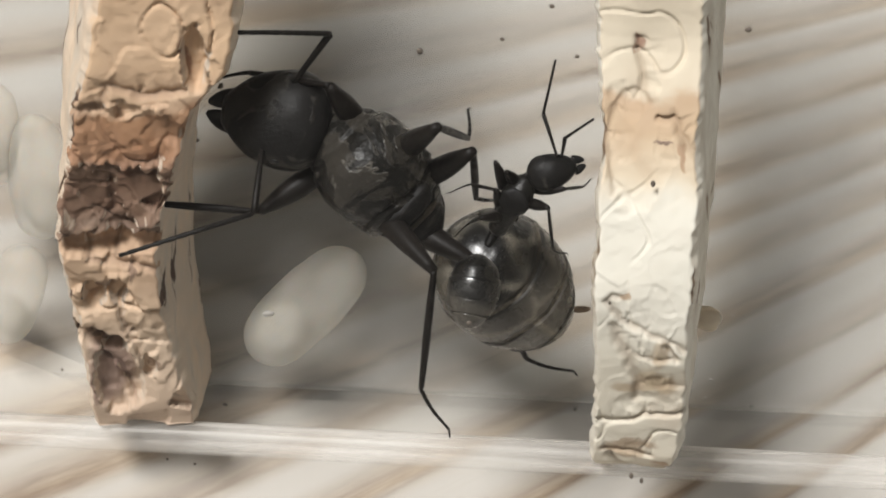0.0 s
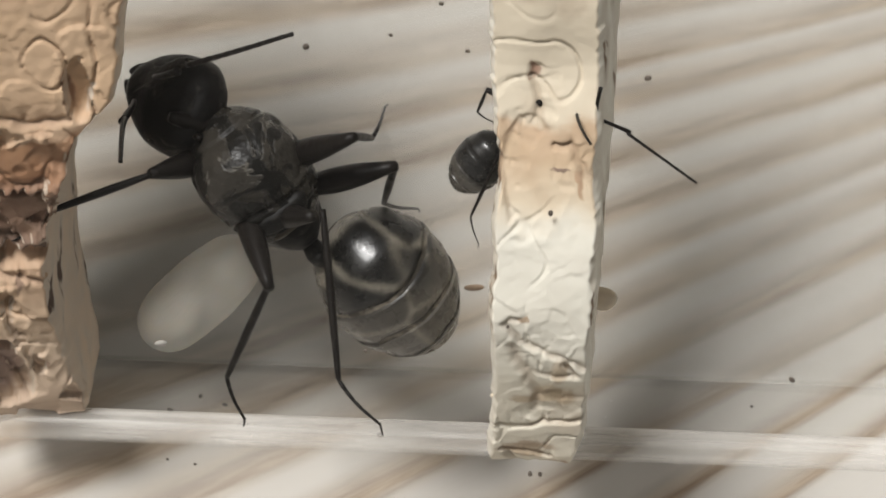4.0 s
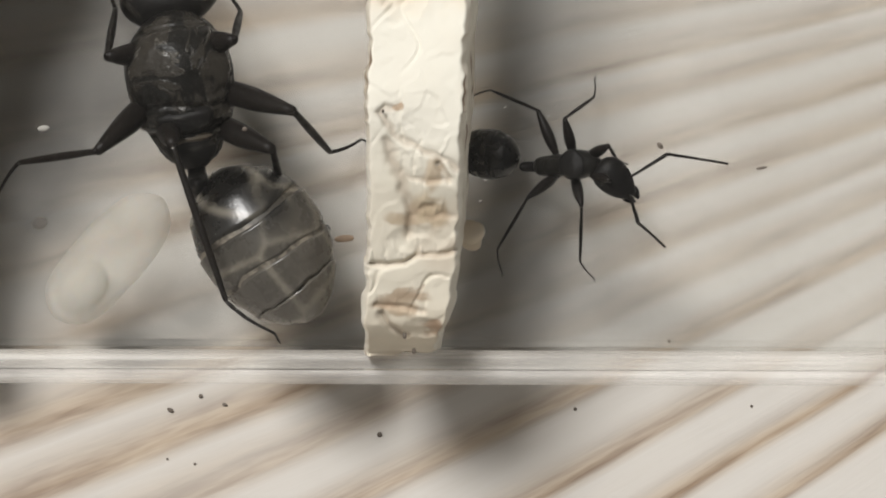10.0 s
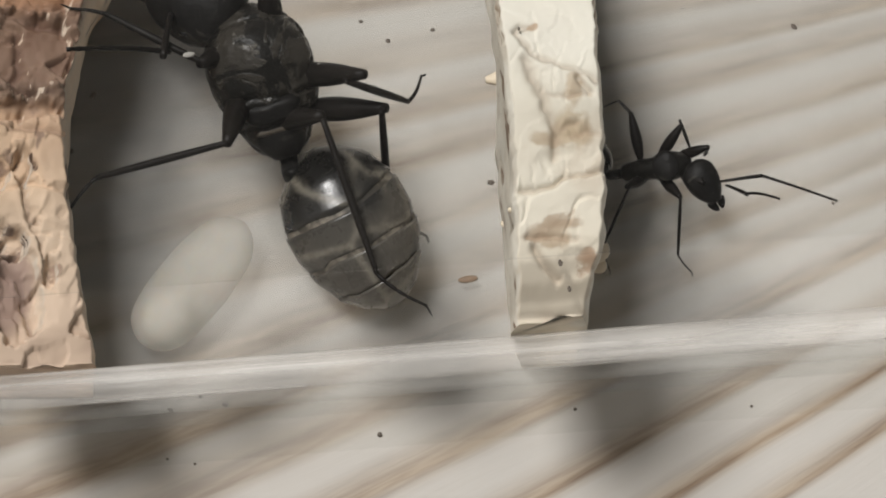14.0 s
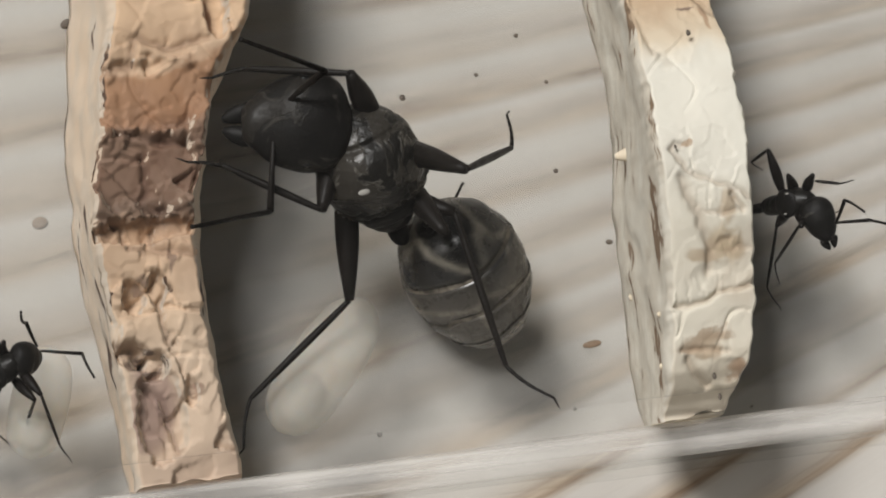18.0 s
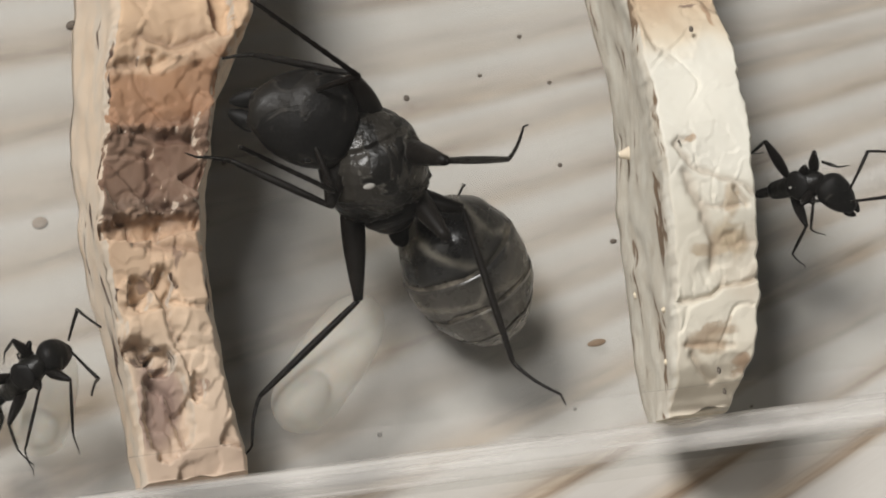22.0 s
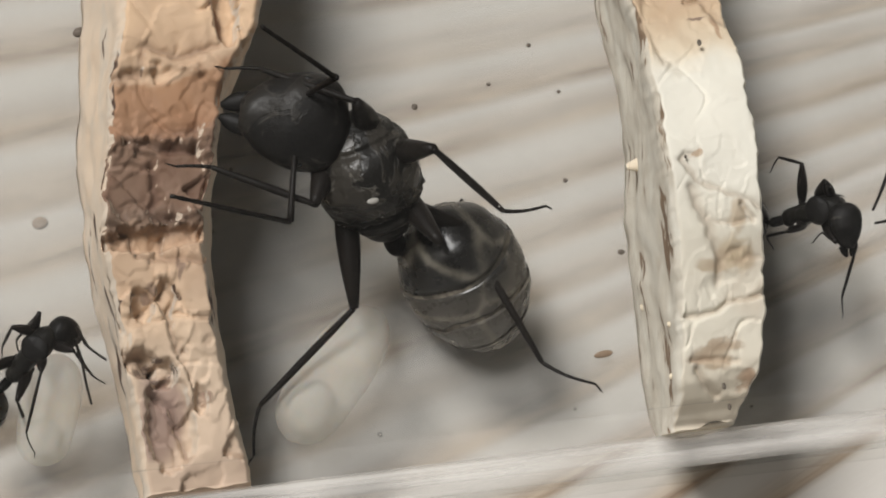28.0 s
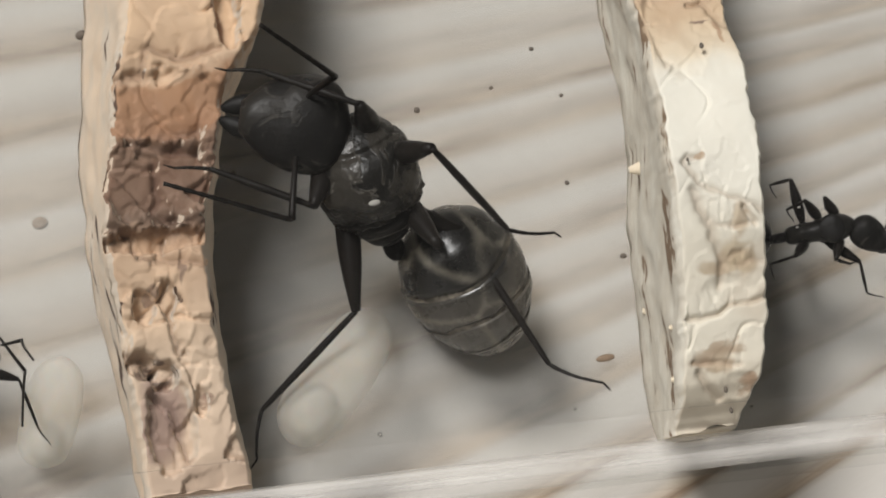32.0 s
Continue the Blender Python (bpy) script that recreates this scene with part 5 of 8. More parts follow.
    keyed(queen, 'right_middle_tibia', [(0, 5.15, -3.61, 4.76, -54.75, 66.39, -149.24), (1, 3.45, -3.63, 4.92, -45.17, 86.46, -106.68), (2, 2.84, -4.87, 4.21, -11.63, 76.83, -131.1), (3, 3.61, -4.82, 4.31, -15.54, 77.5, -144.86), (6, 4.05, -5.33, 3.94, -42.55, 51.89, -126.07), (7, 3.6, -5.14, 4.09, -39.99, 56.52, -130), (8, 3.2, -5.71, 3.61, -37.64, 48.32, -138.8), (9, 2.33, -5.26, 3.83, -16.12, 63.53, -124.12), (10, 1.89, -5.37, 3.61, -9.55, 66.16, -127.86), (11, 1.53, -5.23, 3.58, -6.39, 62.12, -146.4), (12, 1.02, -4.14, 4.08, -3.63, 57.61, -155.48), (13, 1.03, -4.4, 3.94, -4.16, 57.22, -151.7), (13.83, 2.36, -3.96, 4.29, -26.9, 62.99, -113.61), (14.67, 3.69, -3.52, 4.63, -39.65, 74.82, -67.69), (15.5, 5.02, -3.08, 4.98, 16.73, 82.33, 45.73), (16, 4.92, -2.91, 5.05, 18.19, 84.22, 43.56), (16.5, 4.27, -3.67, 4.79, -93.19, 79.25, -108.99), (17, 3.62, -4.44, 4.54, -82.37, 65.65, -140.28), (18, 5.61, -4.22, 4.35, -95.39, 52.82, -145.54), (20, 6.19, -3.65, 4.41, -81.27, 47.75, -141.6), (22, 6.98, -3.42, 4.11, -69.16, 39.6, -141.52), (25, 7.35, -3.52, 3.83, -41.8, 24.17, -148.03), (29, 7.47, -3.48, 3.77, -25.67, 7.32, -151.69), (32, 7.58, -3.48, 3.69, -22.95, 0.1, -151.96)])
    keyed(queen, 'right_hind_femur', [(0, 1.9, -1, -1.5, -34.25, -56.01, -78.56), (1, 1.9, -1, -1.5, -4.42, -51.64, -102.59), (2, 1.9, -1, -1.5, -3.83, -41.77, -107.16), (3, 1.9, -1, -1.5, -4.78, -29.63, -103.57), (6, 1.9, -1, -1.5, -27.56, -47.4, -113.08), (7, 1.9, -1, -1.5, -26.23, -54.23, -113.57), (8, 1.9, -1, -1.5, -25.33, -41.85, -116.75), (9, 1.9, -1, -1.5, -9.46, -50.98, -120.82), (10, 1.9, -1, -1.5, -5.87, -51.52, -119.37), (11, 1.9, -1, -1.5, -6.69, -51.84, -113.63), (12, 1.9, -1, -1.5, -6.71, -55.99, -111.22), (13, 1.9, -1, -1.5, -5.55, -45.46, -110.19), (15.5, 1.9, -1, -1.5, -5.15, -30.86, -99), (16, 1.9, -1, -1.5, -4.74, -30.94, -100.95), (16.5, 1.9, -1, -1.5, -24.51, -54.33, -109.9), (17, 1.9, -1, -1.5, -63.63, -78.08, -95.83), (32, 1.9, -1, -1.5, -63.63, -78.08, -95.83)])
    keyed(queen, 'right_hind_tibia', [(0, 2.52, -4.07, 3.14, 0.14, 54.77, 179.88), (1, 1.14, -4.39, 2.89, -0.15, 70.9, -179.18), (2, 0.67, -4.99, 2.23, -0.8, 76.3, -177.21), (3, 0.76, -5.73, 1.27, 4.81, 71.54, 163.95), (6, 0.41, -4.49, 2.62, -14.86, 39, -163.2), (7, 0.59, -4, 3.04, -11.75, 37.51, -161.75), (8, 0.02, -4.73, 2.24, -6.64, 33.22, -171.71), (9, 0.09, -4.03, 2.85, -4.5, 58.04, -165.52), (10, 0.19, -4.04, 2.88, -3.67, 61.22, -159.6), (11, 0.51, -4.17, 2.9, -1.16, 53.67, -172.59), (12, 0.77, -3.92, 3.14, -0.19, 72.18, -179.38), (13, 0.54, -4.69, 2.49, 0.67, 72.58, 177.96), (14.25, 0.85, -5.22, 1.93, 1.81, 36.4, -176.43), (15.5, 1.15, -5.75, 1.37, -0.58, 0.29, -172.59), (16, 0.99, -5.72, 1.38, -0.47, 4.31, -173.65), (16.5, 1.38, -3.93, 2.68, -20.7, 28.78, -163.36), (17, 1.78, -2.15, 3.98, -43.72, 55.13, -163.02), (32, 1.78, -2.15, 3.98, -43.72, 55.13, -163.02)])
    keyed(queen, 'left_scape', [(0, 9.09, 2.81, -0.34, 17.54, -32.52, 121.45), (1, 9.25, 1.37, -0.03, -0.26, -48.46, -176.39), (1.5, 9.62, 2.29, -0.56, -15.98, -66.09, 150.44), (2, 9.99, 3.21, -1.1, 26.6, -83.22, 62.24), (3, 10.52, 3.02, -1.05, 23.25, -80.14, 93.17), (4.5, 9.86, 1.92, -1.81, 40.6, -70.59, 38.35), (6, 9.2, 0.83, -2.58, 32.81, -60.67, 7.49), (10.75, 8.66, 2.2, -0.72, 12.06, -64.18, 91.45), (15.5, 8.12, 3.57, 1.13, 1.75, -55.4, 165.9), (16, 8.24, 3.17, 1.1, 2.81, -65.84, 161.49), (17, 9.27, 4.14, 0.35, 31.02, -55.83, 118.34), (18, 8.73, 3.7, 0.24, 23.2, -39.59, 146.17), (20, 8.59, 3.1, 0.34, 17.56, -41.51, 154.68), (22, 8.85, 2.3, 0.04, -2.25, -44.87, -176.89), (25, 8.23, 2.77, 0.65, 25.64, -44.66, 141.89), (29, 8.1, 2.68, 0.77, 25.38, -50.59, 141.61), (32, 8.08, 2.67, 0.79, 28.92, -57.07, 137.49)])
    keyed(queen, 'left_flagellum', [(0, 7.46, 5.47, 1.64, 17.14, 3.74, 63.15), (1, 6.81, 1.22, 2.74, 2.14, -23.36, 42.8), (1.5, 8.5, 2.41, 2.66, 13.28, -49.01, 59.24), (2, 10.2, 3.6, 2.57, 12.68, -76.13, 82.99), (3, 10.48, 3.65, 2.6, 105.88, -87.67, 42.84), (6, 11, 1.06, 0.65, 56.71, -66.91, 76.46), (15.5, 6.09, 4.08, 4.17, 5.07, -33.01, 67.5), (16, 6.81, 3.65, 4.47, 3.84, -10.81, 63.52), (17, 8.29, 5.97, 3.41, 39.11, -45.73, 39.06), (18, 6.36, 5.29, 2.6, 55.92, -32.72, 37.34), (20, 6.09, 4.29, 2.79, 44.44, 1.88, 81.68), (22, 6.23, 2.16, 2.65, 30.39, -6.43, 29.99), (25, 6.16, 4.39, 3.25, 33.91, -2.58, 41.99), (29, 6.26, 4.14, 3.63, 33.86, -4.95, 44.38), (32, 6.6, 4.03, 3.9, 32.6, 5.07, 48.21)])
    keyed(queen, 'right_scape', [(0, 9.96, 0.34, -0.62, -19.91, -16.83, -75.57), (1, 10.53, 0.51, 0.07, -3.1, -29.06, -106.91), (2, 9.63, 1.15, -1.1, -3.02, -0.2, -85.28), (3, 11.09, 1.52, -1.05, -9.08, -61.55, -78.69), (6, 8.84, -0.87, -2.54, -48.23, -62.98, -83.45), (17, 10.55, 1.86, -0.23, -38.82, -42.29, -65.17), (18, 9.63, 2.44, -0.62, -50.46, -26.75, -42.89), (20, 9.51, 2.22, -0.52, -46.1, -19.05, -50.41), (22, 9.71, 1.31, -0.78, -63.04, -36.12, -48.44), (25, 9.76, 1.21, -0.7, -59.53, -36.25, -39.44), (29, 9.75, 1.29, -0.59, -60, -39.61, -35.18), (32, 9.74, 1.31, -0.58, -55.87, -37.35, -34.35)])
    keyed(queen, 'right_flagellum', [(0, 10.85, -3.09, 0.46, 15.85, -26.31, 39.26), (1, 9.59, -2.59, 1.86, 2.64, -45.48, 38.61), (2, 9.94, -2.54, -1.08, 6.44, -63.22, 67.19), (2.33, 10.44, -1.76, 0.01, 1.44, -65.39, 126.01), (2.67, 10.94, -0.99, 1.11, -5.59, -64.61, -173.31), (3, 11.44, -0.21, 2.2, -7.57, -61.67, -117.23), (6, 9.03, -2.54, 0.76, -26.31, -21.68, -89.78), (9.67, 9.92, -1.9, 1.26, -2.59, -15.36, -50.63), (13.33, 10.81, -1.26, 1.76, 20.19, -24.82, -11.77), (17, 11.7, -0.62, 2.26, 33.31, -45.63, 27.32), (18, 12.05, 0.19, 1.05, 34.75, -18.06, 27.94), (20, 11.74, -0.48, 0.69, 38.64, -12.14, 41.19), (22, 11.69, -0.92, 1.41, 25.02, 13.55, 31.77), (25, 12.06, -0.68, 1.49, 20.53, -10.37, 18.38), (29, 12.08, -0.35, 1.77, 24.54, -17.17, 20.95), (32, 12.17, -0.35, 1.67, 24.84, -17.59, 21.1)])
    keyed(worker_a, 'root', [(0, -10.15, -8.17, 24.38, -4.03, -47.14, 54.3), (0.5, -9.32, -7.69, 25.67, -8.3, -51.93, 72.41), (1, -8.02, -6.95, 24.94, -18.77, -57.69, 95.95), (1.5, -8.31, -7.09, 26.65, -16.7, -56.84, 97.09), (2, -9.3, -7.17, 26.53, -20.61, -56.92, 103.16), (2.5, -10.66, -5.27, 28.53, -21.53, -69.85, 79.85), (3, -10.67, -4.07, 29.15, 11.31, -80.82, 23.97), (3.5, -10.59, -5.26, 30.5, 36.42, -74.97, -7.82), (5.5, -7.1, -5.02, 26.06, 36.86, -57.19, -41.45), (6, -7.81, -4.39, 23.7, 25.4, -55.77, -42.03), (6.5, -9.22, -3.24, 22.72, 22.92, -52.84, -41.12), (7, -9.01, -2.9, 21, 22.47, -49.34, -41.98), (7.5, -8.1, -2.45, 20.31, 12.27, -42.26, -18.75), (8, -7.15, -3.06, 20.36, 11.93, -34.36, -3.27), (9, -6.5, -3.71, 19.61, 15.02, -32.49, -19.45), (9.5, -6.96, -3.89, 19.85, 14.04, -35.09, -16.25), (10, -6.78, -4.47, 18.64, 14.82, -38.8, -14.21), (10.5, -6.68, -4.12, 17.56, 18.85, -38.45, -14.59), (11, -4.56, -4.09, 16.45, 13.96, -37.69, -10.87), (11.5, -4.05, -5.53, 17.76, 7.11, -27.19, -1.5), (12, -3.35, -6.74, 18.82, 9.61, -16.7, 3.57), (12.5, -3.52, -6.78, 19.25, 9.47, -25.74, 0.45), (13, -3.63, -6.6, 19.08, 12.2, -34.81, -4.28), (13.5, -3.38, -5.84, 19.16, 10.85, -31.22, -3.53), (15.5, -0.42, -4.1, 13.52, 11.01, -16.01, -3.16), (16, 1.9, -3.97, 12.9, 13.98, -41.52, -8.67), (16.5, 2.22, -4.24, 13.06, 14.08, -44.96, -10.4), (17, 3.26, -5.48, 13.93, 16.22, -47.54, -13.64), (17.5, 3.52, -6.15, 14.56, 20.05, -54.32, -14.54), (18, 3.7, -6.57, 14.89, 21.42, -62.73, -14.82), (18.5, 3.83, -6.38, 14.67, 22.6, -62.04, -17.88), (19, 3.87, -6.07, 14.55, 22.39, -61.43, -19.66), (19.5, 3.91, -5.88, 14.52, 22.78, -60.84, -22.05), (20, 3.95, -5.69, 14.51, 23.33, -60.14, -24.63), (20.5, 3.97, -5.72, 14.51, 21.51, -59.21, -20.1), (21, 3.98, -5.76, 14.53, 19.83, -58.18, -15.72), (21.5, 4.09, -5.81, 14.46, 17.77, -57.2, -11.14), (22, 4.2, -5.83, 14.43, 16.5, -56.02, -7.14), (22.5, 4.4, -5.84, 14.41, 16.23, -50.47, -8.44), (23, 4.46, -5.92, 14.53, 16.01, -44.83, -9.77), (23.5, 4.56, -5.81, 14.42, 15.17, -39.36, -10.69), (24, 4.65, -5.82, 14.36, 14.49, -33.81, -11.95), (24.5, 4.75, -5.85, 14.37, 14.34, -28.29, -13.37), (25, 4.84, -5.89, 14.38, 13.34, -22.78, -14.46), (25.5, 4.76, -5.98, 14.4, 13.67, -26.52, -12.07), (27.5, 4.5, -7.1, 15.04, 12.99, -42.25, -2.17), (28, 4.42, -7.22, 15.03, 12.21, -45.97, 0.79), (28.5, 4.68, -7.25, 15.05, 13.71, -31.04, -6.43), (29, 4.9, -7.29, 15.07, 12.74, -16.29, -12.44), (29.5, 4.77, -7.53, 15.07, 12.25, -21.2, -8.29), (30, 4.53, -7.76, 15.11, 11.86, -25.82, -4.09), (30.5, 4.36, -7.91, 15.06, 11.19, -30.53, 0.34), (31, 4.24, -8.2, 15.08, 10.02, -35.16, 5.01), (31.5, 4.3, -8.1, 15.13, 10.29, -27.06, 2.89), (32, 4.39, -7.98, 15.12, 10.19, -18.71, 1.06)])
    keyed(worker_a, 'head', [(0, 3.6, -0, 0, -22.92, 19.75, -47.7), (1, 3.6, -0, 0, -59.48, 37.06, -108.23), (2, 3.6, 0, 0, -51.4, 34.31, -86.19), (2.5, 3.6, 0, 0, -89.93, 62.16, -107.21), (3, 3.6, 0, -0, -175.82, 62.56, -177.17), (6, 3.6, 0, 0, -73.98, 50.85, -107.61), (7, 3.6, 0, -0, -50.11, 49.1, -77.28), (8, 3.6, 0, 0, -14.08, 58.81, -29.85), (9, 3.6, 0, -0, -21.58, 10.21, -64.87), (10, 3.6, -0, -0, -23.84, 32.82, -54.16), (11, 3.6, -0, -0, -25.12, 9.57, -67.97), (12, 3.6, -0, -0, -3.43, -0.98, -55.94), (13, 3.6, 0, -0, -20.98, 7.62, -65.01), (15.5, 3.6, -0, -0, -4.18, -0.19, -64.97), (16, 3.6, -0, -0, -28.11, 21.36, -66.82), (17, 3.6, -0, -0, -35.46, 9.64, -73.11), (18, 3.6, 0, 0, -50.85, 8.49, -79.87), (20, 3.6, -0, 0, -54.7, 26.97, -90.79), (22, 3.6, -0, -0, -45.16, 35.72, -76.6), (25, 3.6, -0, -0, -12.98, 2.08, -74.4), (28, 3.6, -0, 0, -33.08, -5.78, -96.78), (29, 3.6, 0, -0, -6.13, -0.29, -65.5), (31, 3.6, -0, -0, -20.74, 3.2, -69.64), (32, 3.6, 0, -0, -5.4, 31.8, -47.37)])
    keyed(worker_a, 'gaster', [(0, -1.17, 0.1, 0.29, -12.44, -30.74, -155.83), (1, -0.63, -0.02, 0.13, -29.07, -0.03, -148.56), (2, -0.57, 0.03, 0.08, -22.76, -3.98, -155.72), (3, -0.69, -0.3, 0.56, -28.42, -16.04, -157.87), (6, -0.7, -0.15, 0.27, -18.61, -48.63, -155.81), (7, -0.82, -0.24, 0.3, -28.07, -37.78, -138.52), (8, -0.87, 0.29, -0.04, 4.3, 5.13, 170.03), (9, -0.69, 0.52, -0.09, 0.09, 7.47, 179.8), (10, -0.77, 0.45, 0.01, 4.82, -3.42, 170.96), (11, -0.55, 0.61, -0.13, 3.41, -5.92, 173.05), (12, -0.38, 0.87, -0.35, 2.14, 46.01, 160.49), (13, -0.38, 0.9, -0.24, 5.91, 24.42, 169.79), (15.5, -0.7, 0.38, -0.34, 0.73, 33.24, 172.86), (16, -0.61, 0.67, -0.09, 4.13, -1.53, 172.87), (17, -0.65, 0.49, -0.01, 3.45, -12.7, 174.82), (18, -0.72, 0.37, 0.24, 9.41, -15.13, 170.33), (20, -0.75, 0.47, 0.27, 2.63, -15.57, 177.26), (22, -0.84, 0.48, 0.21, 9.9, -12.42, 167.8), (25, -0.92, -0.03, -0.23, -0.49, 22.31, -178.3), (28, -0.78, 0.2, 0.01, 9.19, 8.25, 167.24), (29, -0.73, -0.02, -0.35, -0.26, 34.01, -178.35), (31, -0.77, 0.21, -0.15, 6.94, 19.39, 165.93), (32, -0.72, 0.13, -0.35, 1.53, 34.31, 169.79)])
    keyed(worker_a, 'left_front_femur', [(0, 2.8, 0.4, -0.55, 31.83, -51.85, 29.76), (8, 2.8, 0.4, -0.55, 31.83, -51.85, 29.76), (9, 2.8, 0.4, -0.55, 11.53, -30.6, 17.2), (10, 2.8, 0.4, -0.55, 14.48, -31.89, 15.33), (11, 2.8, 0.4, -0.55, 3.7, -26.91, 4.76), (12, 2.8, 0.4, -0.55, 0.41, -48.28, 3.49), (13, 2.8, 0.4, -0.55, 2.5, -21.74, 4.49), (22, 2.8, 0.4, -0.55, 28.5, -35.66, 41.14), (31, 2.8, 0.4, -0.55, 43.12, -60.54, 79.38), (32, 2.8, 0.4, -0.55, 9.13, -49.98, 109.42)])
    keyed(worker_a, 'left_front_tibia', [(0, 3.87, 1.01, 1.02, -17.94, 56.8, -170.92), (8, 3.87, 1.01, 1.02, -17.94, 56.8, -170.92), (8.5, 4.16, 0.96, 0.75, -29.26, 63.11, -111.34), (9, 4.44, 0.91, 0.47, -19.49, 70.68, -32.93), (10, 4.44, 0.85, 0.51, -92.93, 72.08, -128.75), (11, 4.58, 0.55, 0.36, -57.45, 63.79, -105.74), (12, 4.13, 0.48, 0.94, -8.99, 72.18, -50.03), (13, 4.65, 0.55, 0.19, -147.43, 79.23, -161.51), (31, 2.98, 1.37, 1.19, -74.83, 69.43, -136.36), (32, 2.37, 1.61, 0.98, -21.21, 75.69, -72.23)])
    keyed(worker_a, 'left_middle_femur', [(0, 1.9, 0.5, -0.65, 46.44, -22.19, 36.43), (1, 1.9, 0.5, -0.65, 46.44, -22.19, 36.43), (2, 1.9, 0.5, -0.65, 40.55, -21.23, 27.21), (2.5, 1.9, 0.5, -0.65, 70.26, -34.78, 46.99), (3, 1.9, 0.5, -0.65, 100.89, -55.25, 58.79), (8, 1.9, 0.5, -0.65, 37.11, -57.87, 92.98), (10, 1.9, 0.5, -0.65, 35.37, -35.45, 82.62), (11, 1.9, 0.5, -0.65, 33.98, -35.42, 75.12), (12, 1.9, 0.5, -0.65, 4.46, -24.82, 76.23), (13, 1.9, 0.5, -0.65, 21.7, -16.15, 55.89), (15.5, 1.9, 0.5, -0.65, 3.37, -24.03, 40.31), (16, 1.9, 0.5, -0.65, 40.04, -41.46, 39.69), (17, 1.9, 0.5, -0.65, 74.34, -54.01, 44.78), (18, 1.9, 0.5, -0.65, 90.07, -43.52, 34.24), (20, 1.9, 0.5, -0.65, 110.6, -44.85, 16.64), (22, 1.9, 0.5, -0.65, 77.47, -44.44, 12.63), (25, 1.9, 0.5, -0.65, 40.18, -69.69, 68.23), (28, 1.9, 0.5, -0.65, 39.16, -39.48, 30.68), (29, 1.9, 0.5, -0.65, 14.75, -62.93, 85.56), (31, 1.9, 0.5, -0.65, 37.58, -56.29, 85.09), (32, 1.9, 0.5, -0.65, 9.5, -54.37, 114.77)])
    keyed(worker_a, 'left_middle_tibia', [(0, 3.54, 1.71, 0.18, -102.48, 48.9, -158.11), (1, 3.54, 1.71, 0.18, -102.48, 48.9, -158.11), (2, 3.72, 1.44, 0.15, -96.62, 48.89, -151.17), (3, 2.55, 1.57, 1.16, 175.66, 54.93, 177.59), (5.5, 2.19, 1.62, 1.19, 86.4, 54.77, 137.99), (8, 1.84, 1.67, 1.21, 24.61, 32.92, 130.44), (10, 2.13, 2.28, 0.63, 48.83, 60.13, 91.69), (11, 2.36, 2.23, 0.62, 60.23, 69.01, 97.96), (12, 2.38, 2.44, 0.27, 5.99, 68.21, 37.97), (12.5, 2.73, 2.34, 0.12, -24.39, 71, -31.18), (13, 3.09, 2.25, -0.04, -42.58, 62.76, -88.56), (15.5, 3.43, 1.8, 0.25, -9.16, 64.37, -67.08), (16, 3.17, 1.55, 0.81, -79.7, 65.1, -129.13), (17, 2.82, 1.41, 1.13, -112.01, 62.66, -152.63), (18, 3.22, 1.4, 0.86, -117.78, 49.47, -158.15), (20, 3.39, 0.95, 0.9, -136.22, 50.21, -166.94), (22, 3.43, 0.84, 0.89, -133.9, 55.45, -166.75), (25, 2.18, 1.21, 1.41, -71.53, 83.44, -98.45), (28, 3.36, 1.37, 0.75, -101.89, 63.07, -152.03), (28.5, 2.67, 1.43, 1.03, -46.76, 49.14, -152.08), (29, 1.98, 1.5, 1.31, -2.19, 40.12, -167.07), (31, 2, 1.72, 1.18, -39.14, 58.23, -154.56), (32, 1.36, 1.66, 1.14, -20.52, 72.47, -131.7)])
    keyed(worker_a, 'left_hind_femur', [(0, 1, 0.45, -0.65, 81.37, -42.6, 18.19), (1, 1, 0.45, -0.65, 81.37, -42.6, 18.19), (2, 1, 0.45, -0.65, 153.46, -56.73, 9.23), (3, 1, 0.45, -0.65, 58.77, -37.42, 109.86), (8, 1, 0.45, -0.65, 65.3, -77.39, 86.2), (9, 1, 0.45, -0.65, 28.96, -37.88, 92.77), (10, 1, 0.45, -0.65, 27.46, -11.34, 107.9), (11, 1, 0.45, -0.65, 26.26, -9.04, 104.97), (12, 1, 0.45, -0.65, 4.14, -0.99, 89.34), (13, 1, 0.45, -0.65, 23.14, -3.33, 95.31), (15.5, 1, 0.45, -0.65, 4.62, -1.87, 89.22), (16, 1, 0.45, -0.65, 28.56, -11.27, 109.86), (17, 1, 0.45, -0.65, 34.71, -13.69, 109.97), (18, 1, 0.45, -0.65, 53.27, -13.71, 85.73), (20, 1, 0.45, -0.65, 57.23, -41.89, 93.91), (22, 1, 0.45, -0.65, 49.8, -31.5, 86.7), (25, 1, 0.45, -0.65, 12.96, -4.18, 105.92), (28, 1, 0.45, -0.65, 34.89, -20.37, 61.36), (29, 1, 0.45, -0.65, 6.49, -1.8, 105.5), (31, 1, 0.45, -0.65, 25.18, -27.97, 81.37), (32, 1, 0.45, -0.65, 6.77, -16.11, 93.71)])
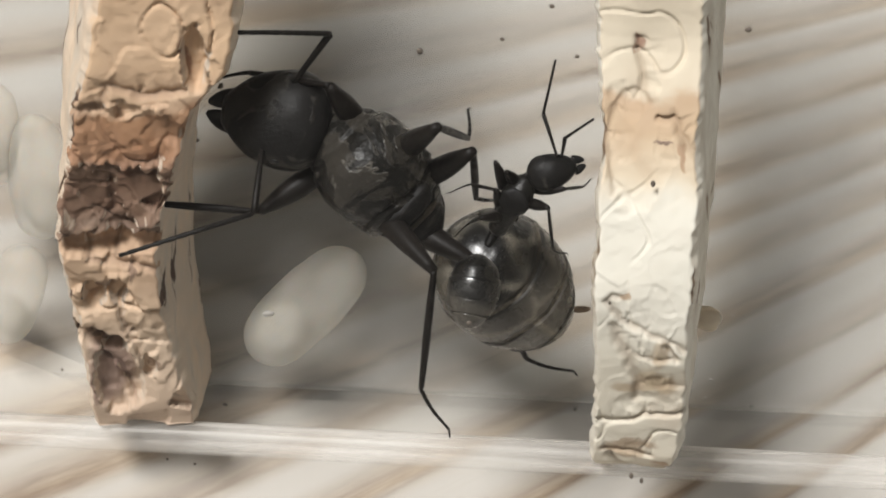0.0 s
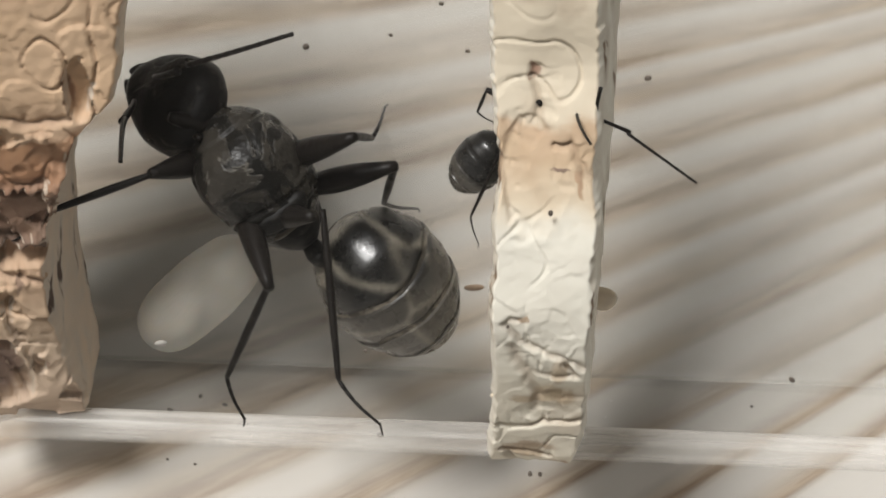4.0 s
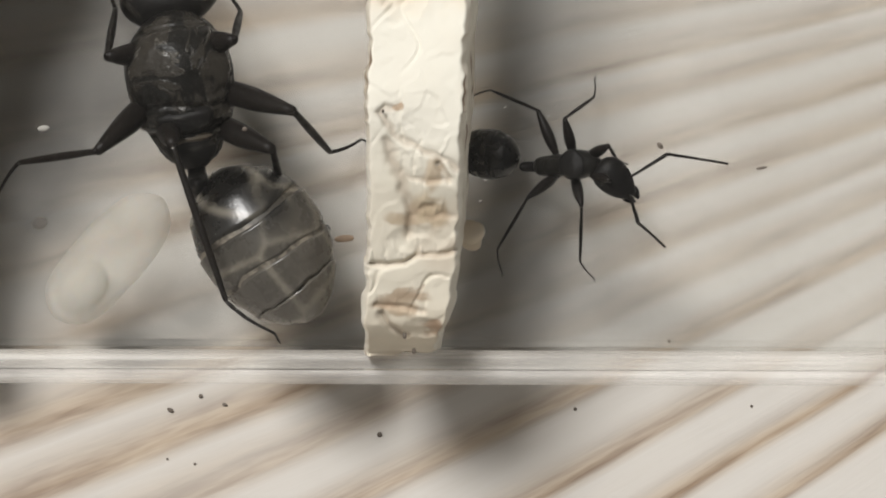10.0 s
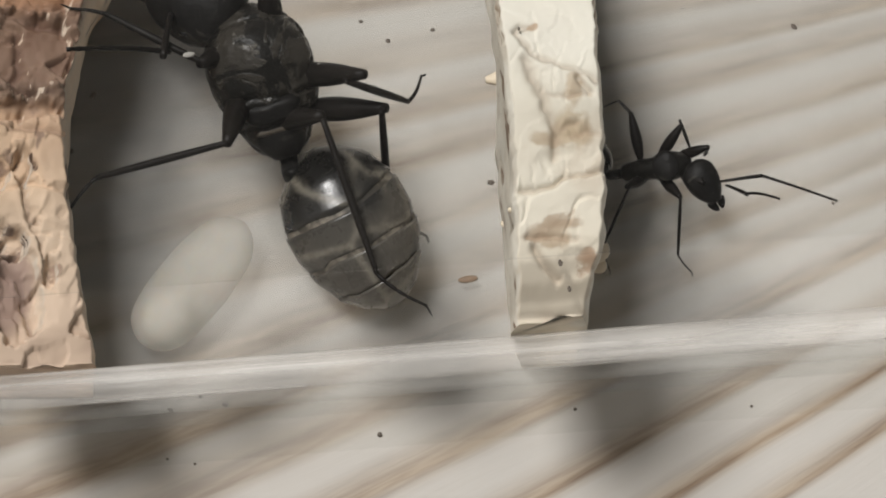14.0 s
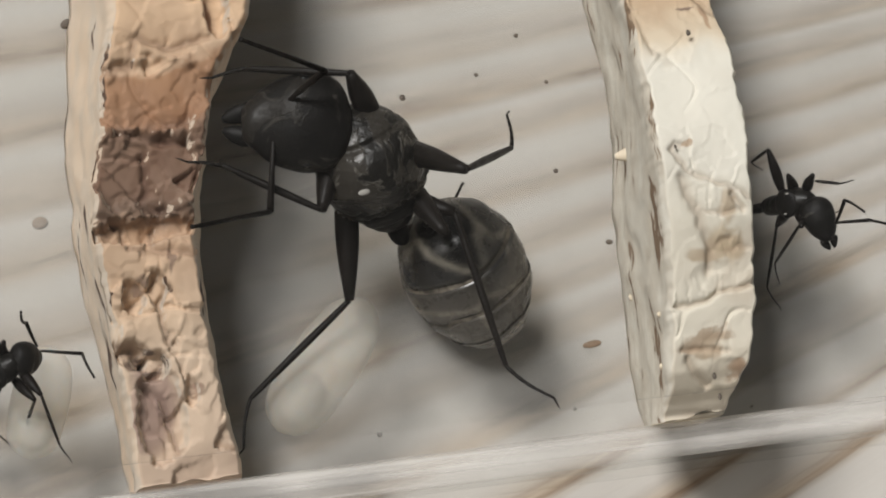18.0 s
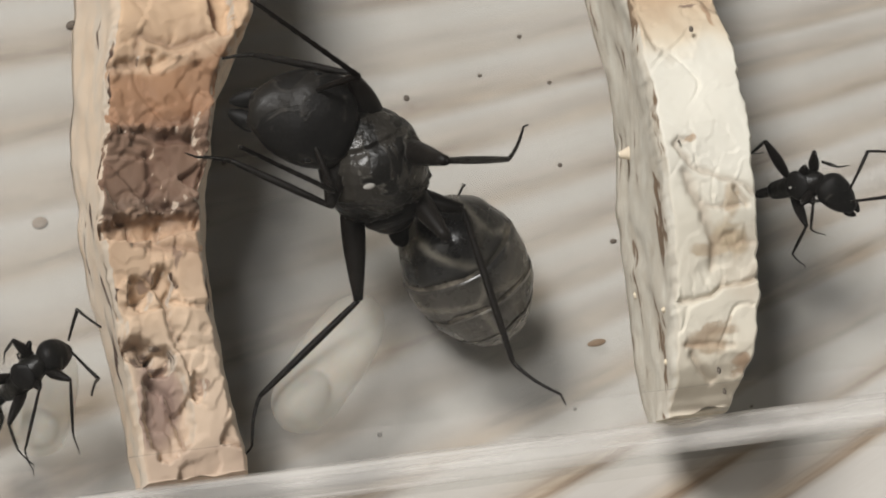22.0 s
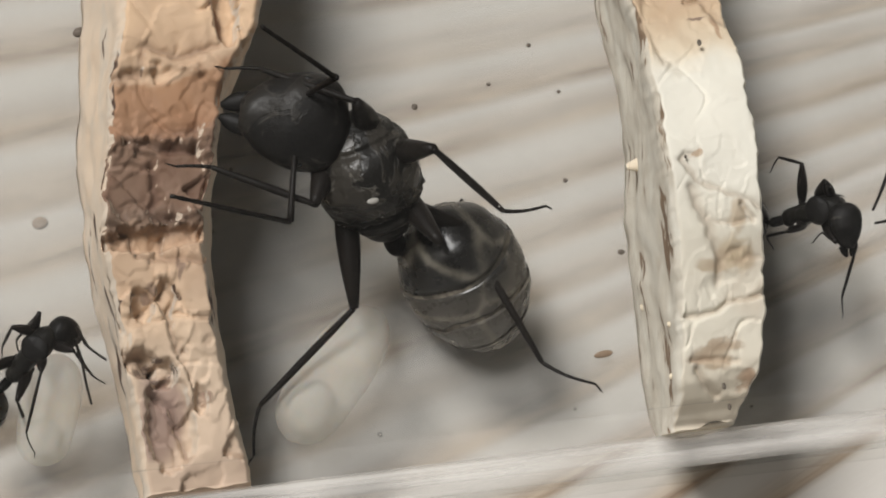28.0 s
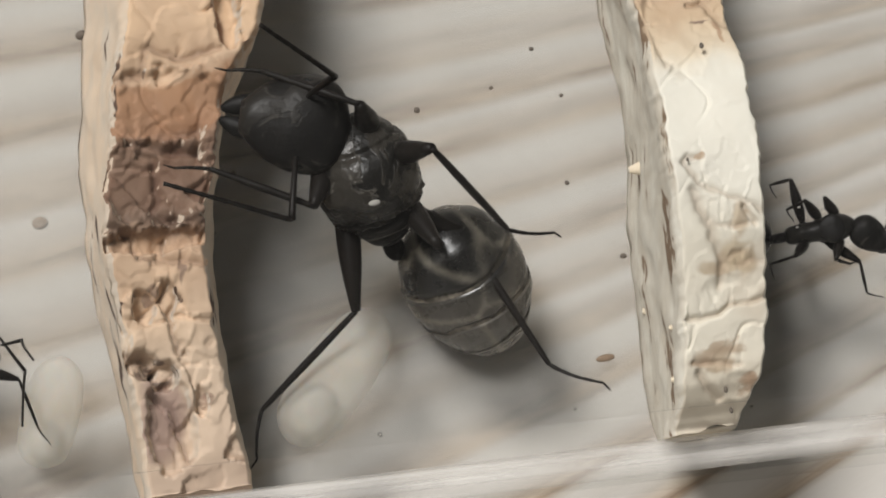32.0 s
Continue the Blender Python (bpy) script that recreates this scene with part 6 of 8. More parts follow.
    keyed(worker_a, 'left_hind_tibia', [(0, 2.75, 1.02, 1.04, 70.79, 39.44, 151.13), (1, 2.75, 1.02, 1.04, 70.79, 39.44, 151.13), (2, 2.35, 0.67, 1.44, 91.44, 47.69, 148.67), (2.33, 1.68, 1.22, 1.25, 165.01, 61.75, -177.05), (2.67, 1, 1.77, 1.06, -123.34, 46.5, -144.86), (3, 0.33, 2.32, 0.87, -79.89, 22.77, -147.7), (5.5, 0.68, 1.66, 1.33, -53.89, 37.67, -160.99), (8, 1.04, 0.99, 1.79, -24.72, 56.16, -165.85), (8.5, 0.97, 1.71, 1.34, -8.57, 35.86, 179.38), (9, 0.9, 2.42, 0.89, 9.96, 19.54, 161.55), (10, 0.25, 2.78, -0.16, 6.78, 15.18, 169.83), (11, 0.36, 2.84, -0.26, 4.32, 26.42, 174.38), (12, 1.03, 2.95, -0.61, 3.47, 66.89, 164.01), (13, 0.77, 2.94, -0.5, 18.53, 51.99, 167.11), (15.5, 1.03, 2.95, -0.57, 15.08, 77.42, 150.07), (15.75, 0.6, 2.85, -0.37, -4.45, 50.09, -163.64), (16, 0.17, 2.76, -0.16, -38.57, 35.95, -123.13), (17, 0.17, 2.73, -0.06, -87.27, 54.09, -158.3), (18, 1.18, 2.87, -0.06, -78.64, 36.72, -166.24), (20, 0.87, 2.31, 1.02, -102.23, 42.24, -165.01), (22, 1.12, 2.58, 0.66, -106.63, 48.02, -170.73), (23.5, 0.72, 2.71, 0.09, -59.45, 54.44, 179.84), (25, 0.32, 2.85, -0.47, -2.55, 63.04, -177.44), (28, 2.12, 2.51, 0.22, 0.24, 42.08, 179.89), (29, 0.33, 2.86, -0.57, -4.64, 68.63, -169.85), (31, 1.33, 2.63, 0.52, -43.36, 60.29, -156.42), (32, 0.84, 2.85, 0.04, -22.21, 74.81, -141.15)])
    keyed(worker_a, 'right_front_femur', [(0, 2.8, -0.4, -0.55, -28.5, -18.77, -45.05), (0.5, 2.8, -0.4, -0.55, -60.6, -43.01, -60.78), (1, 2.8, -0.4, -0.55, -109.03, -70.25, -51.44), (2, 2.8, -0.4, -0.55, -104.04, -62.44, -46.75), (4, 2.8, -0.4, -0.55, -68.38, -31.78, -61.22), (6, 2.8, -0.4, -0.55, -45.56, -0.32, -54.86), (7, 2.8, -0.4, -0.55, -80, -44.18, -22.82), (9, 2.8, -0.4, -0.55, -36.92, -48.12, -50.68), (10, 2.8, -0.4, -0.55, -14.84, -31.72, -15.84), (17.5, 2.8, -0.4, -0.55, -36.75, -50.12, -46.06), (25, 2.8, -0.4, -0.55, -44.4, -74.47, -83.98), (26.5, 2.8, -0.4, -0.55, -38.64, -34.47, -81.4), (28, 2.8, -0.4, -0.55, -32.22, 5.16, -75.56), (29, 2.8, -0.4, -0.55, -6.93, -29.95, -59.48), (31, 2.8, -0.4, -0.55, -27.37, -49.2, -107.79), (32, 2.8, -0.4, -0.55, -8.96, -49.74, -111.11)])
    keyed(worker_a, 'right_front_tibia', [(0, 4.14, -1.74, 0.09, -96.09, 70.89, -130.27), (1, 3.22, -0.93, 1.33, -77.72, 42.99, -145.77), (2, 3.43, -1.07, 1.22, -67.22, 37.56, -155.7), (6, 3.95, -2.04, -0.54, -41.71, 0.11, -134.23), (7, 4.12, -0.96, 0.84, -44.14, 5.86, -113.47), (9, 3.65, -1.43, 0.94, -72.86, 69.07, -126.51), (10, 4.44, -0.86, 0.5, -143.09, 67.88, -169.96), (25, 2.86, -0.93, 1.38, -24.52, 83.98, -34.88), (26.5, 3.08, -1.63, 0.32, -50.6, 33.08, -88.4), (28, 3.3, -2.33, -0.73, -30.23, -14.66, -113.64), (29, 3.68, -1.89, 0.45, -7.3, 27.1, -108.54), (30, 3.04, -1.77, 0.71, -31.39, 52.87, -83.98), (31, 2.4, -1.64, 0.96, -49.69, 83.89, -61.08), (32, 2.33, -1.61, 0.98, -3.88, 70.71, -14.93)])
    keyed(worker_a, 'right_middle_femur', [(0, 1.9, -0.5, -0.65, -81.24, -40.88, -38.36), (6, 1.9, -0.5, -0.65, -81.24, -40.88, -38.36), (7, 1.9, -0.5, -0.65, -45.69, -16.01, -54.85), (8, 1.9, -0.5, -0.65, -18.23, 12.67, -54.4), (9, 1.9, -0.5, -0.65, -29.25, -35.66, -58.52), (10, 1.9, -0.5, -0.65, -34.85, -33.36, -57.86), (11, 1.9, -0.5, -0.65, -35.92, -39.42, -56.18), (12, 1.9, -0.5, -0.65, -5.19, -47.14, -54.64), (13, 1.9, -0.5, -0.65, -27.4, -41.18, -40.42), (15.5, 1.9, -0.5, -0.65, -6.17, -47.61, -59.65), (16, 1.9, -0.5, -0.65, -42.37, -44.9, -34.18), (17, 1.9, -0.5, -0.65, -52.95, -40.65, -51.13), (18, 1.9, -0.5, -0.65, -95.03, -41.72, -21.8), (19, 1.9, -0.5, -0.65, -60.03, -7.41, -46.32), (20, 1.9, -0.5, -0.65, -36.6, 33.08, -49.6), (21, 1.9, -0.5, -0.65, -49.43, -7.11, -42.3), (22, 1.9, -0.5, -0.65, -73.67, -43.32, -20.92), (25, 1.9, -0.5, -0.65, -34.93, -76.39, -111.27), (28, 1.9, -0.5, -0.65, -44.76, -39.09, -50.85), (29, 1.9, -0.5, -0.65, -19.31, -79.14, -129.1), (30, 1.9, -0.5, -0.65, -35.97, -35.68, -85.39), (31, 1.9, -0.5, -0.65, -19.4, 5.47, -61.45), (32, 1.9, -0.5, -0.65, -4.47, -1.19, -42.95)])
    keyed(worker_a, 'right_middle_tibia', [(0, 3.2, -1.53, 0.79, -66.8, 32.23, -146.6), (6, 3.2, -1.53, 0.79, -66.8, 32.23, -146.6), (8, 3.15, -2.25, -1.13, -32.49, 49.93, -88.15), (9, 2.83, -2.02, 0.63, -25.26, 27.36, -79.35), (10, 2.88, -2.06, 0.56, -32.9, 28.32, -96.63), (11, 2.85, -1.91, 0.75, -28.46, 18.83, -88.9), (12, 2.77, -1.72, 0.96, -4.37, 18.65, -91.38), (13, 3.16, -1.57, 0.8, -25.31, 23.67, -92.87), (15.5, 2.65, -1.78, 0.97, -5.04, 24.12, -96.67), (16, 3.19, -1.38, 0.9, -30.55, -0.41, -88.88), (17, 2.95, -1.8, 0.78, -37.05, -5.23, -96), (18, 3.42, -1.11, 0.81, -45.23, 7.39, -136.37), (20, 3.09, -1.9, -1.85, -81.57, 42.36, -136.71), (22, 3.39, -1.07, 0.86, -79.36, 47.57, -140.93), (23.5, 2.55, -1.03, 1.17, -42.71, 47.55, -157.78), (25, 1.71, -0.98, 1.49, -4.82, 54.46, -172.16), (28, 2.98, -1.82, 0.74, 13.46, 46.73, 175.66), (28.33, 2.53, -1.49, 0.99, 21.73, 53.5, 126.1), (28.67, 2.09, -1.16, 1.25, 17.15, 61.75, 66.29), (29, 1.64, -0.82, 1.51, -1.26, 62.87, -5.98), (30, 2.29, -1.62, 0.33, -27.72, 52.25, -73.8), (31, 2.95, -2.42, -0.86, -26.68, 34.75, -118.36), (32, 3.51, -2, -0.6, -10.58, 57.37, -69.19)])
    keyed(worker_a, 'right_hind_femur', [(0, 1, -0.45, -0.65, 67.13, -54.81, 81.29), (1, 1, -0.45, -0.65, 67.13, -54.81, 81.29), (2, 1, -0.45, -0.65, -133.13, -73.99, -34.85), (3, 1, -0.45, -0.65, -7.63, -64.37, -171.6), (8, 1, -0.45, -0.65, -26.61, -48.72, -111.45), (9, 1, -0.45, -0.65, -23.18, -23.66, -109.87), (10, 1, -0.45, -0.65, -34.25, -60.14, -117.63), (11, 1, -0.45, -0.65, -32.79, -59.63, -117.37), (12, 1, -0.45, -0.65, -4.29, -65.58, -150.75), (13, 1, -0.45, -0.65, -49.33, -81.33, -115.46), (15.5, 1, -0.45, -0.65, -7.36, -62.72, -126.68), (16, 1, -0.45, -0.65, -50.17, -55.23, -79.83), (17, 1, -0.45, -0.65, -73.42, -54.9, -49.85), (18, 1, -0.45, -0.65, -127.88, -55.91, -24.04), (19, 1, -0.45, -0.65, -84.53, -40.52, -29.46), (20, 1, -0.45, -0.65, -49.83, -26.27, -21.26), (22, 1, -0.45, -0.65, -52.82, -29.19, -50.12), (25, 1, -0.45, -0.65, -17.6, -59.92, -124.91), (28, 1, -0.45, -0.65, -122.85, -85.89, -51.82), (29, 1, -0.45, -0.65, -10.43, -70.03, -138.54), (32, 1, -0.45, -0.65, -10.43, -70.03, -138.54)])
    keyed(worker_a, 'right_hind_tibia', [(0, 1.22, 0.97, 1.39, 75.67, 41.82, 170.84), (1, 1.22, 0.97, 1.39, 75.67, 41.82, 170.84), (1.33, 1.33, 0.37, 1.51, 31.92, 33.11, 176.43), (1.67, 1.45, -0.24, 1.63, -9.63, 29.7, -172.83), (2, 1.57, -0.84, 1.75, -51.21, 33.26, -162.15), (3, -0.07, -0.61, 1.6, -53, -13.49, -128.42), (8, 0.4, -1.99, 1.23, -16.87, 12.04, -138.35), (9, 0.22, -2.6, 0.35, -31.51, 41.9, -130.49), (10, 0.42, -1.55, 1.52, -29.32, 21.18, -123.54), (11, 0.42, -1.57, 1.51, -27.63, 21.7, -122.92), (12, 0.1, -0.96, 1.63, -4.43, 32.34, -117.76), (13, 0.84, -0.79, 1.82, -22.97, 18.66, -119.82), (15.5, 0.32, -1.37, 1.57, -5.4, 33.48, -105.69), (16, 1.25, -1.85, 1.4, -31.09, 12.68, -106.41), (17, 1.93, -1.55, 1.4, -37.98, 19.39, -125.09), (18, 2.28, -1.02, 1.42, -53.66, 13.42, -116.15), (20, 3.09, -1.26, 0.46, -57.08, 24.24, -104.77), (22, 2.4, -2.12, 0.57, -63.45, 38.82, -146.5), (25, 0.28, -1.48, 1.51, -42.29, 69.81, -135.73), (28, 1.11, -0.59, 1.84, -44.23, 49.6, -166.14), (29, 0.36, -1.02, 1.7, -14.83, 68.94, -142.37), (32, 0.36, -1.02, 1.7, -14.83, 68.94, -142.37)])
    keyed(worker_a, 'left_scape', [(0, 5.39, -0.66, 0.06, 24.62, 18.58, 52.32), (1, 4.15, -0.9, -0.75, 28.82, 36.51, 41.34), (2, 4.77, -1.09, -0.62, 29.67, 36.72, 42.22), (2.5, 4.22, -0.85, -0.88, -21.41, 51.61, -21.38), (3, 3.66, -0.61, -1.14, -61.04, 26.92, -74.13), (6, 4.36, -0.63, -0.98, -6.15, 20.22, -6.8), (7, 4.76, -0.51, -0.7, 8.87, -8.09, 7.55), (8, 5.42, -0.07, -0.66, 13.77, -16.88, 30.06), (9, 5.12, -1.17, 0.37, -1.08, 20.34, -2.65), (10, 5.24, -0.71, -0.2, 15.13, 20.98, 32.52), (11, 5.14, -1.33, 0.33, -0.57, 22.7, -1.23), (12, 5.1, -1.09, 0.97, 2.27, -1.16, 33.17), (13, 5.1, -1.12, 0.49, -0.22, 17.86, -0.55), (15.5, 4.86, -1.18, 0.95, -0.01, -1.35, -0.17), (16, 5.09, -0.98, 0.09, 10.31, 22.71, 20.48), (17, 4.95, -0.84, 0.29, 0.66, 30.47, 1.08), (17.5, 4.98, -1.13, 0.12, 29.97, 7.97, 22.7), (18, 5, -1.42, -0.06, 50.88, -20.93, 31.82), (20, 4.65, -0.93, -0.4, 48.1, -20.73, 29.46), (22, 4.9, -0.78, -0.43, 36.29, 22.07, 57.67), (32, 4.9, -0.78, -0.43, 36.29, 22.07, 57.67)])
    keyed(worker_a, 'left_flagellum', [(0, 6.61, 0.92, -0.61, 10.78, -22.25, 12.39), (1, 5.42, 0.21, -2, 1.52, -12.86, 1.05), (2, 6.02, 0.04, -1.88, -7.35, -11.33, -5.22), (2.5, 5.1, -1.19, -1.98, -26.72, 15.5, -32.65), (3, 4.18, -2.41, -2.09, -59.93, 27.33, -71.84), (6, 6.31, -0.87, -1.71, -47.83, 19.3, -72.08), (7, 6.82, -0.24, -0.41, -37.05, 0.92, -49.1), (7.5, 6.99, 0.35, -0.23, -16.9, 15.35, -15.15), (8, 7.16, 0.94, -0.05, 8.59, 15.18, 22.72), (9, 7.08, -1.26, -0.36, -14.14, 15.93, -36.89), (10, 6.9, 0.34, -0.96, -6.45, -16.3, -9.48), (11, 7.07, -1.38, -0.48, -12.86, 19.03, -28.97), (12, 6.85, 0.06, 1.01, 0.81, -2.49, 11.18), (13, 7.09, -1.14, -0.15, -10.86, 14.44, -28.35), (15.5, 6.96, -1.19, 1, -2.09, -2.24, -26.79), (16, 6.9, -0.3, -0.72, -24.71, -15.76, -40.98), (17, 6.76, -0.81, -0.77, -12, -19.3, -11.22), (18, 6.67, -0.39, 0.69, -52.3, -31.33, -12.04), (20, 6.36, 0.04, 0.34, -11.84, -14.9, -6.24), (22, 5.94, 0.86, -1.22, -17.68, -30.68, -6.86), (32, 5.94, 0.86, -1.22, -17.68, -30.68, -6.86)])
    keyed(worker_a, 'right_scape', [(0, 5.53, -0.81, -0.02, 16.03, -38.39, 10.89), (1, 4.28, -1, -0.68, -10.42, -19.64, -5.8), (2, 4.92, -1.47, -0.76, -41.31, -35.15, -9.26), (3.33, 4.68, -1.16, -0.85, -16.5, -8.25, 24.01), (4.67, 4.44, -0.85, -0.93, 18.01, -0.67, 64.07), (6, 4.2, -0.54, -1.01, 49.69, -17.02, 101.85), (6.5, 4.48, -0.53, -0.86, 31.9, 14.04, 53.23), (7, 4.76, -0.51, -0.7, -5.04, 17.65, -6.31), (7.5, 5.04, -0.81, -0.68, -24.98, -3.43, -48.69), (8, 5.32, -1.11, -0.66, -26.41, -32.22, -88.07), (10, 5.2, -1.61, -0.1, -35.84, -35.81, -54.1), (12, 4.96, -1.4, 0.93, -5.91, -56.45, -47.09), (13, 5.24, -1.45, 0.41, -36.47, -51.57, -37.72), (14.5, 5.22, -1.34, 0.21, -10.35, -49.16, -16.94), (16, 5.2, -1.23, -0, 15.76, -52.89, 3.66), (18, 5, -1.42, -0.06, -5.35, 9.04, -5), (32, 5, -1.42, -0.06, -5.35, 9.04, -5)])
    keyed(worker_a, 'right_flagellum', [(0, 7.14, -0.5, 1.28, -18.03, -39.38, -11.81), (1, 6.25, -1.2, 0.03, -50.03, -34.56, -15.66), (2, 6.62, -1.75, 0.45, -63.16, -36.94, -19.3), (6, 3.79, 1.43, -0.4, -36.19, -25.88, -12.62), (7, 6.75, -0.73, -1.34, -22.69, -27.02, -10.51), (8, 5.38, -2.89, 0.46, -24.58, -45.84, -28.44), (10, 6.2, -2.99, 1.12, -29.6, -42.26, -24.27), (12, 5.75, -2.25, 2.68, -13.93, -74.41, -50.25), (13, 6.27, -2.25, 2.06, -39.05, -60.99, -12.99), (16, 6.47, -1.15, 1.67, -34.6, -48.34, -16.4), (18, 7.07, -1.6, -0.39, -25.7, -20.89, -10.59), (32, 7.07, -1.6, -0.39, -25.7, -20.89, -10.59)])
    keyed(worker_b, 'root', [(0, -36.7, -5.06, 8.46, 99.07, -52.84, -71.08), (0.5, -37.41, -5.77, 10.24, 92.18, -56.23, -65.92), (1, -36.87, -5.63, 8.75, 90.79, -58.9, -65.39), (1.5, -37.42, -5.75, 10.45, 92.81, -55.17, -65.99), (2, -37.82, -5.27, 8.88, 99.72, -51.11, -70.48), (2.5, -39.75, -4.21, 9.22, 101.43, -49.19, -71.33), (3, -39.91, -3.7, 7.57, 104.46, -47.51, -73.12), (3.5, -41.63, -4.64, 11.02, 102.05, -44.8, -70.22), (5.5, -41.71, -4.45, 9.84, 101.7, -45.54, -69.57), (6, -43.75, -4.26, 9.32, 96.14, -50.32, -66.98), (6.5, -45.49, -3.41, 9.51, 91.02, -54.08, -63.51), (7, -45.52, -3.05, 8.8, 86.53, -56.67, -60.26), (7.5, -45.61, -2.72, 8.8, 83.18, -57.78, -57.03), (8, -45.28, -2.25, 8.34, 86.5, -56.57, -60.04), (9, -46, -2.3, 9.31, 76.28, -61.05, -51.69), (9.5, -46.74, -2.12, 10.83, 67.74, -63.15, -44.65), (10, -46.52, -1.85, 9.67, 62.82, -65.28, -41.08), (10.5, -46.59, -2.61, 9.46, 47.03, -67.52, -26.82), (11, -44.79, -3.41, 10.53, 11.42, -66.64, 4.57), (11.5, -44.1, -5.23, 13.32, -6.17, -62.71, 20.32), (12, -43.1, -7.02, 15.18, -8.16, -61.08, 23.09), (12.5, -43.13, -7.42, 15.76, -9.79, -60.52, 24.96), (13, -43.1, -7.36, 15.65, -8.1, -60.81, 23.74), (13.5, -42.83, -7.06, 16.01, -7.6, -60.5, 23.9), (15.5, -36.51, -6.87, 11.87, 4, -60.33, 15.83), (16, -33.85, -7.52, 12.06, 7.15, -59.39, 13.73), (16.5, -32.61, -8.5, 12.78, 7.36, -58.58, 14.35), (17, -30.62, -10.43, 14.39, 10.35, -57.56, 12.63), (17.5, -30.27, -10.74, 15.04, 10.59, -57.13, 16.74), (18, -30.07, -10.31, 14.97, 6.37, -57.19, 23.8), (18.5, -29.84, -10.47, 14.74, 6.69, -56.06, 23.45), (19, -29.7, -10.53, 14.72, 6.09, -54.6, 23.91), (19.5, -29.57, -10.67, 14.7, 5.89, -53.34, 23.96), (20, -29.44, -10.78, 14.72, 5.94, -52.1, 23.75), (20.5, -29.41, -10.78, 14.7, 5.3, -51.55, 25.76), (21, -29.38, -10.77, 14.72, 4.7, -50.94, 27.71), (21.5, -29.26, -10.71, 14.65, 3.65, -50.2, 29.91), (22, -29.13, -10.69, 14.63, 3.18, -49.56, 31.77), (22.5, -28.98, -10.55, 14.62, 3.41, -50.32, 31.19), (23, -28.96, -10.48, 14.78, 3.93, -51.09, 30.39), (23.5, -28.91, -10.23, 14.67, 3.86, -51.75, 30.06), (24, -28.87, -10, 14.64, 4.12, -52.47, 29.32), (24.5, -28.92, -10.05, 14.55, 3.3, -51.03, 32.26), (25, -28.98, -10.09, 14.6, 1.94, -49.1, 35.55), (25.5, -28.96, -10.02, 14.61, 1.64, -46.05, 36.44), (27.5, -28.83, -10.12, 14.81, 0.45, -34.28, 39.25), (28, -28.81, -10.03, 14.8, 0.48, -31.22, 39.81), (28.5, -28.8, -10.36, 14.81, 3.11, -45.04, 27.32), (29, -28.81, -10.65, 14.77, 11.36, -57.92, 9.9), (29.5, -28.9, -11.07, 14.76, 0.36, -52.34, 35.47), (30, -29.07, -11.5, 14.87, -4.33, -44.94, 55.55), (30.5, -29.66, -11.27, 14.81, -3, -48.27, 50.46), (31, -30.2, -11.14, 14.84, -1.08, -51.48, 44.78), (31.5, -30.85, -10.91, 14.8, -1.26, -51.83, 45.02), (32, -31.46, -10.7, 14.84, -1.22, -51.99, 45.17)])
    keyed(worker_b, 'head', [(0, 3.6, 0, 0, -145.6, 66.84, -161.83), (17, 3.6, 0, 0, -145.6, 66.84, -161.83), (18, 3.6, -0, -0, -127.88, 64.12, -154.88), (20, 3.6, 0, 0, -105.58, 68.78, -136.28), (22, 3.6, -0, 0, -100.07, 77.41, -119.3), (24, 3.6, -0, -0, -88.6, 70.35, -116.76), (25, 3.6, -0, 0, -105.85, 78.58, -123.23), (28, 3.6, 0, 0, -31.52, 60.86, -99.68), (29, 3.6, -0, -0, -65.95, 41.6, -132.46), (29.5, 3.6, -0, -0, -95.68, 66.42, -121.54), (30, 3.6, -0, -0, 132.76, 81.65, 143.95), (31, 3.6, 0, 0, -138.4, 83.89, -144.2), (32, 3.6, 0, -0, -107.68, 63.48, -149.38)])
    keyed(worker_b, 'gaster', [(0, -0.55, -0, 0.09, -0, -0.04, -180), (17, -0.55, -0, 0.09, -0, -0.04, -180), (18, -0.56, -0.01, 0.08, -0, -0.01, -180), (20, -0.6, -0, 0.06, 0.01, 0.16, 179.99), (22, -0.62, -0, 0.04, 0.01, 0.3, 179.98), (24, -0.6, -0, 0.06, 0.01, 0.17, 179.99), (25, -0.63, -0, 0.04, 0.02, 0.33, 179.97), (28, -0.7, 0.01, -0.12, 0.04, 2.23, 179.85), (29, -0.55, -0, 0.09, -0, -0.05, -180), (30, -0.65, -0, 0, 0.03, 0.57, 179.94), (31, -0.61, -0, 0.05, 0.02, 0.21, 179.98), (32, -0.61, -0.01, 0.05, 0.02, 0.19, 179.98)])
    keyed(worker_b, 'left_front_femur', [(0, 2.8, 0.4, -0.55, 50.09, -39.01, 62.44), (20, 2.8, 0.4, -0.55, 50.09, -39.01, 62.44), (22, 2.8, 0.4, -0.55, 47.53, -40.65, 55.68), (24, 2.8, 0.4, -0.55, 45.44, -32.9, 69.4), (25, 2.8, 0.4, -0.55, 38.67, -28.42, 63.51), (28, 2.8, 0.4, -0.55, 24.54, -54.91, 97.16), (29, 2.8, 0.4, -0.55, 50.89, -28.28, 46.44), (30, 2.8, 0.4, -0.55, 34.66, -37.41, 40.24), (32, 2.8, 0.4, -0.55, 34.66, -37.41, 40.24)])
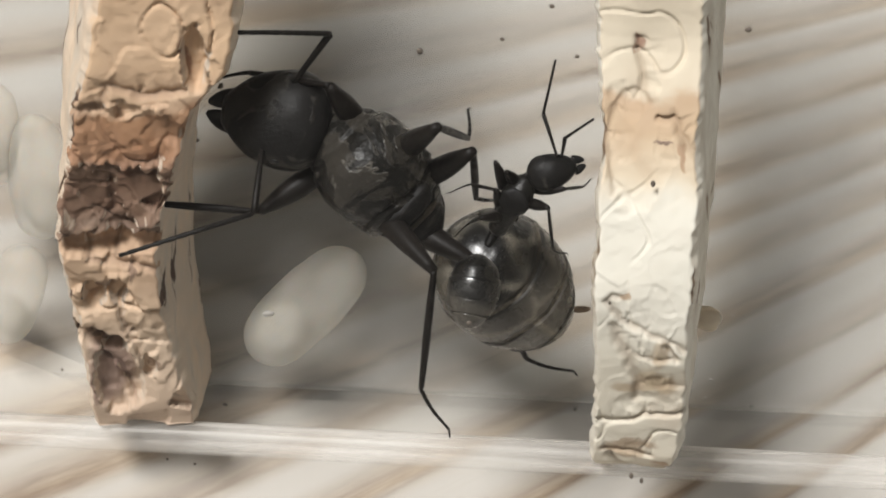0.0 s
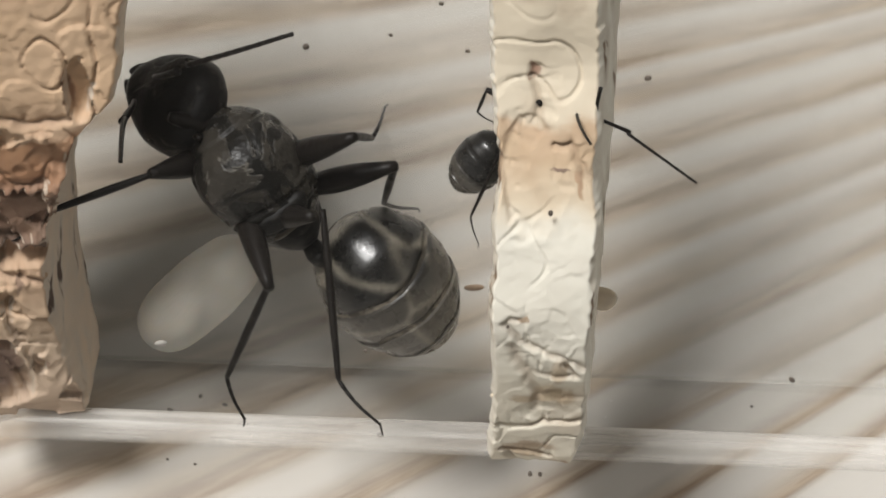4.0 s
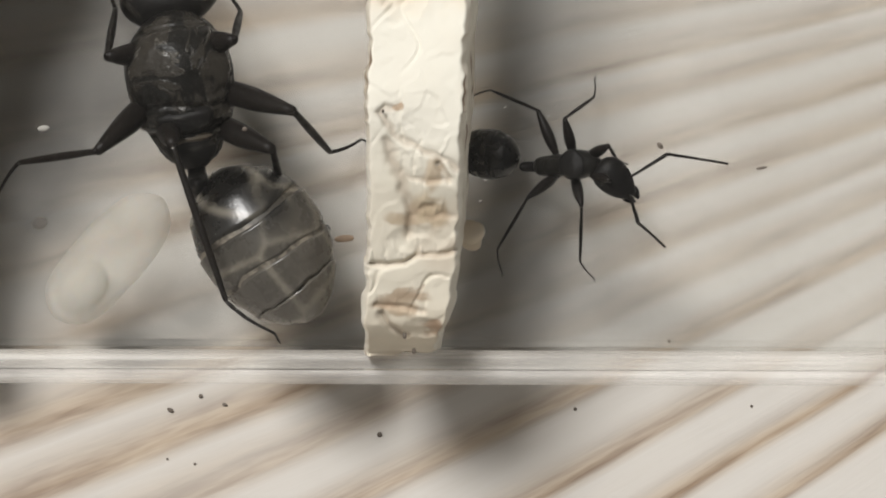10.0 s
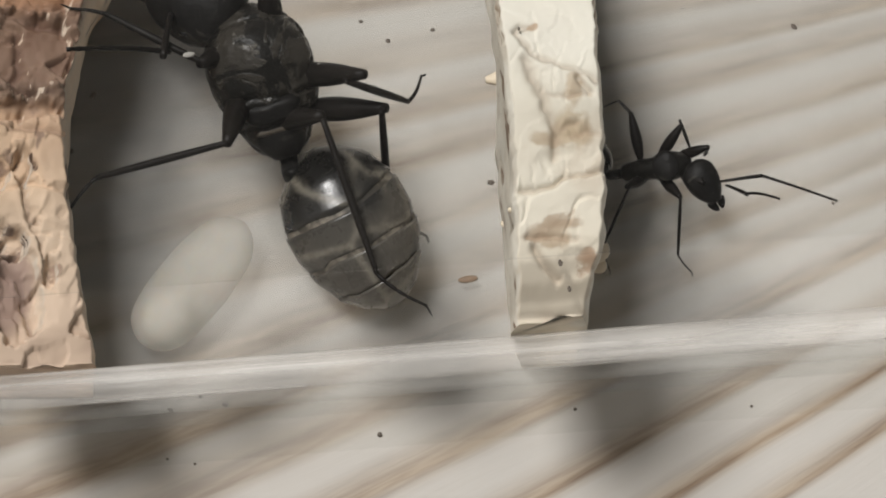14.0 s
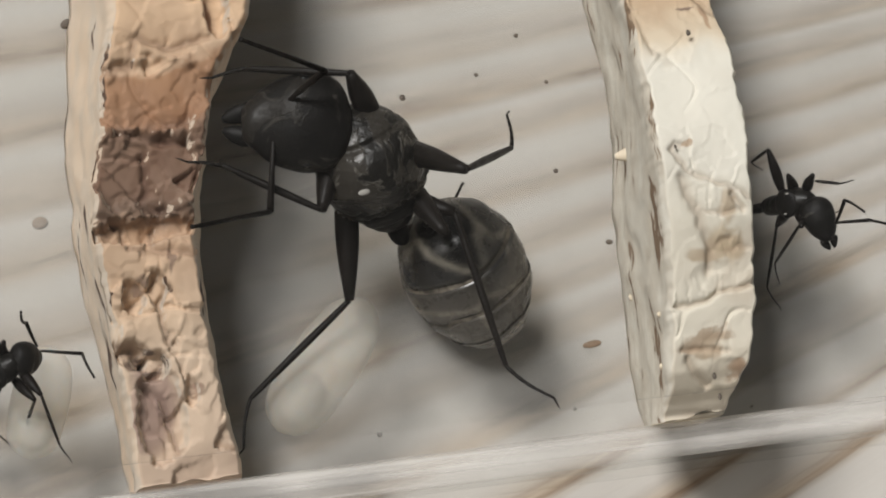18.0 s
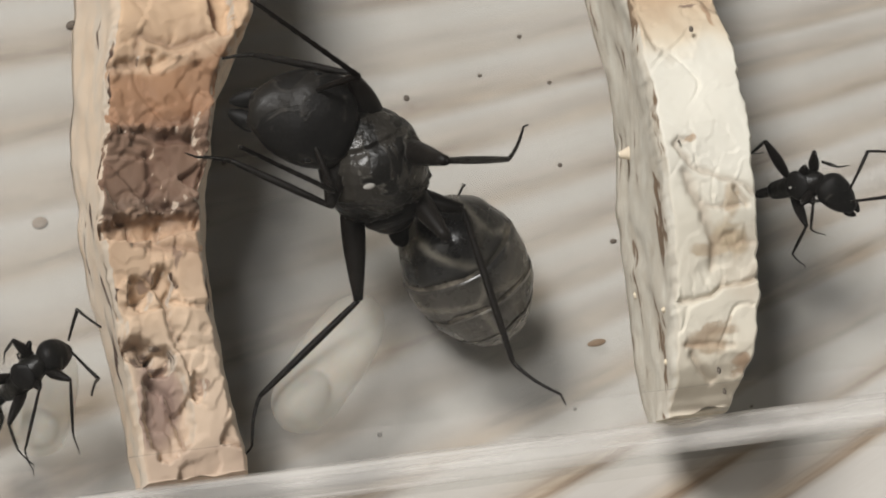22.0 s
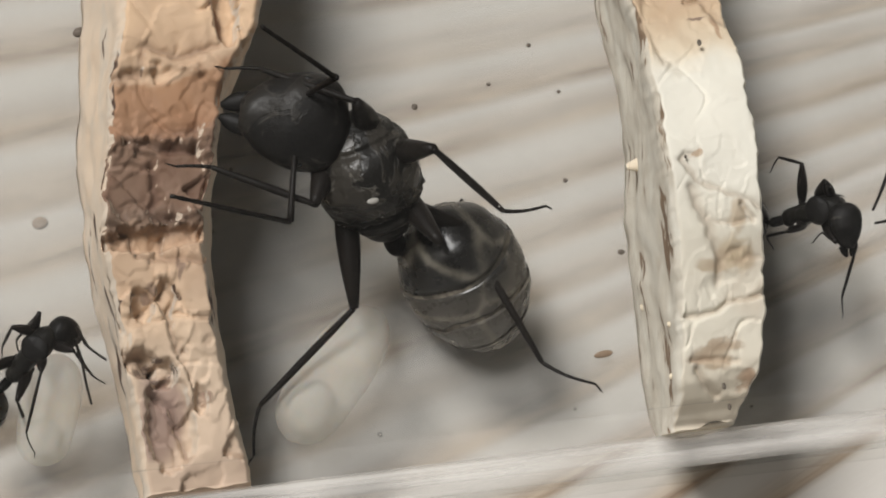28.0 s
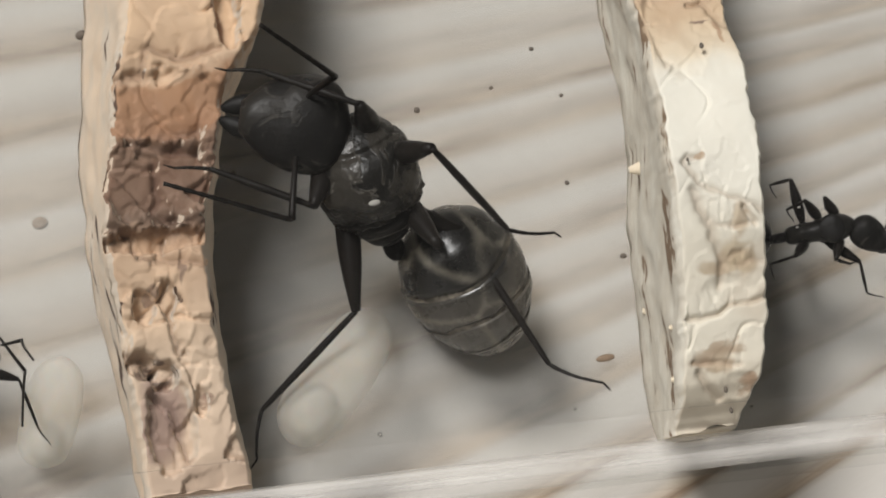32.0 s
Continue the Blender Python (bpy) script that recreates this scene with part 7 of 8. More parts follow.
    keyed(worker_b, 'left_front_tibia', [(0, 3.52, 1.78, 0.71, -14.94, 30.96, -170.27), (20, 3.52, 1.78, 0.71, -14.94, 30.96, -170.27), (22, 3.66, 1.65, 0.75, -9.06, 31.84, -173.28), (24, 3.39, 1.97, 0.54, -15.03, 25.69, -168.06), (25, 3.58, 1.97, 0.4, -14.06, 22.75, -165.18), (28, 2.66, 1.54, 1.09, -5.4, 43.07, -169.32), (28.5, 3.34, 1.61, 0.74, -42.06, 44.22, -141.78), (29, 4.01, 1.68, 0.4, -79.05, 57.26, -117.7), (29.5, 4.01, 1.55, 0.53, -42.43, 38.55, -144.23), (30, 4.01, 1.43, 0.66, -4.8, 34.58, -175.74), (32, 4.01, 1.43, 0.66, -4.8, 34.58, -175.74)])
    keyed(worker_b, 'left_middle_femur', [(0, 1.9, 0.5, -0.65, 17.18, -21.49, 15.8), (24, 1.9, 0.5, -0.65, 17.18, -21.49, 15.8), (32, 1.9, 0.5, -0.65, 17.18, -21.49, 15.8)])
    keyed(worker_b, 'left_middle_tibia', [(0, 3.87, 1.06, 0.16, -18.84, 34.21, -169.31), (24, 3.87, 1.06, 0.16, -18.84, 34.21, -169.31), (32, 3.87, 1.06, 0.16, -18.84, 34.21, -169.31)])
    keyed(worker_b, 'left_hind_femur', [(0, 1, 0.45, -0.65, -8.6, -37.4, 175.6), (16, 1, 0.45, -0.65, -20.2, -59.8, 153.2), (17, 1, 0.45, -0.65, 18.4, -67.2, 120.7), (18, 1, 0.45, -0.65, 5.6, -66, 131.6), (19, 1, 0.45, -0.65, -0.2, -65.1, 136.6), (20, 1, 0.45, -0.65, -5.9, -64, 141.3), (21, 1, 0.45, -0.65, 5.8, -66, 131.5), (22, 1, 0.45, -0.65, 22.4, -67.4, 117.2), (23, 1, 0.45, -0.65, 1.1, -65.3, 135.4), (24, 1, 0.45, -0.65, -5.7, -64, 141.2), (25, 1, 0.45, -0.65, -20.5, -59.7, 153.4), (28, 1, 0.45, -0.65, -7.4, -63.7, 142.6), (29, 1, 0.45, -0.65, 24.8, -67.4, 115.2), (30, 1, 0.45, -0.65, 61.7, -64.9, 84), (31, 1, 0.45, -0.65, 47.3, -66.8, 96), (32, 1, 0.45, -0.65, 50.2, -66.5, 93.6)])
    keyed(worker_b, 'left_hind_tibia', [(0, -0.98, 0.6, 0.87, -72.6, 50.6, 72.1), (16, -0.12, 1.02, 1.51, -16.5, 52.2, 122.3), (17, 0.5, 1.28, 1.65, 9.1, 39.1, 143.5), (18, 0.32, 1.21, 1.63, 3.1, 43.5, 138.9), (19, 0.24, 1.17, 1.62, -0.1, 45.5, 136.3), (20, 0.14, 1.13, 1.6, -3.8, 47.4, 133.2), (21, 0.33, 1.21, 1.63, 3.2, 43.4, 139), (22, 0.56, 1.31, 1.66, 10.7, 37.7, 144.7), (23, 0.26, 1.18, 1.62, 0.6, 45, 136.9), (24, 0.15, 1.14, 1.6, -3.7, 47.4, 133.3), (25, -0.13, 1.01, 1.51, -16.8, 52.3, 122.1), (28, 0.12, 1.12, 1.59, -4.9, 47.9, 132.3), (29, 0.59, 1.32, 1.66, 11.6, 36.9, 145.3), (30, 1.11, 1.5, 1.61, 23.9, 23, 153.1), (31, 0.9, 1.43, 1.65, 19.3, 28.9, 150.5), (32, 0.94, 1.45, 1.64, 20.3, 27.8, 151.1)])
    keyed(worker_b, 'right_front_femur', [(0, 2.8, -0.4, -0.55, -64.42, -41.94, -19.69), (17, 2.8, -0.4, -0.55, -64.42, -41.94, -19.69), (18, 2.8, -0.4, -0.55, -43.67, -15.68, -66.61), (20, 2.8, -0.4, -0.55, -44.37, -34.35, -41.13), (22, 2.8, -0.4, -0.55, -30.53, -18.58, -43.81), (24, 2.8, -0.4, -0.55, -36.96, -13.8, -62.3), (25, 2.8, -0.4, -0.55, -36.36, -22.02, -68.99), (28, 2.8, -0.4, -0.55, -17.96, -40.27, -48.82), (28.5, 2.8, -0.4, -0.55, -37.91, -42.48, -68.65), (29, 2.8, -0.4, -0.55, -57.19, -49.6, -87.78), (30, 2.8, -0.4, -0.55, -38.11, -37.46, -72.95), (31, 2.8, -0.4, -0.55, -34.16, -10.09, -106.23), (32, 2.8, -0.4, -0.55, -35.01, 18.28, -74.53)])
    keyed(worker_b, 'right_front_tibia', [(0, 4.2, -0.9, 0.79, -40.64, 13.93, -131.53), (17, 4.2, -0.9, 0.79, -40.64, 13.93, -131.53), (18, 3.56, -2.17, -0.01, -41.48, -8.5, -98.3), (20, 4.04, -1.49, 0.58, -35.43, -13.69, -105.5), (22, 4.17, -1.71, 0.09, -29.59, -20.85, -118.19), (24, 3.7, -2.12, -0.07, -32.13, -23.12, -118.12), (25, 3.46, -2.13, 0.2, -27.32, -23.55, -123.79), (26.5, 3.63, -1.84, 0.47, -26, 12.08, -122.4), (28, 3.8, -1.55, 0.74, -22.89, 47.64, -119.25), (29, 2.85, -1.7, 0.97, -33.74, 19.65, -153.01), (30, 3.27, -1.92, 0.67, -22.71, -21.63, -128.66), (31, 2.25, -2.29, -0.2, -34.09, -12, -106.59), (32, 3.31, -2.23, -1.18, -33.5, -15.68, -111.23)])
    keyed(worker_b, 'right_middle_femur', [(0, 1.9, -0.5, -0.65, -44.08, -20.1, -54.86), (18, 1.9, -0.5, -0.65, -44.08, -20.1, -54.86), (20, 1.9, -0.5, -0.65, -41.47, -35.89, -30.3), (22, 1.9, -0.5, -0.65, -65.69, -52.31, -23.22), (24, 1.9, -0.5, -0.65, -71.52, -52.5, -43.25), (25, 1.9, -0.5, -0.65, -69.67, -58.31, -54.62), (28, 1.9, -0.5, -0.65, -57.42, -74.76, -68.64), (29, 1.9, -0.5, -0.65, -102.86, -70.42, -55.31), (30, 1.9, -0.5, -0.65, -139.03, -85.14, -35.25), (32, 1.9, -0.5, -0.65, -139.03, -85.14, -35.25)])
    keyed(worker_b, 'right_middle_tibia', [(0, 3.09, -2.19, 0.11, -31.08, 24.94, -158.25), (18, 3.09, -2.19, 0.11, -31.08, 24.94, -158.25), (20, 3.44, -1.4, 0.64, -23.93, 26.52, -160.03), (22, 3.14, -1.03, 1.09, -26.29, -26.99, -127.87), (24, 2.88, -1.42, 1.1, -27.05, -31.71, -131.18), (25, 2.57, -1.44, 1.22, -23.41, -29.42, -134.06), (28, 2.11, -1.04, 1.47, -9.96, -16.24, -139.85), (29, 2.32, -1.11, 1.42, -36.75, 5.31, -133.48), (30, 2.05, -0.61, 1.54, -15.57, -29.72, -147.18), (32, 2.05, -0.61, 1.54, -15.57, -29.72, -147.18)])
    keyed(worker_b, 'right_hind_femur', [(0, 1, -0.45, -0.65, -14.2, -37.4, -175.6), (16, 1, -0.45, -0.65, 20.2, -59.8, -153.2), (17, 1, -0.45, -0.65, -18.4, -67.2, -120.7), (18, 1, -0.45, -0.65, -5.6, -66, -131.6), (19, 1, -0.45, -0.65, 0.2, -65.1, -136.6), (20, 1, -0.45, -0.65, 5.9, -64, -141.3), (21, 1, -0.45, -0.65, -5.8, -66, -131.5), (22, 1, -0.45, -0.65, -22.4, -67.4, -117.2), (23, 1, -0.45, -0.65, -1.1, -65.3, -135.4), (24, 1, -0.45, -0.65, 5.7, -64, -141.2), (25, 1, -0.45, -0.65, 20.5, -59.7, -153.4), (28, 1, -0.45, -0.65, 7.4, -63.7, -142.6), (29, 1, -0.45, -0.65, -24.8, -67.4, -115.2), (30, 1, -0.45, -0.65, -61.7, -64.9, -84), (31, 1, -0.45, -0.65, -47.3, -66.8, -96), (32, 1, -0.45, -0.65, -50.2, -66.5, -93.6)])
    keyed(worker_b, 'right_hind_tibia', [(0, -0.98, -0.6, 0.87, 72.6, 50.6, -72.1), (16, -0.12, -1.02, 1.51, 16.5, 52.2, -122.3), (17, 0.5, -1.28, 1.65, -9.1, 39.1, -143.5), (18, 0.32, -1.21, 1.63, -3.1, 43.5, -138.9), (19, 0.24, -1.17, 1.62, 0.1, 45.5, -136.3), (20, 0.14, -1.13, 1.6, 3.8, 47.4, -133.2), (21, 0.33, -1.21, 1.63, -3.2, 43.4, -139), (22, 0.56, -1.31, 1.66, -10.7, 37.7, -144.7), (23, 0.26, -1.18, 1.62, -0.6, 45, -136.9), (24, 0.15, -1.14, 1.6, 3.7, 47.4, -133.3), (25, -0.13, -1.01, 1.51, 16.8, 52.3, -122.1), (28, 0.12, -1.12, 1.59, 4.9, 47.9, -132.3), (29, 0.59, -1.32, 1.66, -11.6, 36.9, -145.3), (30, 1.11, -1.5, 1.61, -23.9, 23, -153.1), (31, 0.9, -1.43, 1.65, -19.3, 28.9, -150.5), (32, 0.94, -1.45, 1.64, -20.3, 27.8, -151.1)])
    keyed(worker_b, 'left_scape', [(0, 4.13, 0.1, -1.31, -35.15, -17.08, -32.78), (17, 4.13, 0.1, -1.31, -35.15, -17.08, -32.78), (18, 4.08, -0.35, -1.25, -32.13, 35.45, -52.26), (19, 4.21, -0.29, -1.23, 6.17, 16.12, -5.95), (20, 4.34, -0.24, -1.21, 22.12, -19.78, 22.41), (22, 4.69, -0.13, -1.24, 15.54, -6.38, 22.38), (24, 4.6, -0.35, -1.23, -4.75, -27.01, -3.47), (25, 4.6, 0.07, -1.14, -22.25, -28.8, -21), (28, 4.3, -0.84, -0.74, -32.23, -60.44, -71.98), (29, 3.83, -1, -0.85, -37.89, -11.39, -42.9), (31, 4.69, 0.21, -1.25, -44.7, -36.29, -42.33), (32, 4.31, -0.55, -1.28, -23.51, -22.24, -23.38)])
    keyed(worker_b, 'left_flagellum', [(0, 5.82, -0.99, -0.7, -40.89, -30.91, -22.19), (17, 5.82, -0.99, -0.7, -40.89, -30.91, -22.19), (18, 5.13, -1.7, -2.47, -64.37, -42.28, -29.11), (20, 6.17, 0.51, -0.5, -43.34, -29.22, -59.08), (22, 6.62, 0.66, -1, -44.87, -41.76, -32.88), (24, 6.47, -0.46, -0.28, -57.78, -44.64, -44.15), (25, 6.32, -0.59, -0.13, -56.56, -50.15, -57.51), (28, 4.62, -1.83, 1.08, -30.89, -60, -45.73), (29, 5.34, -2.4, -0.43, -53.46, -34.84, -28.16), (31, 5.94, -0.93, -0, -60.66, -48.85, -50.45), (32, 6.09, -1.32, -0.48, -67.74, -50.28, -31.37)])
    keyed(worker_b, 'right_scape', [(0, 4.04, -0.05, -1.29, 44.9, -27.33, 38.74), (18, 4.04, -0.05, -1.29, 44.9, -27.33, 38.74), (18.67, 4.08, -0.33, -1.19, 15.18, -12.92, 9.19), (19.33, 4.12, -0.6, -1.09, -17.01, -15.2, -22.85), (20, 4.16, -0.88, -0.99, -45.32, -33.16, -50.98), (22, 4.46, -0.71, -1.08, -35.56, -16.8, -71.32), (24, 4.47, -0.77, -1.14, -40.95, -31.19, -91.95), (25, 4.48, -0.59, -1.1, -40.83, -33.46, -74.6), (28, 3.84, -1.12, -0.55, -25.77, -55.43, -91.84), (30, 4.31, -0.17, -1.11, -38.09, -39.63, -45.31), (31, 4.65, -0.26, -1.26, -34.67, -7.34, -103.5), (32, 4.65, -0.26, -1.26, -34.67, -7.34, -103.5)])
    keyed(worker_b, 'right_flagellum', [(0, 5.49, 1.12, -0.33, 31.03, -40.34, 7.03), (18, 5.49, 1.12, -0.33, 31.03, -40.34, 7.03), (19, 5.38, -0.56, -0.09, -15.09, -38.47, -11.53), (20, 5.27, -2.24, 0.16, -62.57, -47.71, -26.8), (22, 5.1, -2.62, -0.48, -116.64, -61.14, -15.12), (24, 4.41, -2.56, -0.05, -45.74, -39.15, -29.36), (25, 4.95, -2.28, 0.06, -67.13, -53.28, -30.49), (28, 3.8, -2.31, 1.18, -30.84, -61.93, -88.67), (30, 5.44, -1.32, 0.23, -130.78, -75.14, -27.86), (31, 4.16, -2.28, -0.99, -61.61, -63.14, -84.28), (32, 4.16, -2.28, -0.99, -61.61, -63.14, -84.28)])
    keyed({'nest': nest}, 'nest', [(0, 1.65, 4.062, 15.89, 40.951, -15.735, -12.692), (0.5, 1.279, 3.549, 15.262, 35.741, -14.293, -11.792), (1, 1.883, 3.484, 13.618, 33.051, -15.27, -11.752), (1.5, 1.2, 3.763, 15.58, 36.837, -13.964, -11.616), (2, 0.368, 4.356, 16.474, 42.693, -15.176, -12.043), (2.5, -1.692, 5.428, 17.446, 44.982, -15.117, -12.185), (3, -2.157, 5.905, 17.103, 47.542, -16.016, -12.389), (3.5, -3.698, 5.415, 19.29, 49.083, -13.207, -11.62), (5.5, -3.85, 5.984, 17.992, 48.304, -13.381, -11.038), (6, -5.405, 5.867, 15.293, 42.108, -12.843, -11.174), (6.5, -6.926, 6.755, 13.795, 37.105, -12.485, -10.655), (7, -6.815, 7.032, 11.772, 33.412, -12.099, -10.314), (7.5, -6.936, 7.72, 10.782, 31.333, -11.472, -9.482), (8, -6.609, 7.962, 11.281, 33.478, -12.028, -10.129), (9, -7.195, 7.837, 9.799, 26.449, -11.293, -9.117), (9.5, -7.855, 7.631, 9.511, 21.953, -10.385, -8.79), (10, -7.492, 7.236, 7.934, 18.933, -10.965, -9.085), (10.5, -7.61, 6.01, 5.579, 12.173, -10.263, -8.064), (11, -5.97, 2.766, 2.564, -1.62, -8.599, -7.362), (11.5, -5.61, -0.479, 3.098, -10.066, -7.417, -6.365), (12, -4.916, -1.854, 4.049, -11.661, -6.398, -5.155), (12.5, -5.024, -2.147, 4.418, -12.634, -6.299, -4.605), (13, -5.033, -1.739, 4.34, -11.762, -6.149, -4.438), (13.5, -4.901, -1.036, 4.452, -11.691, -5.759, -3.857), (15.5, -2.513, 1.72, -0.578, -6.47, -3.378, -2.243), (16, -1.319, 1.753, -0.998, -5.228, -2.02, -1.683), (16.5, -1.489, 1.224, -0.784, -5.34, -1.207, -0.873), (17, -1.057, 0.045, 0.322, -4.05, 0.167, -0.073), (17.5, -1.054, 0.134, 1.416, -0.071, 0.795, 0.398), (18, -0.797, 0.023, 1.911, 1.761, 0.335, 0.074), (18.5, -0.708, 0.034, 1.7, 1.857, 0.342, 0.082), (19, -0.742, 0.036, 1.529, 1.345, 0.456, 0.146), (19.5, -0.739, -0.025, 1.468, 1.117, 0.458, 0.137), (20, -0.746, -0.043, 1.453, 1.028, 0.519, 0.07), (20.5, -0.738, -0.033, 1.45, 1.032, 0.48, 0.112), (21, -0.745, -0.031, 1.468, 1.016, 0.483, 0.137), (21.5, -0.622, -0.11, 1.358, 0.671, 0.429, 0.068), (22, -0.524, -0.091, 1.336, 0.672, 0.439, 0.1), (22.5, -0.427, -0.071, 1.314, 0.672, 0.449, 0.132), (23, -0.483, -0.076, 1.463, 0.828, 0.531, 0.175), (23.5, -0.48, 0.014, 1.324, 0.603, 0.513, 0.228), (24, -0.472, 0.045, 1.264, 0.573, 0.546, 0.12), (24.5, -0.447, 0.165, 1.318, 1.067, 0.441, 0.163), (25, -0.458, 0.136, 1.321, 0.93, 0.485, 0.152), (25.5, -0.467, 0.146, 1.351, 1.04, 0.477, 0.187), (27.5, -0.218, -0.534, 1.968, 1.364, -0.261, -0.283), (28, -0.218, -0.545, 1.981, 1.501, -0.259, -0.322), (28.5, -0.203, -0.552, 2.003, 1.583, -0.248, -0.307), (29, -0.169, -0.651, 1.984, 1.279, -0.384, -0.38), (29.5, -0.098, -0.817, 1.922, 0.76, -0.442, -0.451), (30, -0.169, -0.873, 1.965, 0.726, -0.319, -0.496), (30.5, -0.153, -0.822, 1.932, 0.792, -0.339, -0.473), (31, -0.087, -0.913, 1.961, 0.845, -0.329, -0.531), (31.5, -0.094, -0.86, 2.028, 1.058, -0.453, -0.56), (32, -0.13, -0.797, 2.039, 1.222, -0.347, -0.504)])
    walk(divider_a, [(0, mm(-1.70, 0, -2.48, 0, 8, 0)), (3, mm(-1.70, 0, -2.48, 0, 8, 0)), (8, mm(-2.42, 0, -3.35, 0, 11, 0)), (13.5, mm(-2.55, 0, -3.49, 0, 11.5, 0)), (15.7, mm(-0.10, 0, -0.16, 0, 0.5, 0)), (32, mm(0.00, 0, 0.00, 0, 0, 0))])
    keyed(brood, 0, [(0, -26.52, -1.8, 14.83, -22.58, -38.06, 93.96), (0.5, -26.95, -2.1, 15.89, -19.26, -33.57, 91.56), (1, -26.41, -1.82, 14.3, -19.69, -30.82, 91.14), (1.5, -26.98, -2.12, 16.15, -19.17, -34.68, 91.96), (2, -27.69, -2.01, 15.32, -22.52, -39.83, 95.03), (2.5, -29.69, -1.11, 15.85, -23.33, -41.96, 96.02), (3, -30.04, -0.79, 14.57, -25.61, -43.98, 98.05), (3.5, -31.53, -1.77, 17.69, -22.56, -46.33, 97.05), (5.5, -31.63, -1.42, 16.48, -22.45, -45.56, 97.38), (6, -33.4, -0.86, 15.33, -19.39, -39.93, 93.75), (6.5, -34.97, 0.36, 14.99, -17.49, -35.27, 92.01), (7, -34.88, 0.96, 13.86, -16.14, -31.82, 90.82), (7.5, -34.92, 1.53, 13.54, -14.99, -29.94, 90.64), (8, -34.65, 1.79, 13.39, -16.07, -31.9, 90.98), (9, -35.66, 2.28, 13.41, -13.91, -25.24, 89.54), (9.5, -36.78, 2.72, 14.2, -12.27, -20.99, 88.37), (10, -37.15, 3.12, 12.68, -12.5, -17.98, 87.6), (10.5, -37.88, 2.72, 11.48, -11.08, -11.44, 87.01), (11, -36.67, 2.05, 10.65, -8.51, 2.03, 85.23), (11.5, -36.78, 0.23, 12.25, -7.02, 10.34, 85.21), (12, -36.67, -1.39, 13.74, -5.94, 11.9, 86.43), (12.5, -37.42, -1.71, 14.12, -5.81, 12.86, 86.9), (13, -37.96, -1.56, 14.04, -5.68, 11.99, 87.19), (13.5, -38.11, -1.19, 14.33, -5.29, 11.91, 87.86), (15.5, -35.43, -0.56, 10.39, -3.07, 6.62, 90.25), (16, -33.95, -1.14, 10.67, -1.76, 5.32, 91), (16.5, -33.91, -2.11, 11.35, -0.94, 5.39, 91.89), (17, -33.13, -4.03, 13.14, 0.37, 4.04, 92.81), (17.5, -32.94, -5.07, 14.27, 0.8, 0.03, 93.26), (18, -32.82, -5.4, 14.34, 0.25, -1.78, 92.93), (18.5, -32.73, -5.41, 14.12, 0.25, -1.87, 92.93), (19, -32.73, -5.34, 14.06, 0.39, -1.37, 93), (19.5, -32.73, -5.34, 14.02, 0.4, -1.14, 92.99), (20, -32.73, -5.3, 14.05, 0.47, -1.05, 92.92), (20.5, -32.72, -5.32, 14.03, 0.43, -1.05, 92.97), (21, -32.73, -5.33, 14.05, 0.43, -1.04, 92.99), (21.5, -32.62, -5.29, 13.94, 0.39, -0.69, 92.93), (22, -32.52, -5.29, 13.92, 0.4, -0.69, 92.96), (22.5, -32.42, -5.29, 13.91, 0.41, -0.69, 92.99), (23, -32.45, -5.35, 14.09, 0.49, -0.85, 93.03), (23.5, -32.45, -5.24, 13.96, 0.48, -0.63, 93.09), (24, -32.44, -5.15, 13.92, 0.52, -0.6, 92.98), (24.5, -32.44, -5.16, 13.87, 0.39, -1.09, 93.02), (25, -32.44, -5.15, 13.91, 0.44, -0.95, 93.01), (25.5, -32.45, -5.18, 13.92, 0.42, -1.06, 93.04), (27.5, -32.4, -5.67, 14.1, -0.33, -1.35, 92.59), (28, -32.4, -5.69, 14.1, -0.33, -1.49, 92.55), (28.5, -32.38, -5.72, 14.12, -0.33, -1.57, 92.56), (29, -32.38, -5.71, 14.05, -0.45, -1.26, 92.49), (29.5, -32.33, -5.73, 14.01, -0.48, -0.74, 92.42), (30, -32.38, -5.75, 14.12, -0.35, -0.71, 92.37), (30.5, -32.37, -5.73, 14.07, -0.38, -0.77, 92.39), (31, -32.3, -5.8, 14.1, -0.37, -0.83, 92.34), (31.5, -32.34, -5.77, 14.08, -0.51, -1.03, 92.31), (32, -32.35, -5.78, 14.13, -0.41, -1.2, 92.37)])
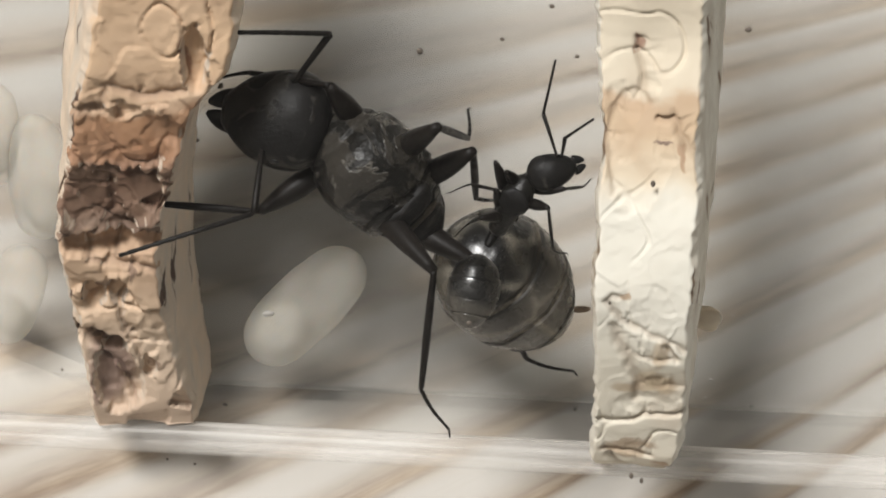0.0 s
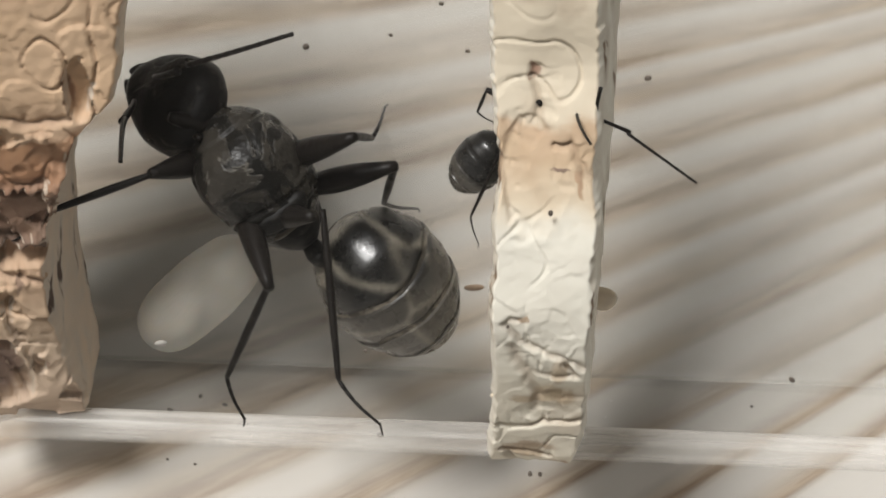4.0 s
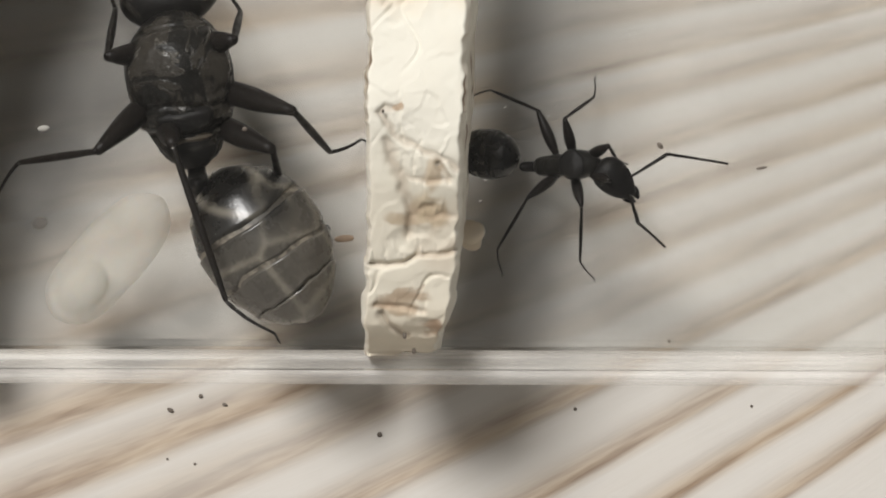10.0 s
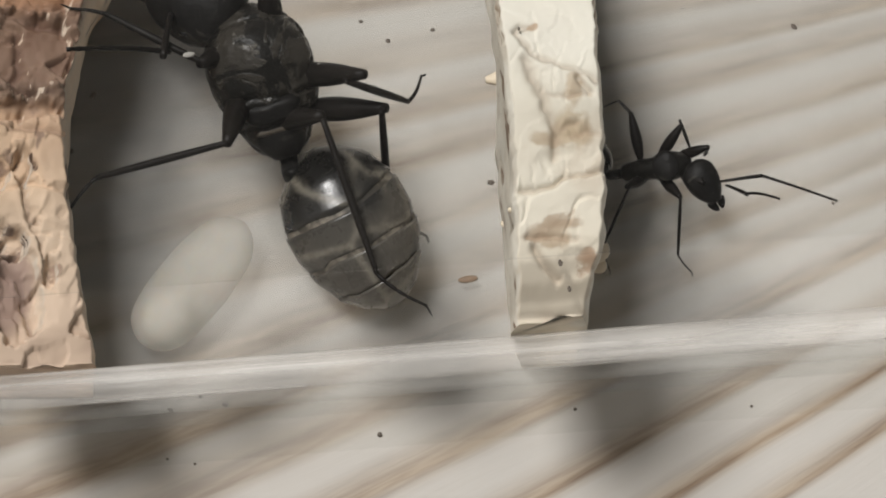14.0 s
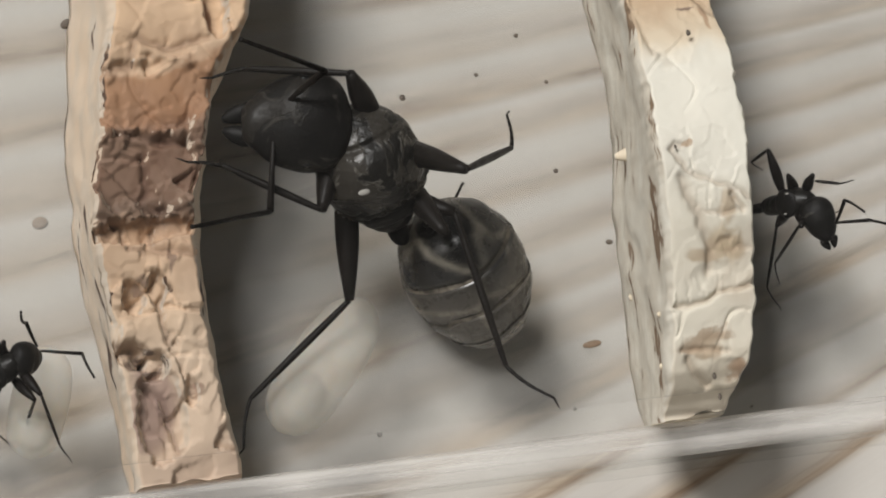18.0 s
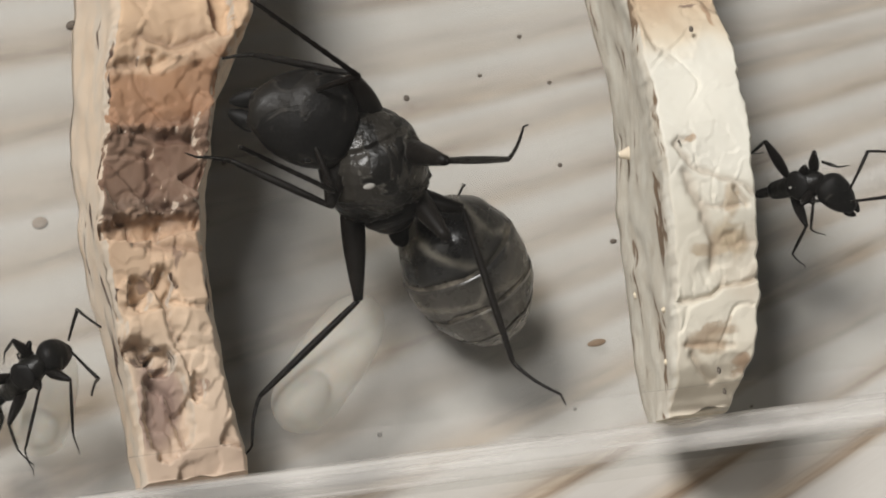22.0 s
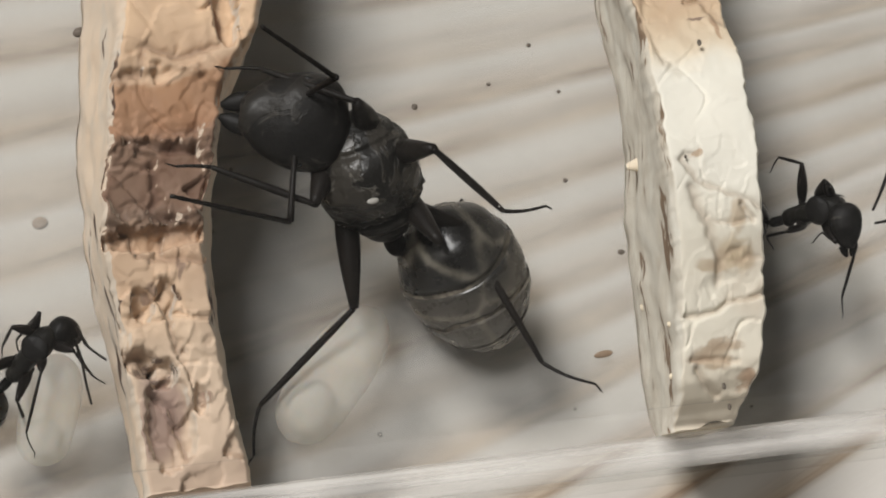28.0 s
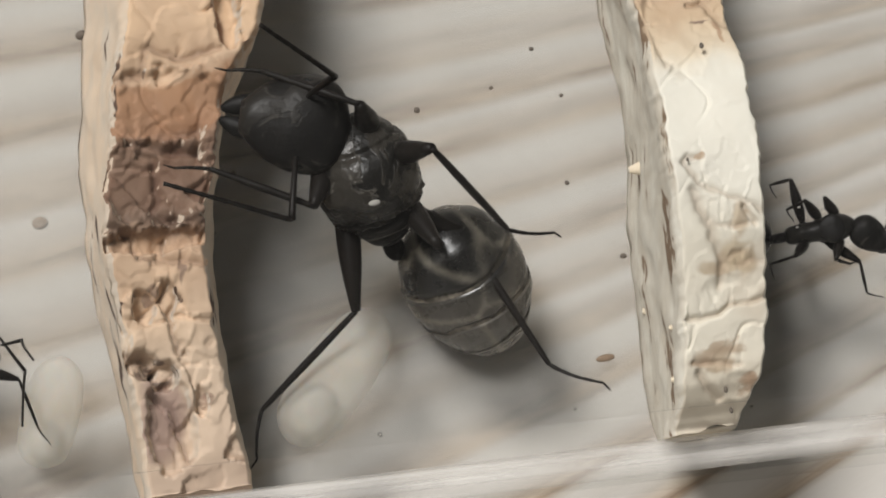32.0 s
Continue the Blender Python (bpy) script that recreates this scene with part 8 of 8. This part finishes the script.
    keyed(brood, 1, [(0, -28.32, 0, 15.46, -15.9, -40.9, 83.47), (0.5, -28.7, -0.24, 16.44, -13.54, -36, 81.54), (1, -28.15, 0.08, 14.74, -14.54, -33.35, 81.47), (1.5, -28.75, -0.28, 16.74, -13.2, -37.08, 81.79), (2, -29.52, -0.27, 16, -15.4, -42.63, 84.25), (2.5, -31.54, 0.59, 16.58, -15.67, -44.83, 84.89), (3, -31.93, 0.87, 15.32, -17.45, -47.14, 86.65), (3.5, -33.41, -0.18, 18.58, -13.59, -49, 84.94), (5.5, -33.52, 0.17, 17.35, -13.72, -48.23, 85.44), (6, -35.22, 0.86, 16.08, -12.18, -42.27, 82.8), (6.5, -36.76, 2.16, 15.64, -11.36, -37.42, 81.7), (7, -36.64, 2.81, 14.43, -10.75, -33.82, 80.9), (7.5, -36.69, 3.38, 14.08, -9.97, -31.8, 80.88), (8, -36.42, 3.63, 13.96, -10.67, -33.89, 81.05), (9, -37.36, 4.18, 13.84, -9.78, -27.01, 80.19), (9.5, -38.4, 4.66, 14.54, -8.9, -22.57, 79.3), (10, -38.68, 5.08, 12.92, -9.63, -19.63, 78.71), (10.5, -39.33, 4.7, 11.56, -9.25, -12.95, 78.38), (11, -38, 4.03, 10.36, -8.72, 0.74, 76.75), (11.5, -38.05, 2.15, 11.74, -8.49, 9.18, 76.59), (12, -37.91, 0.49, 13.21, -7.66, 10.88, 77.75), (12.5, -38.62, 0.15, 13.58, -7.68, 11.85, 78.19), (13, -39.11, 0.3, 13.53, -7.42, 11.01, 78.5), (13.5, -39.26, 0.66, 13.84, -7.02, 10.99, 79.17), (15.5, -36.65, 1.27, 10.11, -4.03, 6.09, 81.64), (16, -35.19, 0.69, 10.46, -2.54, 5, 82.4), (16.5, -35.17, -0.3, 11.15, -1.74, 5.19, 83.28), (17, -34.42, -2.23, 13.01, -0.24, 4.05, 84.21), (17.5, -34.26, -3.28, 14.28, 0.78, 0.15, 84.69), (18, -34.12, -3.6, 14.4, 0.51, -1.72, 84.35), (18.5, -34.03, -3.61, 14.19, 0.53, -1.81, 84.36), (19, -34.03, -3.54, 14.12, 0.59, -1.29, 84.42), (19.5, -34.03, -3.55, 14.07, 0.57, -1.07, 84.42), (20, -34.03, -3.51, 14.1, 0.62, -0.97, 84.35), (20.5, -34.03, -3.52, 14.07, 0.58, -0.98, 84.39), (21, -34.03, -3.53, 14.09, 0.58, -0.96, 84.42), (21.5, -33.92, -3.49, 13.97, 0.49, -0.63, 84.35), (22, -33.82, -3.49, 13.95, 0.5, -0.62, 84.38), (22.5, -33.72, -3.49, 13.94, 0.51, -0.62, 84.42), (23, -33.76, -3.56, 14.12, 0.61, -0.77, 84.46), (23.5, -33.75, -3.45, 13.99, 0.57, -0.55, 84.51), (24, -33.75, -3.35, 13.95, 0.6, -0.52, 84.4), (24.5, -33.74, -3.36, 13.91, 0.55, -1.02, 84.44), (25, -33.74, -3.35, 13.95, 0.57, -0.88, 84.43), (25.5, -33.75, -3.39, 13.97, 0.58, -0.99, 84.47), (27.5, -33.69, -3.86, 14.14, -0.12, -1.38, 84.01), (28, -33.69, -3.88, 14.14, -0.11, -1.52, 83.97), (28.5, -33.67, -3.91, 14.17, -0.09, -1.6, 83.99), (29, -33.67, -3.9, 14.09, -0.25, -1.31, 83.92), (29.5, -33.62, -3.92, 14.02, -0.36, -0.8, 83.84), (30, -33.67, -3.94, 14.14, -0.25, -0.75, 83.8), (30.5, -33.65, -3.92, 14.09, -0.26, -0.82, 83.82), (31, -33.59, -3.98, 14.12, -0.24, -0.87, 83.76), (31.5, -33.62, -3.96, 14.1, -0.35, -1.1, 83.74), (32, -33.63, -3.97, 14.17, -0.22, -1.25, 83.79)])
    keyed(brood, 2, [(0, -27.76, -5.79, 10.85, -3.74, -43.24, 65.41), (0.5, -28.38, -6.39, 12.29, -3.35, -38.01, 64.7), (1, -27.87, -6.25, 10.9, -5.28, -35.7, 65.22), (1.5, -28.39, -6.34, 12.47, -2.62, -38.97, 64.69), (2, -28.86, -5.9, 11.22, -2.49, -44.76, 65.65), (2.5, -30.8, -4.85, 11.6, -1.74, -46.91, 65.57), (3, -31.02, -4.37, 10.14, -2.31, -49.51, 66.48), (3.5, -32.63, -5.21, 13.19, 2.46, -50.34, 63.99), (5.5, -32.7, -4.93, 12.03, 1.91, -49.65, 64.81), (6, -34.7, -4.77, 11.28, 0.49, -43.67, 64.3), (6.5, -36.4, -3.85, 11.31, -0.7, -38.86, 64.51), (7, -36.4, -3.46, 10.47, -1.4, -35.27, 64.48), (7.5, -36.46, -3.01, 10.33, -1.32, -33.14, 64.85), (8, -36.16, -2.63, 9.99, -1.3, -35.31, 64.62), (9, -36.83, -2.57, 10.7, -2.64, -28.49, 64.93), (9.5, -37.54, -2.38, 11.99, -3.05, -23.99, 64.59), (10, -37.32, -2.19, 10.86, -4.57, -21.32, 64.32), (10.5, -37.36, -2.86, 10.42, -5.91, -14.76, 64.51), (11, -35.53, -3.75, 11, -8.65, -1.32, 63.33), (11.5, -34.83, -5.56, 13.47, -10.39, 6.95, 63.06), (12, -33.82, -7.17, 15.15, -10, 8.79, 64.13), (12.5, -33.86, -7.5, 15.7, -10.25, 9.73, 64.53), (13, -33.82, -7.4, 15.58, -9.8, 8.97, 64.87), (13.5, -33.56, -7.01, 15.87, -9.4, 9.04, 65.52), (15.5, -30.49, -6.34, 11.23, -5.34, 4.97, 68.04), (16, -28.93, -6.87, 11.26, -3.64, 4.26, 68.8), (16.5, -28.8, -7.77, 11.88, -2.91, 4.64, 69.66), (17, -27.93, -9.63, 13.42, -1.18, 3.88, 70.6), (17.5, -27.71, -10.64, 14.1, 0.73, 0.33, 71.11), (18, -27.61, -10.98, 14.04, 0.9, -1.55, 70.77), (18.5, -27.52, -11, 13.81, 0.94, -1.64, 70.77), (19, -27.52, -10.92, 13.79, 0.88, -1.12, 70.84), (19.5, -27.52, -10.93, 13.77, 0.8, -0.9, 70.84), (20, -27.52, -10.89, 13.8, 0.83, -0.8, 70.77), (20.5, -27.51, -10.91, 13.78, 0.79, -0.82, 70.81), (21, -27.52, -10.91, 13.8, 0.79, -0.8, 70.84), (21.5, -27.42, -10.89, 13.73, 0.63, -0.49, 70.77), (22, -27.31, -10.88, 13.72, 0.64, -0.49, 70.8), (22.5, -27.21, -10.88, 13.7, 0.65, -0.49, 70.84), (23, -27.24, -10.93, 13.86, 0.77, -0.61, 70.88), (23.5, -27.23, -10.82, 13.75, 0.68, -0.4, 70.93), (24, -27.23, -10.73, 13.71, 0.71, -0.36, 70.82), (24.5, -27.22, -10.74, 13.63, 0.77, -0.86, 70.86), (25, -27.23, -10.73, 13.67, 0.76, -0.72, 70.85), (25.5, -27.23, -10.76, 13.68, 0.79, -0.82, 70.89), (27.5, -27.23, -11.29, 13.89, 0.2, -1.37, 70.43), (28, -27.23, -11.31, 13.88, 0.25, -1.5, 70.39), (28.5, -27.21, -11.34, 13.89, 0.29, -1.58, 70.4), (29, -27.22, -11.34, 13.86, 0.06, -1.33, 70.33), (29.5, -27.18, -11.37, 13.87, -0.17, -0.86, 70.26), (30, -27.23, -11.39, 13.98, -0.06, -0.79, 70.22), (30.5, -27.21, -11.37, 13.93, -0.06, -0.86, 70.24), (31, -27.16, -11.44, 13.95, -0.03, -0.91, 70.18), (31.5, -27.19, -11.42, 13.92, -0.08, -1.15, 70.16), (32, -27.2, -11.42, 13.95, 0.08, -1.27, 70.21)])
    keyed(brood, 3, [(0, -16.23, -8.34, 14.28, 17.01, -40.52, 34.74), (0.5, -16.73, -8.77, 15.43, 14.05, -35.83, 36.12), (1, -16.26, -8.61, 14.23, 11.05, -34.53, 37.2), (1.5, -16.71, -8.69, 15.54, 15.24, -36.39, 35.86), (2, -17.27, -8.33, 14.54, 19.07, -41.36, 34.5), (2.5, -19.21, -7.32, 14.91, 21.19, -42.92, 33.54), (3, -19.5, -6.87, 13.64, 22.7, -45.31, 32.97), (3.5, -20.82, -7.65, 16.09, 26.96, -44.32, 31.12), (5.5, -20.49, -7.45, 14.91, 26.03, -43.93, 32.17), (6, -22.37, -7.39, 14.05, 20.75, -39.33, 34.14), (6.5, -23.94, -6.43, 14.02, 16.8, -35.57, 35.97), (7, -23.82, -6.03, 13.09, 14.17, -32.67, 37), (7.5, -23.7, -5.52, 12.8, 13.09, -30.75, 37.97), (8, -23.32, -5.38, 12.55, 14.28, -32.67, 37.14), (9, -23.68, -5.34, 13.11, 9.57, -27.08, 39.08), (9.5, -24.22, -5.21, 14.22, 7.07, -23.18, 39.62), (10, -23.94, -5.21, 13.27, 4.48, -21.33, 39.75), (10.5, -24.16, -5.38, 12.76, 0.43, -15.87, 40.82), (11, -22.5, -5.83, 13.05, -7.47, -4.57, 40.66), (11.5, -21.97, -7.13, 15.23, -12.25, 2.4, 40.57), (12, -21.15, -8.21, 16.61, -12.59, 4.25, 41.56), (12.5, -21.29, -8.41, 17.12, -13.19, 5.02, 41.96), (13, -21.38, -8.26, 16.95, -12.48, 4.49, 42.28), (13.5, -21.22, -7.73, 17.15, -12.15, 4.71, 42.89), (15.5, -18.6, -6.7, 11.97, -6.85, 2.51, 45.26), (16, -17.14, -7.12, 11.72, -5.01, 2.51, 45.96), (16.5, -17.01, -7.85, 12.17, -4.48, 3.14, 46.79), (17, -16.13, -9.54, 13.43, -2.6, 3.11, 47.7), (17.5, -15.91, -10.45, 13.99, 0.54, 0.59, 48.24), (18, -15.81, -10.87, 14.02, 1.43, -1.08, 47.9), (18.5, -15.72, -10.88, 13.79, 1.5, -1.15, 47.9), (19, -15.72, -10.79, 13.75, 1.24, -0.69, 47.98), (19.5, -15.72, -10.8, 13.73, 1.09, -0.52, 47.97), (20, -15.72, -10.78, 13.75, 1.07, -0.41, 47.9), (20.5, -15.71, -10.78, 13.74, 1.05, -0.44, 47.95), (21, -15.72, -10.78, 13.76, 1.04, -0.43, 47.97), (21.5, -15.62, -10.77, 13.7, 0.77, -0.21, 47.91), (22, -15.51, -10.76, 13.68, 0.78, -0.2, 47.94), (22.5, -15.41, -10.75, 13.66, 0.78, -0.2, 47.97), (23, -15.44, -10.8, 13.8, 0.95, -0.26, 48.01), (23.5, -15.43, -10.68, 13.7, 0.78, -0.1, 48.07), (24, -15.43, -10.61, 13.65, 0.79, -0.06, 47.96), (24.5, -15.42, -10.61, 13.59, 1.04, -0.49, 48), (25, -15.43, -10.6, 13.63, 0.98, -0.36, 47.99), (25.5, -15.43, -10.63, 13.63, 1.05, -0.45, 48.02), (27.5, -15.43, -11.25, 14, 0.72, -1.19, 47.56), (28, -15.43, -11.28, 13.98, 0.82, -1.29, 47.51), (28.5, -15.41, -11.31, 13.99, 0.88, -1.34, 47.53), (29, -15.42, -11.32, 13.99, 0.57, -1.21, 47.46), (29.5, -15.38, -11.36, 14.01, 0.18, -0.86, 47.39), (30, -15.43, -11.4, 14.1, 0.25, -0.75, 47.35), (30.5, -15.41, -11.37, 14.05, 0.28, -0.81, 47.37), (31, -15.36, -11.45, 14.07, 0.32, -0.85, 47.31), (31.5, -15.39, -11.44, 14.06, 0.37, -1.09, 47.28), (32, -15.4, -11.42, 14.07, 0.56, -1.14, 47.34)])


motions()
